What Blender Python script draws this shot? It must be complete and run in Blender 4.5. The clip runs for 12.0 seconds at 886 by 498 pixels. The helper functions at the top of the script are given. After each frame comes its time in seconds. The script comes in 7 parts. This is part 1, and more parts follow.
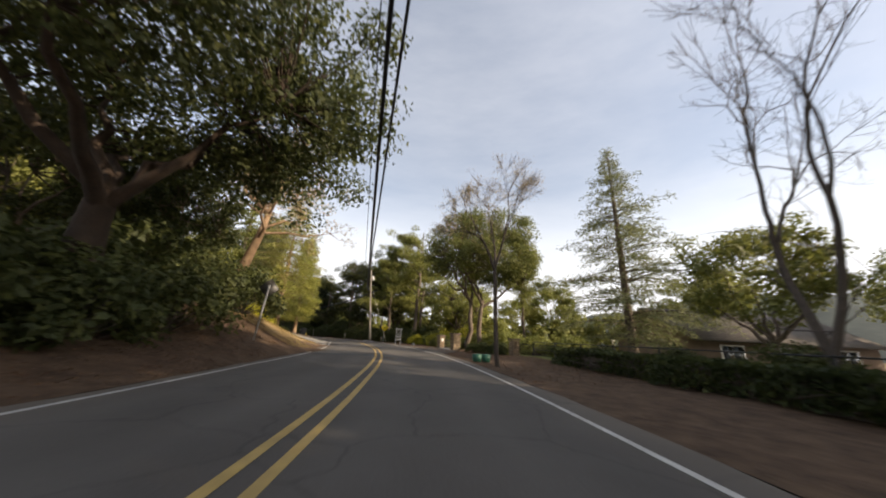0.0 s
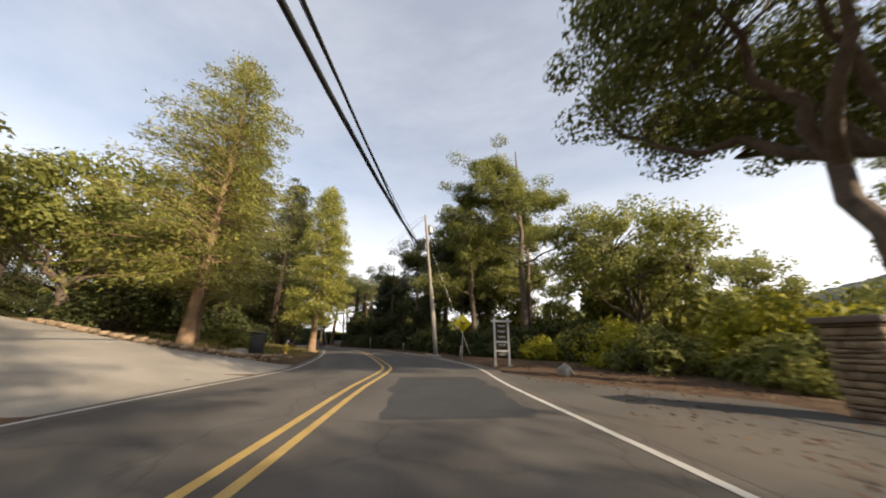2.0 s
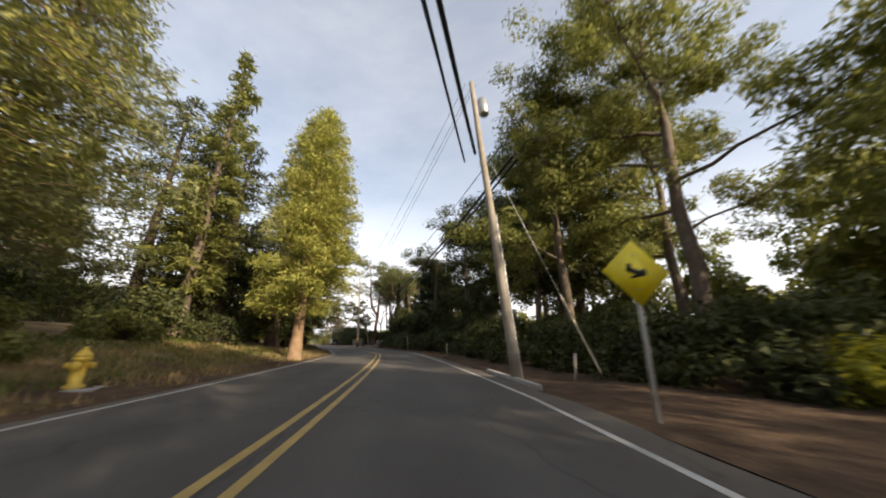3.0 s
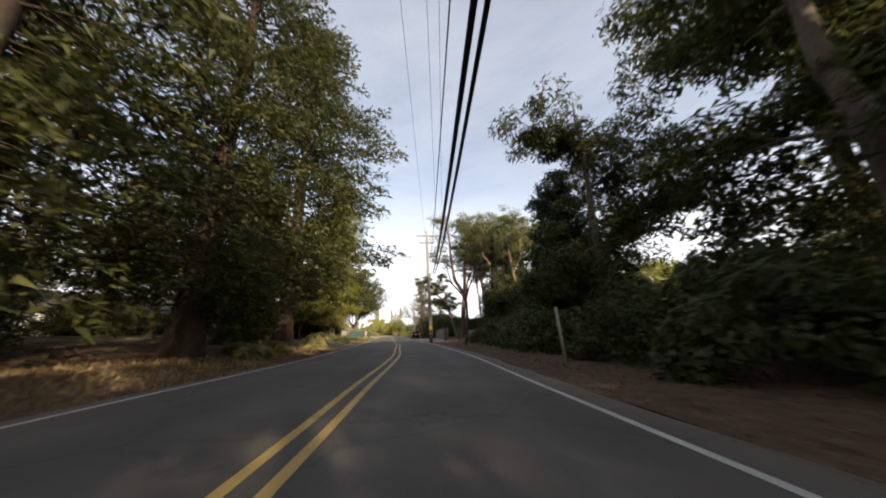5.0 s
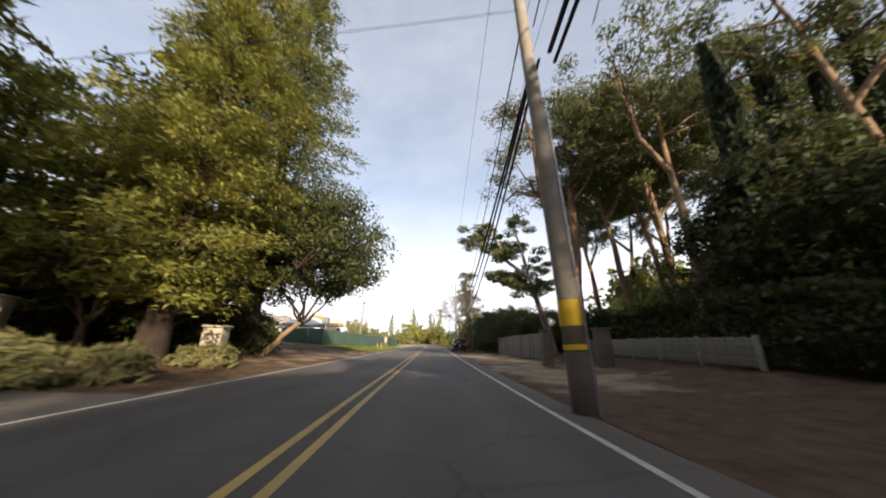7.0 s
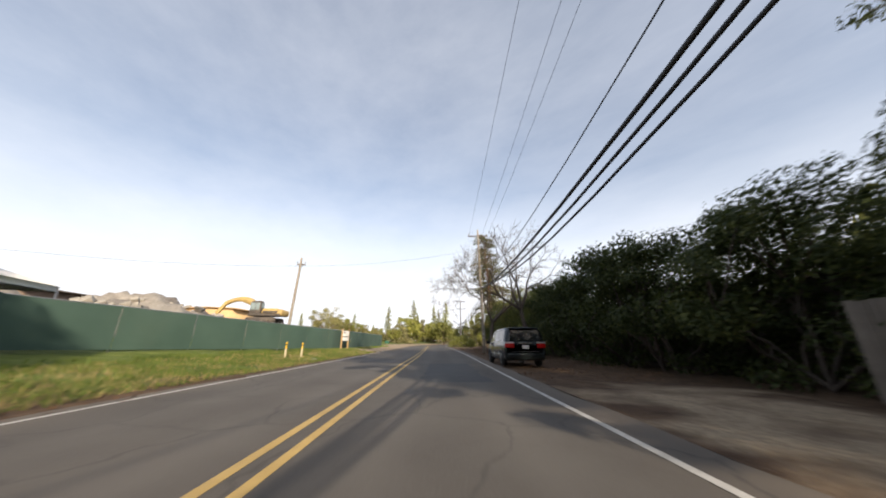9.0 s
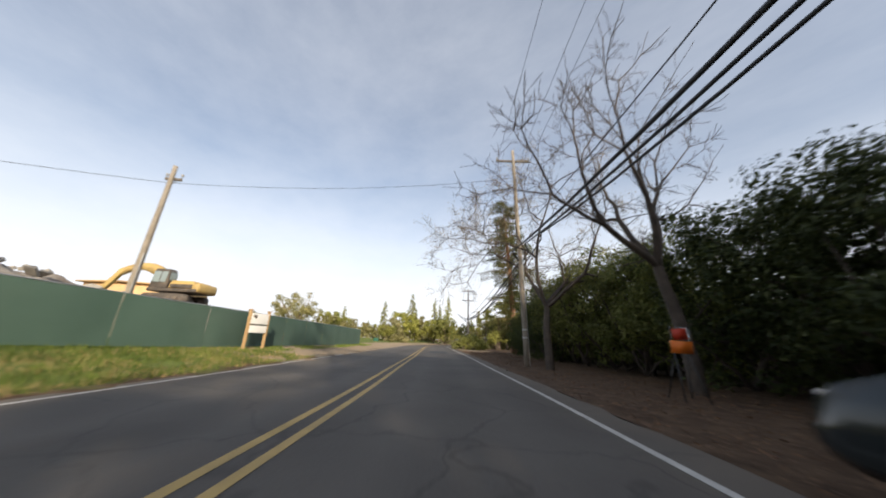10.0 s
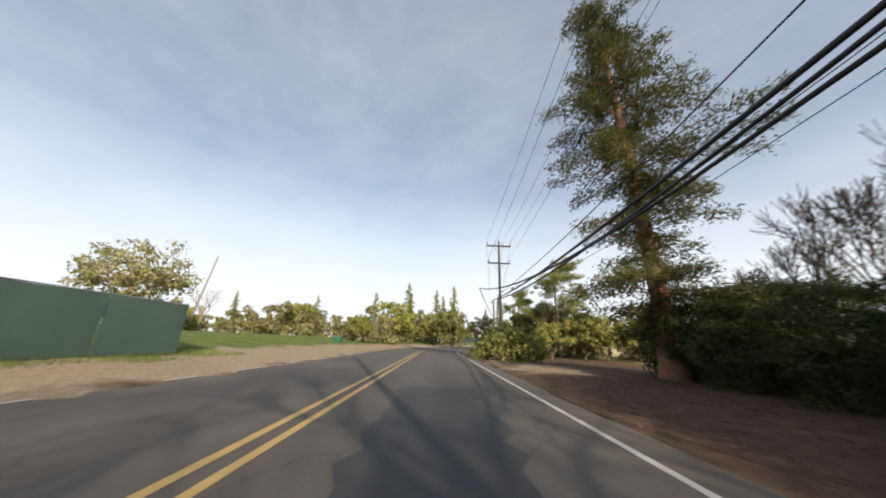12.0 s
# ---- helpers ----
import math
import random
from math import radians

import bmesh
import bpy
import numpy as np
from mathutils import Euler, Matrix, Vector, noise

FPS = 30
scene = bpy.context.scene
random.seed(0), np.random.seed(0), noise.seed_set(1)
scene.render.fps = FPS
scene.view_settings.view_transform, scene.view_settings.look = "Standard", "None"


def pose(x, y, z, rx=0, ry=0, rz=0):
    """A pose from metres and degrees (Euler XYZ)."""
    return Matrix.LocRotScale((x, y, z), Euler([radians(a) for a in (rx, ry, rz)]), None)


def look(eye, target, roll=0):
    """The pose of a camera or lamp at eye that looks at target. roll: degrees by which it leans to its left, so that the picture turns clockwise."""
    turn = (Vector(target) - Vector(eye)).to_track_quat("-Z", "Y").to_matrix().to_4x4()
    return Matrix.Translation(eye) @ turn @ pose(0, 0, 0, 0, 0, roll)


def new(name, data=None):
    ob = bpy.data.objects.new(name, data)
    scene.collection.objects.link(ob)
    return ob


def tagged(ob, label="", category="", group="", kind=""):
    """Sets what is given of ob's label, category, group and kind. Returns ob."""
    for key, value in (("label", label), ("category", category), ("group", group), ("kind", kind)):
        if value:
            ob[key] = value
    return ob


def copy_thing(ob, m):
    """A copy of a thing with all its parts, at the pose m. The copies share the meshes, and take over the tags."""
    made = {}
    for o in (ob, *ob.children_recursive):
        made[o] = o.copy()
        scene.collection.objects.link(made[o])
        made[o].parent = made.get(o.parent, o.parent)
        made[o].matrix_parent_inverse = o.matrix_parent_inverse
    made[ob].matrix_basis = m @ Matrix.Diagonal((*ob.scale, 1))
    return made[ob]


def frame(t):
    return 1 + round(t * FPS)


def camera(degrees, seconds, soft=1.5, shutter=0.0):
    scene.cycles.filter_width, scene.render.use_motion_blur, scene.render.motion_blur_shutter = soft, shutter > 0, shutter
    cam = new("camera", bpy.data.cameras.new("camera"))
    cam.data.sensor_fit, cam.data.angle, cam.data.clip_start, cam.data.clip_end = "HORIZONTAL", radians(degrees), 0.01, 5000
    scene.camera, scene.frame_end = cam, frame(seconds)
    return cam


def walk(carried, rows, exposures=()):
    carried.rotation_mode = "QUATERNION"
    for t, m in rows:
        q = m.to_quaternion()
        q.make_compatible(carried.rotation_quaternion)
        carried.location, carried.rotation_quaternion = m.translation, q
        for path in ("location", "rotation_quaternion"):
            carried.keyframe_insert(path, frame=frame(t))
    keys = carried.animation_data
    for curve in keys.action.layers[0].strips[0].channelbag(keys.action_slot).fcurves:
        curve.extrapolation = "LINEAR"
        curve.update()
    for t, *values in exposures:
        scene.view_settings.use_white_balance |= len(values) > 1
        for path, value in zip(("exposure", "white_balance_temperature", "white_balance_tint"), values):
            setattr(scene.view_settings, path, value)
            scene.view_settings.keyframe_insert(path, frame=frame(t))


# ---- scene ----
cam = camera(113.0, 12.0, soft=1.9, shutter=0.2)
PATH = [
    (0, (0.0, 0.0, 1.022), (0.0, 1.914, 1.602), 2.8),
    (0.5, (-0.41, 7.071, 1.047), (-0.519, 8.977, 1.643), 1.5),
    (1, (-1.209, 13.932, 1.126), (-1.444, 15.83, 1.711), 0.9),
    (1.5, (-2.434, 20.402, 0.877), (-2.809, 22.27, 1.484), -0.6),
    (2, (-4.074, 26.361, 0.944), (-4.593, 28.194, 1.551), 0.1),
    (2.5, (-6.241, 32.373, 0.797), (-6.885, 34.159, 1.424), 0.2),
    (3, (-8.713, 38.954, 1.004), (-9.536, 40.674, 1.609), 0.1),
    (3.2, (-10.156, 41.584, 0.953), (-11.06, 43.262, 1.56), -0.3),
    (4.8, (-23.688, 60.634, 1.046), (-24.966, 62.068, 1.605), -0.4),
    (5, (-25.632, 62.794, 0.936), (-26.95, 64.192, 1.492), -1.1),
    (5.5, (-31.061, 67.856, 1.003), (-32.463, 69.163, 1.573), -0.4),
    (6, (-36.593, 72.872, 0.969), (-38.069, 74.089, 1.552), -0.6),
    (6.5, (-42.556, 77.607, 0.993), (-44.055, 78.79, 1.588), 0.1),
    (7, (-47.905, 81.932, 1.039), (-49.4, 83.111, 1.652), 1.0),
    (7.5, (-53.467, 86.001, 0.984), (-54.963, 87.179, 1.599), 2.0),
    (7.7, (-55.745, 87.723, 1.017), (-57.235, 88.894, 1.657), 1.5),
    (9.3, (-74.733, 101.841, 0.98), (-76.244, 103.008, 1.579), -0.0),
    (9.5, (-77.104, 103.607, 0.938), (-78.615, 104.77, 1.541), 0.4),
    (10, (-82.865, 107.972, 0.983), (-84.389, 109.119, 1.586), 2.2),
    (10.5, (-88.248, 112.1, 0.88), (-89.771, 113.236, 1.505), 2.4),
    (11, (-93.492, 115.991, 1.006), (-95.02, 117.127, 1.617), 1.8),
    (11.5, (-98.634, 119.853, 0.816), (-100.166, 120.982, 1.43), 2.1),
    (12, (-103.528, 123.432, 1.05), (-105.062, 124.563, 1.655), 2.1),
]
EXPOSURES = [(0.0, 0.7, 6850, 12), (1.5, 0.72, 6900, 12), (3.2, 0.8, 6850, 11), (4.8, 0.8, 6800, 12), (7.7, 0.7, 6600, 12), (9.3, 0.5, 6500, 11), (12.0, 0.36, 6450, 9)]
walk(cam, [(t, look(eye, target, roll)) for t, eye, target, roll in PATH], EXPOSURES)

# ---- world and sun ----
SUN_AZ = (0.95, -0.31)
SUN_EL = radians(24)
world = bpy.data.worlds.new("sky")
scene.world = world
world.use_nodes = True
wn, wl = world.node_tree.nodes, world.node_tree.links
sky = wn.new("ShaderNodeTexSky")
sky.sky_type = "NISHITA"
sky.sun_disc = False
sky.sun_elevation = SUN_EL
sky.sun_rotation = math.atan2(SUN_AZ[0], SUN_AZ[1])
sky.air_density = 1.0
sky.dust_density = 1.6
coord = wn.new("ShaderNodeTexCoord")
cloud_map = wn.new("ShaderNodeMapping")
cloud_map.inputs["Scale"].default_value = (1.2, 2.6, 5.0)
cloud_map.inputs["Rotation"].default_value = (0, 0, 0.7)
cloud = wn.new("ShaderNodeTexNoise")
cloud.inputs["Scale"].default_value = 1.7
cloud.inputs["Detail"].default_value = 7
cloud.inputs["Roughness"].default_value = 0.62
cloud_ramp = wn.new("ShaderNodeValToRGB")
cloud_ramp.color_ramp.elements[0].position = 0.3
cloud_ramp.color_ramp.elements[0].color = (0.24, 0.24, 0.24, 1)
cloud_ramp.color_ramp.elements[1].position = 0.85
cloud_ramp.color_ramp.elements[1].color = (0.42, 0.42, 0.42, 1)
veil = wn.new("ShaderNodeMixRGB")
veil.inputs["Color2"].default_value = (6.3, 6.45, 6.75, 1)
wl.new(coord.outputs["Generated"], cloud_map.inputs["Vector"])
wl.new(cloud_map.outputs["Vector"], cloud.inputs["Vector"])
wl.new(cloud.outputs["Fac"], cloud_ramp.inputs["Fac"])
axes = wn.new("ShaderNodeSeparateXYZ")
haze = wn.new("ShaderNodeMapRange")
haze.inputs["From Min"].default_value, haze.inputs["From Max"].default_value = 0.0, 0.46
haze.inputs["To Min"].default_value, haze.inputs["To Max"].default_value = 0.92, 0.0
haze_add = wn.new("ShaderNodeMath")
haze_add.operation = "ADD"
haze_add.use_clamp = True
wl.new(coord.outputs["Generated"], axes.inputs["Vector"])
wl.new(axes.outputs["Z"], haze.inputs["Value"])
wl.new(haze.outputs["Result"], haze_add.inputs[0])
wl.new(cloud_ramp.outputs["Color"], haze_add.inputs[1])
wl.new(haze_add.outputs[0], veil.inputs["Fac"])
wl.new(sky.outputs["Color"], veil.inputs["Color1"])
wl.new(veil.outputs["Color"], wn["Background"].inputs["Color"])
wn["Background"].inputs["Strength"].default_value = 0.125

sun_data = bpy.data.lights.new("sun", "SUN")
sun_data.energy = 5.0
sun_data.angle = radians(0.6)
sun_data.color = (1.0, 0.86, 0.66)
sun = new("sun", sun_data)
sun.matrix_world = look((0, 0, 0), (-SUN_AZ[0] * math.cos(SUN_EL), -SUN_AZ[1] * math.cos(SUN_EL), -math.sin(SUN_EL)))

# ---- road line: distance along it, x, y; the car's own track ----
LINE = [(0.0, 0.00, 0.00), (7.1, -0.41, 7.07), (14.0, -1.21, 13.93), (20.6, -2.43, 20.40), (26.8, -4.07, 26.36), (33.1, -6.24, 32.37), (40.2, -8.71, 38.95), (43.2, -10.16, 41.58), (66.5, -23.69, 60.63), (69.4, -25.63, 62.79), (76.9, -31.06, 67.86), (84.3, -36.59, 72.87), (92.0, -42.56, 77.61), (98.8, -47.91, 81.93), (105.7, -53.47, 86.00), (108.6, -55.75, 87.72), (132.2, -74.73, 101.84), (135.2, -77.10, 103.61), (142.4, -82.87, 107.97), (149.2, -88.25, 112.10), (155.7, -93.49, 115.99), (162.2, -98.63, 119.85), (168.2, -103.53, 123.43)]

def extend():
    pts = [(s, x, y) for s, x, y in LINE]
    x, y, h = 0.0, 0.0, 2.0
    back = []
    for n in range(1, 9):
        x += 12 * math.sin(radians(h))
        y -= 12 * math.cos(radians(h))
        back.append((-12.0 * n, x, y))
        h = h - 2.0
    s, x, y = pts[-1]
    h = 54.0
    front = []
    for n in range(1, 30):
        step = 8.0
        if s > 196:
            h -= 4.2 if s < 240 else 0.5
        x -= step * math.sin(radians(h))
        y += step * math.cos(radians(h))
        s += step
        front.append((s, x, y))
    return back[::-1] + pts + front


KNOTS = np.array(extend())
keep = [0]
for n in range(1, len(KNOTS)):
    if KNOTS[n, 0] - KNOTS[keep[-1], 0] > 4.0:
        keep.append(n)
KNOTS = KNOTS[keep]
S0, S1 = KNOTS[0, 0], KNOTS[-1, 0]


def spline(s):
    """Catmull-Rom through the road line."""
    s = np.clip(np.asarray(s, float), S0, S1 - 1e-3)
    k = np.clip(np.searchsorted(KNOTS[:, 0], s, side="right") - 1, 0, len(KNOTS) - 2)
    p0, p1, p2, p3 = (KNOTS[np.clip(k + o, 0, len(KNOTS) - 1)] for o in (-1, 0, 1, 2))
    t = ((s - p1[..., 0]) / (p2[..., 0] - p1[..., 0]))[..., None]
    m1 = (p2 - p0)[..., 1:] / (p2 - p0)[..., :1] * (p2 - p1)[..., :1]
    m2 = (p3 - p1)[..., 1:] / (p3 - p1)[..., :1] * (p2 - p1)[..., :1]
    a, b = p1[..., 1:], p2[..., 1:]
    return (2 * t**3 - 3 * t**2 + 1) * a + (t**3 - 2 * t**2 + t) * m1 + (-2 * t**3 + 3 * t**2) * b + (t**3 - t**2) * m2


def way(s):
    v = spline(np.asarray(s, float) + 0.5) - spline(np.asarray(s, float) - 0.5)
    return v / np.linalg.norm(v, axis=-1, keepdims=True)


def place(s, d):
    """World x, y of a point d metres to the left of the car's track at s."""
    u = way(s)
    return spline(s) + np.stack([-u[..., 1], u[..., 0]], -1) * np.asarray(d, float)[..., None]


def turn_at(s):
    u = way(s)
    return math.degrees(math.atan2(-u[0], u[1]))


DENSE = np.arange(S0, S1, 1.0)
DENSE_XY = spline(DENSE)
DENSE_U = way(DENSE)


def road_coords(x, y):
    """s and d of world points, by the nearest stretch of road."""
    out_s, out_d = np.empty(len(x)), np.empty(len(x))
    for a in range(0, len(x), 4000):
        px, py = x[a:a + 4000, None], y[a:a + 4000, None]
        q = (px - DENSE_XY[:, 0])**2 + (py - DENSE_XY[:, 1])**2
        i = q.argmin(1)
        dx, dy = x[a:a + 4000] - DENSE_XY[i, 0], y[a:a + 4000] - DENSE_XY[i, 1]
        out_s[a:a + 4000] = DENSE[i] + dx * DENSE_U[i, 0] + dy * DENSE_U[i, 1]
        out_d[a:a + 4000] = DENSE_U[i, 0] * dy - DENSE_U[i, 1] * dx
    return out_s, out_d


def smooth(a, b, x):
    t = np.clip((np.asarray(x, float) - a) / (b - a), 0, 1)
    return t * t * (3 - 2 * t)


def ground_z(s, d):
    """Height of the ground beside the road."""
    s, d = np.asarray(s, float), np.asarray(d, float)
    left = np.clip(d - 5.6, 0, 40)
    bank = (0.22 + 0.26 * smooth(8, 18, s)) * np.minimum(left, 6.5) + 0.05 * np.clip(left - 6.5, 0, 30)
    lawn = 0.17 * np.minimum(left, 12)
    drive = 0.2 * np.minimum(left, 9) + 0.03 * np.clip(left - 9, 0, 20)
    mild = 0.09 * np.minimum(left, 14)
    w_bank = 1 - smooth(22, 31, s)
    w_lawn = smooth(38, 45, s) * (1 - smooth(62, 72, s))
    w_mild = smooth(62, 72, s)
    rest = np.clip(1 - w_bank - w_lawn - w_mild, 0, 1)
    z = w_bank * bank + w_lawn * lawn + w_mild * mild + rest * drive
    right = np.clip(-d - 6, 0, 30)
    z = z - 0.015 * np.minimum(right, 20)
    # low bank under the hedges past the tall pole
    z = z + 0.6 * smooth(6.4, 9.6, -d) * smooth(98, 107, s) * (1 - smooth(124, 136, s))
    return z - 0.05


def zat(s, d):
    return float(ground_z(s, d))


def spot(s, d, dz=0.0, turn=0.0, scale=1.0):
    """Pose on the ground at s, d; turn is counted from the road's heading."""
    x, y = place(s, d)
    m = pose(x, y, zat(s, d) + dz, 0, 0, turn_at(s) + turn)
    return m @ Matrix.Scale(scale, 4) if scale != 1.0 else m


# ---- materials ----
def shader(name, rough=0.8, metal=0.0, spec=0.5):
    m = bpy.data.materials.new(name)
    m.use_nodes = True
    p = m.node_tree.nodes["Principled BSDF"]
    p.inputs["Roughness"].default_value = rough
    p.inputs["Metallic"].default_value = metal
    p.inputs["Specular IOR Level"].default_value = spec
    return m, m.node_tree.nodes, m.node_tree.links, p


def surface(name, a, b, scale=6.0, fine=60.0, rough=0.8, metal=0.0, bump=0.2, dirt=(0.08, 0.07, 0.06), dirt_amount=0.25, spec=0.4, random_tint=0.0):
    """Two-scale mottled surface: large patches, fine grain, stains and relief."""
    m, n, l, p = shader(name, rough, metal, spec)
    c = n.new("ShaderNodeTexCoord")
    big = n.new("ShaderNodeTexNoise")
    big.inputs["Scale"].default_value = scale
    big.inputs["Detail"].default_value = 5
    small = n.new("ShaderNodeTexNoise")
    small.inputs["Scale"].default_value = fine
    small.inputs["Detail"].default_value = 6
    ramp = n.new("ShaderNodeValToRGB")
    ramp.color_ramp.elements[0].position, ramp.color_ramp.elements[1].position = 0.32, 0.68
    ramp.color_ramp.elements[0].color, ramp.color_ramp.elements[1].color = (*a, 1), (*b, 1)
    mid = n.new("ShaderNodeMath")
    mid.operation = "MULTIPLY_ADD"
    mid.inputs[1].default_value, mid.inputs[2].default_value = 0.55, 0.0
    mid2 = n.new("ShaderNodeMath")
    mid2.operation = "MULTIPLY_ADD"
    mid2.inputs[1].default_value = 0.45
    l.new(c.outputs["Object"], big.inputs["Vector"])
    l.new(c.outputs["Object"], small.inputs["Vector"])
    l.new(big.outputs["Fac"], mid.inputs[0])
    l.new(small.outputs["Fac"], mid2.inputs[0])
    l.new(mid.outputs[0], mid2.inputs[2])
    l.new(mid2.outputs[0], ramp.inputs["Fac"])
    stain = n.new("ShaderNodeTexNoise")
    stain.inputs["Scale"].default_value = scale * 0.37
    stain.inputs["Detail"].default_value = 8
    stain.inputs["Roughness"].default_value = 0.7
    sr = n.new("ShaderNodeValToRGB")
    sr.color_ramp.elements[0].position, sr.color_ramp.elements[1].position = 0.5, 0.75
    sr.color_ramp.elements[1].color = (dirt_amount, dirt_amount, dirt_amount, 1)
    mix = n.new("ShaderNodeMixRGB")
    mix.inputs["Color2"].default_value = (*dirt, 1)
    l.new(c.outputs["Object"], stain.inputs["Vector"])
    l.new(stain.outputs["Fac"], sr.inputs["Fac"])
    l.new(sr.outputs["Color"], mix.inputs["Fac"])
    l.new(ramp.outputs["Color"], mix.inputs["Color1"])
    last = mix.outputs["Color"]
    if random_tint:
        info = n.new("ShaderNodeObjectInfo")
        hsv = n.new("ShaderNodeHueSaturation")
        val = n.new("ShaderNodeMath")
        val.operation = "MULTIPLY_ADD"
        val.inputs[1].default_value, val.inputs[2].default_value = random_tint, 1 - random_tint / 2
        l.new(info.outputs["Random"], val.inputs[0])
        l.new(val.outputs[0], hsv.inputs["Value"])
        l.new(last, hsv.inputs["Color"])
        last = hsv.outputs["Color"]
    l.new(last, p.inputs["Base Color"])
    b1 = n.new("ShaderNodeBump")
    b1.inputs["Strength"].default_value = bump
    b1.inputs["Distance"].default_value = 0.03
    l.new(mid2.outputs[0], b1.inputs["Height"])
    l.new(b1.outputs["Normal"], p.inputs["Normal"])
    return m


def foliage(name, dark, light, tip=None, glow=0.4, rough=0.6):
    """Leaves: colour varies from leaf to leaf, some light passes through."""
    m, n, l, p = shader(name, rough, 0.0, 0.35)
    geo = n.new("ShaderNodeNewGeometry")
    ramp = n.new("ShaderNodeValToRGB")
    tip = tip or light
    dark = [0.55 * a + 0.45 * b for a, b in zip(dark, light)]
    tip = [0.6 * a + 0.4 * b for a, b in zip(tip, light)]
    ramp.color_ramp.elements[0].color = (*dark, 1)
    ramp.color_ramp.elements[1].color = (*tip, 1)
    e = ramp.color_ramp.elements.new(0.6)
    e.color = (*light, 1)
    l.new(geo.outputs["Random Per Island"], ramp.inputs["Fac"])
    info = n.new("ShaderNodeObjectInfo")
    hsv = n.new("ShaderNodeHueSaturation")
    val = n.new("ShaderNodeMath")
    val.operation = "MULTIPLY_ADD"
    val.inputs[1].default_value, val.inputs[2].default_value = 0.35, 0.85
    l.new(info.outputs["Random"], val.inputs[0])
    coord = n.new("ShaderNodeTexCoord")
    tone = n.new("ShaderNodeTexNoise")
    tone.inputs["Scale"].default_value = 0.9
    tone.inputs["Detail"].default_value = 3
    l.new(coord.outputs["Object"], tone.inputs["Vector"])
    span = n.new("ShaderNodeMapRange")
    span.inputs["From Min"].default_value, span.inputs["From Max"].default_value = 0.32, 0.68
    span.inputs["To Min"].default_value, span.inputs["To Max"].default_value = 0.72, 1.22
    l.new(tone.outputs["Fac"], span.inputs["Value"])
    both = n.new("ShaderNodeMath")
    both.operation = "MULTIPLY"
    l.new(val.outputs[0], both.inputs[0])
    l.new(span.outputs["Result"], both.inputs[1])
    l.new(both.outputs[0], hsv.inputs["Value"])
    hue = n.new("ShaderNodeMapRange")
    hue.inputs["From Min"].default_value, hue.inputs["From Max"].default_value = 0.3, 0.7
    hue.inputs["To Min"].default_value, hue.inputs["To Max"].default_value = 0.512, 0.49
    l.new(tone.outputs["Fac"], hue.inputs["Value"])
    l.new(hue.outputs["Result"], hsv.inputs["Hue"])
    l.new(ramp.outputs["Color"], hsv.inputs["Color"])
    l.new(hsv.outputs["Color"], p.inputs["Base Color"])
    tr = n.new("ShaderNodeBsdfTranslucent")
    l.new(hsv.outputs["Color"], tr.inputs["Color"])
    mix = n.new("ShaderNodeMixShader")
    mix.inputs["Fac"].default_value = glow
    l.new(p.outputs["BSDF"], mix.inputs[1])
    l.new(tr.outputs["BSDF"], mix.inputs[2])
    l.new(mix.outputs["Shader"], n["Material Output"].inputs["Surface"])
    return m


def plain(name, colour, rough=0.5, metal=0.0, spec=0.5):
    m, n, l, p = shader(name, rough, metal, spec)
    c = n.new("ShaderNodeTexCoord")
    t = n.new("ShaderNodeTexNoise")
    t.inputs["Scale"].default_value = 9.0
    t.inputs["Detail"].default_value = 6
    r = n.new("ShaderNodeValToRGB")
    r.color_ramp.elements[0].color = (*[v * 0.82 for v in colour], 1)
    r.color_ramp.elements[1].color = (*colour, 1)
    l.new(c.outputs["Object"], t.inputs["Vector"])
    l.new(t.outputs["Fac"], r.inputs["Fac"])
    l.new(r.outputs["Color"], p.inputs["Base Color"])
    return m


ASPHALT = surface("asphalt", (0.058, 0.051, 0.045), (0.104, 0.091, 0.079), 0.5, 35, 0.85, bump=0.35, dirt=(0.13, 0.12, 0.105), dirt_amount=0.5)


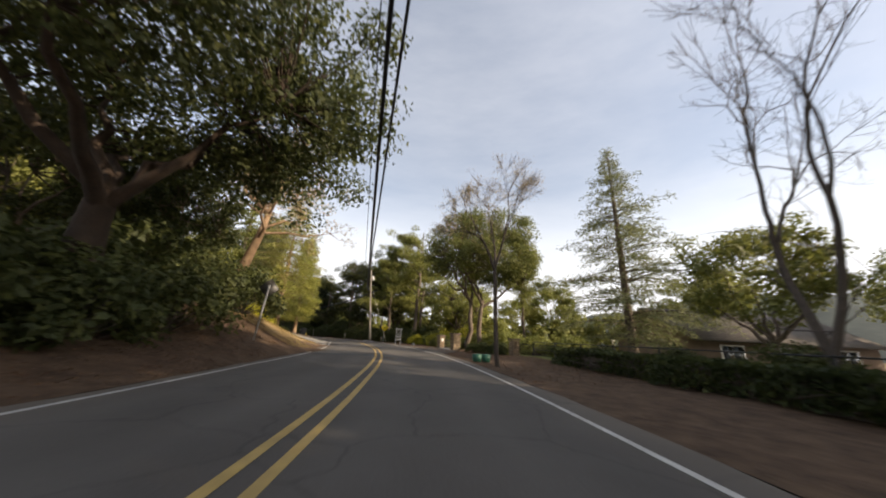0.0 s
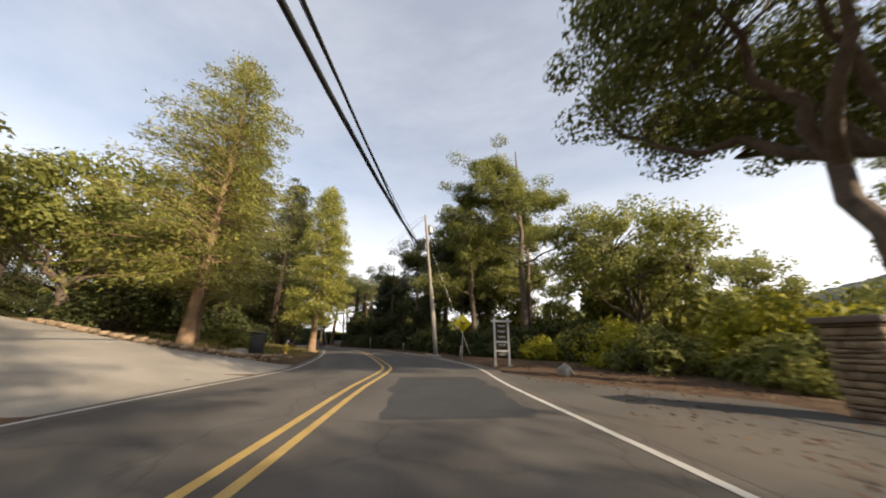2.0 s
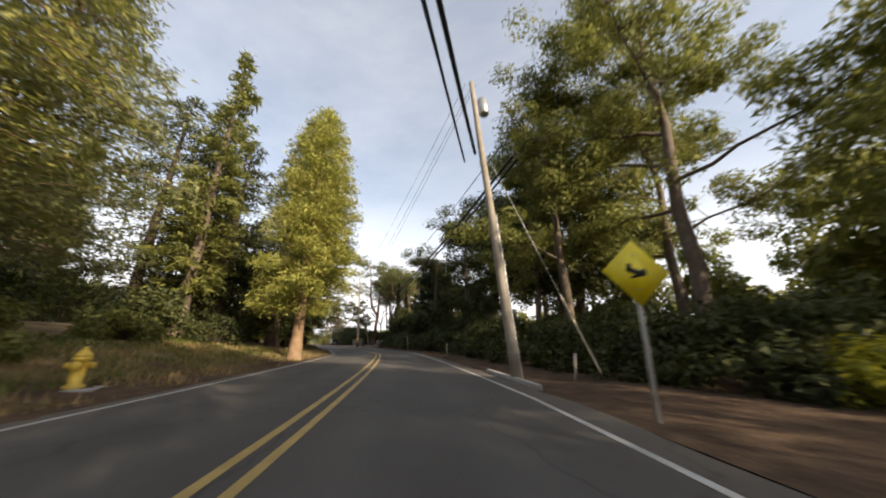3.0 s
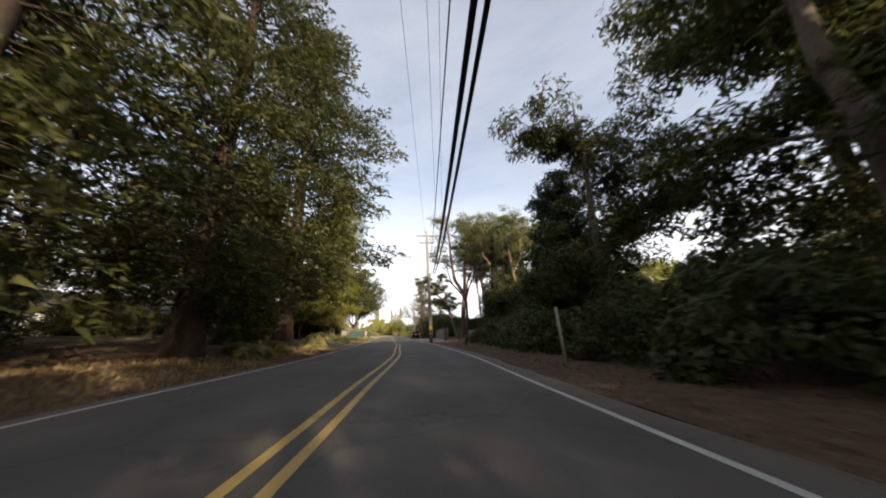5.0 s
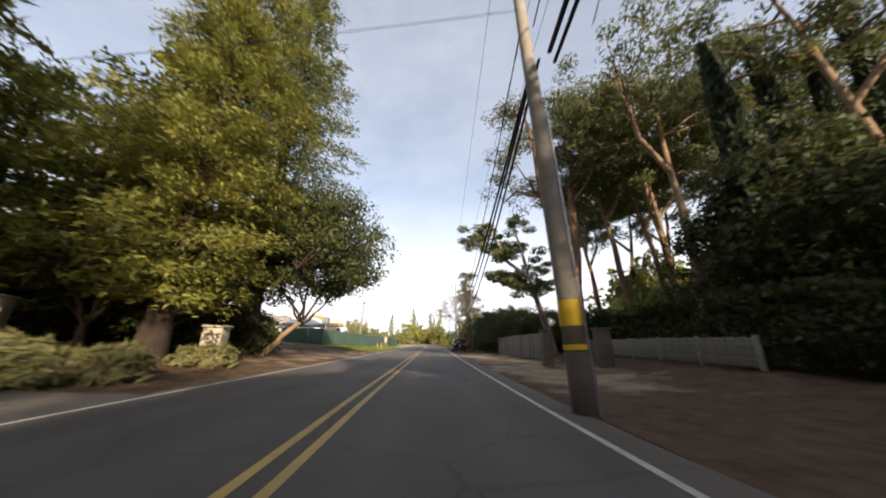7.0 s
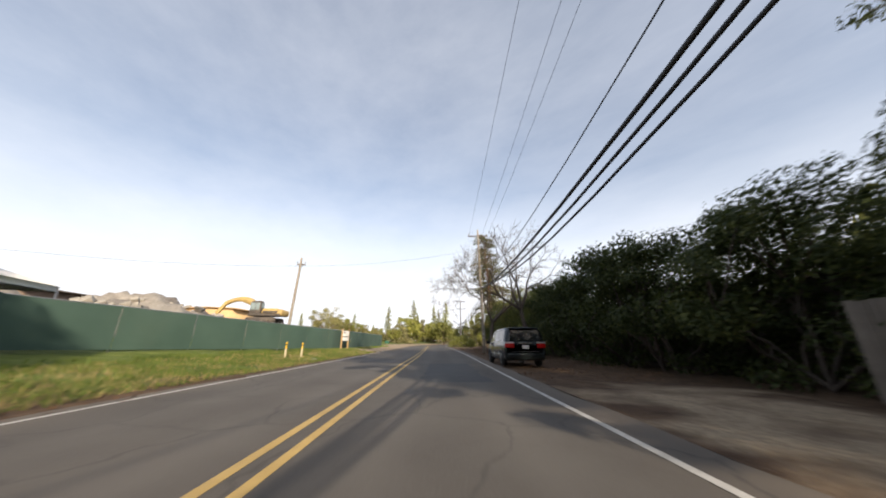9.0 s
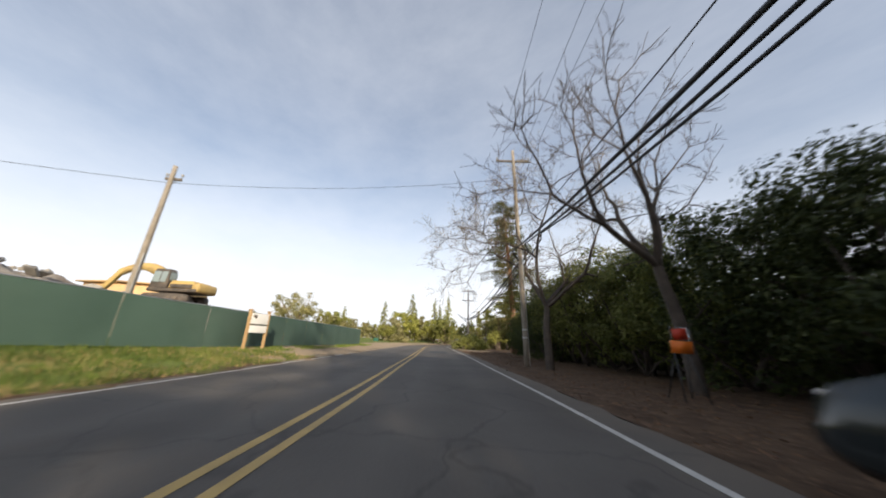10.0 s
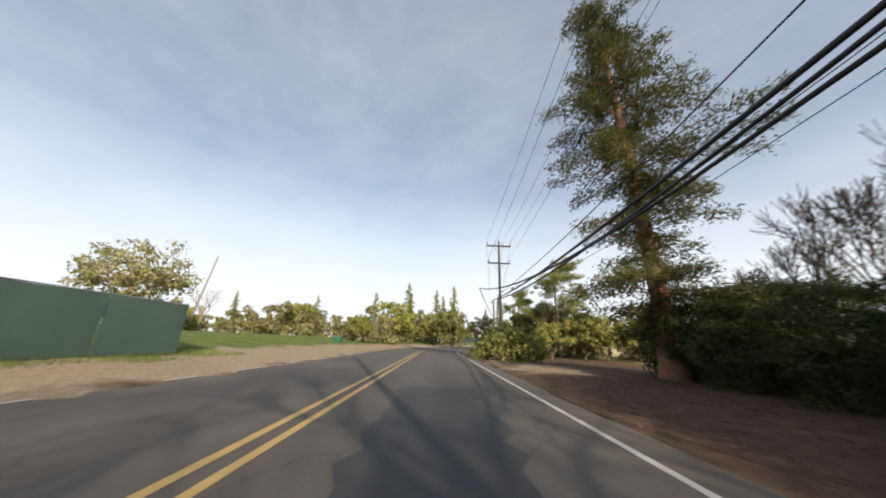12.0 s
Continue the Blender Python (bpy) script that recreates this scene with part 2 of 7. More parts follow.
def wear_in(m):
    """Polished wheel tracks, dusty rims and thin cracks on the asphalt."""
    n, l = m.node_tree.nodes, m.node_tree.links
    p = n["Principled BSDF"]
    base = p.inputs["Base Color"].links[0].from_socket
    c = n.new("ShaderNodeTexCoord")
    w = n.new("ShaderNodeVertexColor")
    w.layer_name = "wear"
    sep = n.new("ShaderNodeSeparateColor")
    l.new(w.outputs["Color"], sep.inputs["Color"])
    t = n.new("ShaderNodeTexNoise")
    t.inputs["Scale"].default_value = 0.7
    t.inputs["Detail"].default_value = 7
    l.new(c.outputs["Object"], t.inputs["Vector"])
    last = base
    for channel, amount, colour in (("Red", 0.75, (0.128, 0.115, 0.102)), ("Green", 1.0, (0.165, 0.132, 0.1))):
        k = n.new("ShaderNodeMath")
        k.operation = "MULTIPLY"
        l.new(sep.outputs[channel], k.inputs[0])
        l.new(t.outputs["Fac"], k.inputs[1])
        k2 = n.new("ShaderNodeMath")
        k2.operation = "MULTIPLY"
        k2.inputs[1].default_value = amount
        l.new(k.outputs[0], k2.inputs[0])
        mix = n.new("ShaderNodeMixRGB")
        mix.inputs["Color2"].default_value = (*colour, 1)
        l.new(k2.outputs[0], mix.inputs["Fac"])
        l.new(last, mix.inputs["Color1"])
        last = mix.outputs["Color"]
    warp = n.new("ShaderNodeTexNoise")
    warp.inputs["Scale"].default_value = 1.5
    warp.inputs["Detail"].default_value = 5
    l.new(c.outputs["Object"], warp.inputs["Vector"])
    add = n.new("ShaderNodeMixRGB")
    add.blend_type = "ADD"
    add.inputs["Fac"].default_value = 0.6
    l.new(c.outputs["Object"], add.inputs["Color1"])
    l.new(warp.outputs["Color"], add.inputs["Color2"])
    v = n.new("ShaderNodeTexVoronoi")
    v.feature = "DISTANCE_TO_EDGE"
    v.inputs["Scale"].default_value = 0.45
    l.new(add.outputs["Color"], v.inputs["Vector"])
    cut = n.new("ShaderNodeMapRange")
    cut.inputs["From Min"].default_value, cut.inputs["From Max"].default_value = 0.004, 0.012
    cut.inputs["To Min"].default_value, cut.inputs["To Max"].default_value = 0.35, 0.0
    l.new(v.outputs["Distance"], cut.inputs["Value"])
    mix = n.new("ShaderNodeMixRGB")
    mix.inputs["Color2"].default_value = (0.022, 0.021, 0.02, 1)
    l.new(cut.outputs["Result"], mix.inputs["Fac"])
    l.new(last, mix.inputs["Color1"])
    l.new(mix.outputs["Color"], p.inputs["Base Color"])


wear_in(ASPHALT)
OLD_ASPHALT = surface("old_asphalt", (0.19, 0.17, 0.145), (0.33, 0.3, 0.255), 0.6, 30, 0.9, bump=0.3, dirt=(0.25, 0.22, 0.18), dirt_amount=0.4)
PATCH = surface("tar_patch", (0.03, 0.03, 0.032), (0.05, 0.05, 0.05), 2, 50, 0.75, bump=0.2)
WHITE_PAINT = surface("white_line_paint", (0.36, 0.34, 0.31), (0.62, 0.6, 0.56), 3, 70, 0.7, bump=0.1, dirt=(0.2, 0.19, 0.17), dirt_amount=0.6)
YELLOW_PAINT = surface("yellow_line_paint", (0.36, 0.24, 0.075), (0.52, 0.355, 0.115), 3, 70, 0.7, bump=0.1, dirt=(0.2, 0.15, 0.08), dirt_amount=0.6)
CONCRETE = surface("concrete", (0.3, 0.29, 0.27), (0.45, 0.43, 0.4), 2, 40, 0.9, bump=0.25, dirt_amount=0.4)
STUCCO = surface("stucco", (0.34, 0.29, 0.21), (0.46, 0.395, 0.295), 3, 80, 0.9, bump=0.3, dirt_amount=0.25)
STONE = surface("fieldstone", (0.15, 0.105, 0.065), (0.36, 0.265, 0.17), 5, 40, 0.85, bump=0.5, dirt_amount=0.4, random_tint=0.6)
CAPSTONE = surface("capstone", (0.12, 0.09, 0.07), (0.2, 0.15, 0.12), 4, 40, 0.85, bump=0.4)
POLE_WOOD = surface("weathered_pole_wood", (0.2, 0.17, 0.135), (0.34, 0.3, 0.25), 3, 60, 0.9, bump=0.4, dirt=(0.1, 0.08, 0.06), dirt_amount=0.5)
DARK_WOOD = surface("tarred_wood", (0.07, 0.055, 0.04), (0.13, 0.1, 0.075), 3, 60, 0.9, bump=0.4)
WHITE_WOOD = surface("white_painted_wood", (0.62, 0.6, 0.56), (0.78, 0.76, 0.72), 4, 60, 0.7, bump=0.15, dirt_amount=0.3)
GREY_WOOD = surface("grey_fence_wood", (0.1, 0.085, 0.07), (0.18, 0.155, 0.13), 3, 50, 0.9, bump=0.4, random_tint=0.4)
TAN_WOOD = surface("tan_post_wood", (0.36, 0.23, 0.11), (0.5, 0.34, 0.17), 4, 60, 0.8, bump=0.3)
BARK = surface("grey_brown_bark", (0.07, 0.052, 0.04), (0.19, 0.145, 0.11), 3, 25, 0.95, bump=0.9, dirt_amount=0.4)
DARK_BARK = surface("dark_furrowed_bark", (0.025, 0.017, 0.012), (0.06, 0.038, 0.026), 3, 22, 0.95, bump=0.9, dirt_amount=0.4)
TAN_BARK = surface("tan_flaking_bark", (0.16, 0.1, 0.06), (0.32, 0.215, 0.13), 3, 22, 0.95, bump=0.9, dirt_amount=0.4)
RED_BARK = surface("reddish_bark", (0.13, 0.065, 0.04), (0.3, 0.16, 0.1), 3, 22, 0.95, bump=0.9, dirt_amount=0.4)
PALE_BARK = surface("pale_bark", (0.3, 0.26, 0.2), (0.48, 0.42, 0.34), 3, 25, 0.9, bump=0.6, dirt_amount=0.3)
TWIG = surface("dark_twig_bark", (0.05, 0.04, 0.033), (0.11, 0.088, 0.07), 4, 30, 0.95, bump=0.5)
PALE_TWIG = surface("pale_twig_bark", (0.2, 0.155, 0.12), (0.33, 0.26, 0.2), 4, 30, 0.95, bump=0.5)
GALVANISED = surface("galvanised_steel", (0.35, 0.35, 0.35), (0.5, 0.5, 0.5), 5, 50, 0.45, metal=0.8, bump=0.05)
RUBBER = plain("black_rubber", (0.02, 0.02, 0.02), 0.8)
CABLE = plain("black_cable_sheath", (0.02, 0.021, 0.024), 0.6)
BLACK_PLASTIC = plain("black_plastic", (0.02, 0.02, 0.021), 0.45)
LEAF_OAK = foliage("oak_leaves", (0.03, 0.038, 0.012), (0.068, 0.08, 0.024), (0.14, 0.145, 0.042))
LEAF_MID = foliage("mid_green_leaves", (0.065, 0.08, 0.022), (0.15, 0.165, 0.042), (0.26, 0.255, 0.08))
LEAF_GREEN = foliage("green_leaves", (0.1, 0.11, 0.024), (0.215, 0.225, 0.055), (0.34, 0.325, 0.095))
LEAF_YELLOW = foliage("yellow_green_leaves", (0.19, 0.19, 0.016), (0.38, 0.36, 0.03), (0.5, 0.46, 0.06))
LEAF_CEDAR = foliage("blue_green_needles", (0.11, 0.12, 0.05), (0.22, 0.23, 0.1), (0.34, 0.34, 0.17))
LEAF_REDWOOD = foliage("dark_redwood_needles", (0.03, 0.036, 0.012), (0.066, 0.074, 0.021), (0.14, 0.135, 0.036))
LEAF_GOLD = foliage("golden_green_needles", (0.115, 0.122, 0.023), (0.245, 0.24, 0.05), (0.39, 0.365, 0.09))
LEAF_LIME = foliage("lime_green_needles", (0.15, 0.16, 0.035), (0.3, 0.3, 0.07), (0.44, 0.42, 0.12))
LEAF_PINE = foliage("pine_needles", (0.062, 0.077, 0.029), (0.145, 0.162, 0.056), (0.24, 0.245, 0.09))
LEAF_DRY = foliage("dry_brown_needles", (0.2, 0.14, 0.07), (0.4, 0.31, 0.17), (0.52, 0.42, 0.26))
LEAF_FRESH = foliage("fresh_oak_leaves", (0.085, 0.098, 0.023), (0.185, 0.2, 0.05), (0.31, 0.3, 0.09))
LEAF_FIR = foliage("dark_fir_needles", (0.045, 0.05, 0.016), (0.105, 0.11, 0.032), (0.2, 0.19, 0.055))
LEAF_CYPRESS = foliage("dark_cypress_leaves", (0.012, 0.022, 0.01), (0.03, 0.045, 0.018), (0.055, 0.07, 0.03), 0.2)
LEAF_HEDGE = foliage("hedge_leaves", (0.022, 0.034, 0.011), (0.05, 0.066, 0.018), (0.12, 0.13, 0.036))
LEAF_SHRUB = foliage("pale_shrub_leaves", (0.14, 0.13, 0.055), (0.27, 0.25, 0.1), (0.4, 0.36, 0.16))
GRASS_GREEN = foliage("green_grass_blades", (0.06, 0.1, 0.015), (0.13, 0.18, 0.03), (0.22, 0.24, 0.06), 0.35)
GRASS_DRY = foliage("dry_grass_blades", (0.2, 0.14, 0.06), (0.34, 0.25, 0.11), (0.45, 0.35, 0.17), 0.3)
LITTER = foliage("fallen_leaves", (0.085, 0.042, 0.02), (0.15, 0.08, 0.038), (0.22, 0.125, 0.06), 0.1)


def ground_material():
    m, n, l, p = shader("ground_cover", 0.95, 0.0, 0.2)
    c = n.new("ShaderNodeTexCoord")
    cover = n.new("ShaderNodeVertexColor")
    cover.layer_name = "cover"
    sep = n.new("ShaderNodeSeparateColor")
    l.new(cover.outputs["Color"], sep.inputs["Color"])

    def noise_ramp(scale, a, b, detail=8):
        t = n.new("ShaderNodeTexNoise")
        t.inputs["Scale"].default_value = scale
        t.inputs["Detail"].default_value = detail
        t.inputs["Roughness"].default_value = 0.68
        r = n.new("ShaderNodeValToRGB")
        r.color_ramp.elements[0].position, r.color_ramp.elements[1].position = 0.35, 0.68
        r.color_ramp.elements[0].color, r.color_ramp.elements[1].color = (*a, 1), (*b, 1)
        l.new(c.outputs["Object"], t.inputs["Vector"])
        l.new(t.outputs["Fac"], r.inputs["Fac"])
        return t, r
    _, soil = noise_ramp(2.3, (0.06, 0.037, 0.024), (0.14, 0.09, 0.055))
    _, green = noise_ramp(1.1, (0.07, 0.1, 0.02), (0.17, 0.2, 0.05))
    _, dry = noise_ramp(0.9, (0.2, 0.13, 0.06), (0.4, 0.29, 0.15))
    _, gravel = noise_ramp(9.0, (0.22, 0.165, 0.11), (0.4, 0.315, 0.215))
    edge = n.new("ShaderNodeTexNoise")
    edge.inputs["Scale"].default_value = 0.8
    edge.inputs["Detail"].default_value = 9
    l.new(c.outputs["Object"], edge.inputs["Vector"])
    last = soil.outputs["Color"]
    for channel, ramp in (("Red", green), ("Green", dry), ("Blue", gravel)):
        add = n.new("ShaderNodeMath")
        add.operation = "ADD"
        l.new(sep.outputs[channel], add.inputs[0])
        l.new(edge.outputs["Fac"], add.inputs[1])
        cut = n.new("ShaderNodeMapRange")
        cut.inputs["From Min"].default_value, cut.inputs["From Max"].default_value = 0.85, 1.15
        l.new(add.outputs[0], cut.inputs["Value"])
        mix = n.new("ShaderNodeMixRGB")
        l.new(cut.outputs["Result"], mix.inputs["Fac"])
        l.new(last, mix.inputs["Color1"])
        l.new(ramp.outputs["Color"], mix.inputs["Color2"])
        last = mix.outputs["Color"]
    l.new(last, p.inputs["Base Color"])
    fine = n.new("ShaderNodeTexNoise")
    fine.inputs["Scale"].default_value = 14
    fine.inputs["Detail"].default_value = 8
    l.new(c.outputs["Object"], fine.inputs["Vector"])
    b = n.new("ShaderNodeBump")
    b.inputs["Strength"].default_value = 0.7
    b.inputs["Distance"].default_value = 0.08
    l.new(fine.outputs["Fac"], b.inputs["Height"])
    l.new(b.outputs["Normal"], p.inputs["Normal"])
    return m


GROUND = ground_material()


# ---- mesh building ----
class Geo:
    """Collects vertices and faces, then becomes one mesh."""

    def __init__(self):
        self.v, self.f4, self.f3, self.n = [], [], [], 0
        self.smooth_upto = None

    def add(self, v, f4=None, f3=None):
        v = np.asarray(v, float).reshape(-1, 3)
        self.v.append(v)
        if f4 is not None and len(f4):
            self.f4.append(np.asarray(f4, int).reshape(-1, 4) + self.n)
        if f3 is not None and len(f3):
            self.f3.append(np.asarray(f3, int).reshape(-1, 3) + self.n)
        self.n += len(v)
        return self

    def tube(self, pts, radii, sides=6, cap=False):
        pts = np.asarray(pts, float)
        k = len(pts)
        radii = np.broadcast_to(np.asarray(radii, float), (k,))
        tan = np.gradient(pts, axis=0)
        tan /= np.linalg.norm(tan, axis=1, keepdims=True) + 1e-9
        ref = np.array([0.31, 0.17, 0.93]) if abs(tan[0, 2]) < 0.8 else np.array([0.93, 0.17, 0.31])
        a = np.cross(tan, ref)
        a /= np.linalg.norm(a, axis=1, keepdims=True) + 1e-9
        b = np.cross(tan, a)
        ang = np.arange(sides) * 2 * np.pi / sides
        ring = a[:, None] * np.cos(ang)[None, :, None] + b[:, None] * np.sin(ang)[None, :, None]
        v = pts[:, None] + ring * radii[:, None, None]
        i, j = np.meshgrid(np.arange(k - 1), np.arange(sides), indexing="ij")
        j2 = (j + 1) % sides
        f = np.stack([i * sides + j, i * sides + j2, (i + 1) * sides + j2, (i + 1) * sides + j], -1).reshape(-1, 4)
        f3 = None
        v = v.reshape(-1, 3)
        if cap:
            v = np.vstack([v, pts[:1], pts[-1:]])
            r = np.arange(sides)
            r2 = (r + 1) % sides
            low = np.stack([np.full(sides, k * sides), r2, r], -1)
            top = np.stack([np.full(sides, k * sides + 1), (k - 1) * sides + r, (k - 1) * sides + r2], -1)
            f3 = np.vstack([low, top])
        return self.add(v, f, f3)

    def leaves(self, c, along, across):
        """Pointed leaves: centres, half-lengths and half-widths as vectors."""
        v = np.stack([c - along * 0.85 - across * 1.05, c - along * 0.55 + across * 1.15, c + along * 1.15], 1)
        return self.add(v.reshape(-1, 3), None, np.arange(len(c) * 3).reshape(-1, 3))

    def box(self, size, at=(0, 0, 0), turn=(0, 0, 0), bevel=0.0, taper=1.0):
        """A box with its bottom centre at 'at', edges chamfered when bevel is given."""
        sx, sy, sz = (v / 2 for v in size)
        bm = bmesh.new()
        bmesh.ops.create_cube(bm, size=1.0)
        for q in bm.verts:
            k = taper if q.co.z > 0 else 1.0
            q.co = Vector((q.co.x * 2 * sx * k, q.co.y * 2 * sy * k, q.co.z * 2 * sz + sz))
        if bevel:
            bmesh.ops.bevel(bm, geom=list(bm.edges), offset=bevel, segments=2, affect="EDGES", profile=0.6)
        m = pose(*at, *turn)
        return self.bm(bm, m)

    def bm(self, bm, m=Matrix()):
        bm.verts.index_update()
        v = [tuple(m @ q.co) for q in bm.verts]
        base = self.n
        self.add(v)
        for f in bm.faces:
            idx = [q.index + base for q in f.verts]
            if len(idx) == 4:
                self.f4.append(np.array([idx]))
            elif len(idx) == 3:
                self.f3.append(np.array([idx]))
            else:
                for a in range(1, len(idx) - 1):
                    self.f3.append(np.array([[idx[0], idx[a], idx[a + 1]]]))
        bm.free()
        return self

    def mesh(self, name, material, smooth_shade=False):
        me = bpy.data.meshes.new(name)
        v = np.concatenate(self.v) if self.v else np.zeros((0, 3))
        f4 = np.concatenate(self.f4) if self.f4 else np.zeros((0, 4), int)
        f3 = np.concatenate(self.f3) if self.f3 else np.zeros((0, 3), int)
        me.vertices.add(len(v))
        me.vertices.foreach_set("co", v.astype(np.float32).ravel())
        me.loops.add(f4.size + f3.size)
        me.loops.foreach_set("vertex_index", np.concatenate([f4.ravel(), f3.ravel()]).astype(np.int32))
        me.polygons.add(len(f4) + len(f3))
        start = np.concatenate([np.arange(len(f4)) * 4, f4.size + np.arange(len(f3)) * 3])
        me.polygons.foreach_set("loop_start", start.astype(np.int32))
        if smooth_shade:
            me.polygons.foreach_set("use_smooth", np.ones(len(f4) + len(f3), bool))
        me.materials.append(material)
        me.update()
        me.validate()
        return me


def part(name, geo, material, parent, label="", smooth_shade=False):
    ob = new(name, geo.mesh(name, material, smooth_shade))
    ob.parent = parent
    return tagged(ob, label=label)


def thing(name, m, label, category, group="", kind=""):
    ob = new(name)
    ob.empty_display_size = 0.2
    ob.matrix_basis = m
    return tagged(ob, label, category, group, kind)


def solo(name, geo, material, label, category, m=None, group="", kind="", smooth_shade=False):
    ob = new(name, geo.mesh(name, material, smooth_shade))
    if m is not None:
        ob.matrix_basis = m
    return tagged(ob, label, category, group, kind)


# ---- ground, road ----
def spaced(lo, hi, step, far, grow=1.25):
    """Grid lines: even within, ever wider outside."""
    mid = list(np.arange(lo, hi + step, step))
    out, g = [], step
    v = hi + step
    while v < far:
        g *= grow
        v += g
        out.append(v)
    low, g = [], step
    v = lo
    while v > -far:
        g *= grow
        v -= g
        low.append(v)
    return np.array(low[::-1] + mid + out)


def build_ground():
    xs, ys = spaced(-190, 45, 1.7, 2500), spaced(-30, 190, 1.7, 2500)
    X, Y = np.meshgrid(xs, ys, indexing="ij")
    x, y = X.ravel(), Y.ravel()
    s, d = road_coords(x, y)
    z = ground_z(s, d)
    rough = np.array([noise.noise(Vector((a * 0.35, b * 0.35, 0))) for a, b in zip(x, y)])
    off = np.clip(np.maximum(d - 5.6, -3.2 - d) / 3, 0, 1)
    z = z + rough * 0.12 * off
    far = np.hypot(x + 70, y - 80)
    z = z - 6.0 * smooth(180, 900, far)
    nx, ny = len(xs), len(ys)
    i, j = np.meshgrid(np.arange(nx - 1), np.arange(ny - 1), indexing="ij")
    f = np.stack([i * ny + j, (i + 1) * ny + j, (i + 1) * ny + j + 1, i * ny + j + 1], -1).reshape(-1, 4)
    g = Geo().add(np.stack([x, y, z], 1), f)
    me = g.mesh("ground", GROUND, True)
    # cover: red green grass, green dry grass, blue pale gravel
    # no dry grass before s 17: bare soil also stands for the bank's shade
    bank = (1 - smooth(27, 31, s)) * smooth(17, 22, s) * smooth(5.6, 6.4, d)
    lawn = smooth(44, 48, s) * (1 - smooth(66, 74, s)) * smooth(5.8, 8, d)
    field = smooth(132, 138, s) * smooth(7.0, 8.0, d)
    verge = smooth(130, 136, s) * smooth(6.2, 6.6, d) * (1 - smooth(152, 158, s))
    far_field = smooth(176, 184, s) * smooth(9, 11, d)
    red = np.clip(0.75 * field * (1 - smooth(150, 160, s) * (1 - far_field)) + 0.4 * lawn + 0.7 * verge + far_field * 0.6 + 0.5 * smooth(300, 400, far), 0, 1)
    dry = np.clip(0.85 * bank + 0.55 * lawn + 0.22 * smooth(68, 74, s) * (1 - smooth(95, 105, s)) * smooth(5, 6, d) * (1 - smooth(9, 11, d)), 0, 1)
    shoulder = smooth(150, 158, s) * smooth(5.4, 5.8, d) * (1 - smooth(9.5, 12, d))
    # pads reach only sunlit verge: shade and sun put into soil and gravel cover
    left_pad = smooth(108, 114, s) * (1 - smooth(130, 136, s)) * smooth(5.3, 5.7, d) * (1 - smooth(7.5, 10, d))
    right_pad = smooth(103, 109, s) * (1 - smooth(134, 139, s)) * smooth(2.3, 2.6, -d) * (1 - smooth(7, 8.5, -d))
    right_pad2 = smooth(176, 184, s) * smooth(2.3, 2.6, -d) * (1 - smooth(7, 9, -d))
    gravel = np.clip(0.85 * shoulder + 0.6 * right_pad + 0.6 * right_pad2 + 0.5 * left_pad, 0, 1)
    garden = smooth(-3, 1, s) * (1 - smooth(23, 27, s)) * smooth(10.0, 11.0, -d) * (1 - smooth(24, 28, -d))
    red = np.clip(red + 0.85 * garden, 0, 1)
    # rough grass away from the road
    wild = smooth(11, 17, np.abs(d)) * (1 - np.clip(field + lawn + bank, 0, 1))
    red, dry = np.clip(red + 0.42 * wild, 0, 1), np.clip(dry + 0.4 * wild, 0, 1)
    at = me.color_attributes.new("cover", "FLOAT_COLOR", "POINT")
    at.data.foreach_set("color", np.stack([red, dry, gravel, np.ones_like(red)], 1).astype(np.float32).ravel())
    tagged(new("ground", me), "sloping earth with dry grass, leaf litter and green verges", "ground", kind="structure")


def strip(s0, s1, d0, d1, z, step=1.5, wobble=0.0, seed=3):
    """A ribbon along the road between two offsets (numbers or functions of s)."""
    ss = np.arange(s0, s1 + 1e-6, step)
    rng = np.random.default_rng(seed)
    a = d0(ss) if callable(d0) else np.full(len(ss), d0)
    b = d1(ss) if callable(d1) else np.full(len(ss), d1)
    if wobble:
        a, b = a + rng.uniform(-wobble, wobble, len(ss)), b + rng.uniform(-wobble, wobble, len(ss))
    pa, pb = place(ss, a), place(ss, b)
    n = len(ss)
    v = np.vstack([np.c_[pa, np.full(n, z)], np.c_[pb, np.full(n, z)]])
    i = np.arange(n - 1)
    return Geo().add(v, np.stack([i, n + i, n + i + 1, i + 1], -1))


def left_edge(s):
    return np.interp(s, [-100, 0, 10, 25, 45, 70, 100, 130, 150, 168, 190, 400], [4.3, 4.3, 4.9, 5.0, 4.7, 4.8, 5.2, 5.4, 5.7, 6.2, 6.0, 5.6])


def right_edge(s):
    return np.interp(s, [-100, 0, 20, 36, 46, 60, 95, 110, 140, 400], [-2.4, -2.4, -2.2, -2.0, -2.4, -2.2, -2.0, -2.0, -2.15, -2.15])


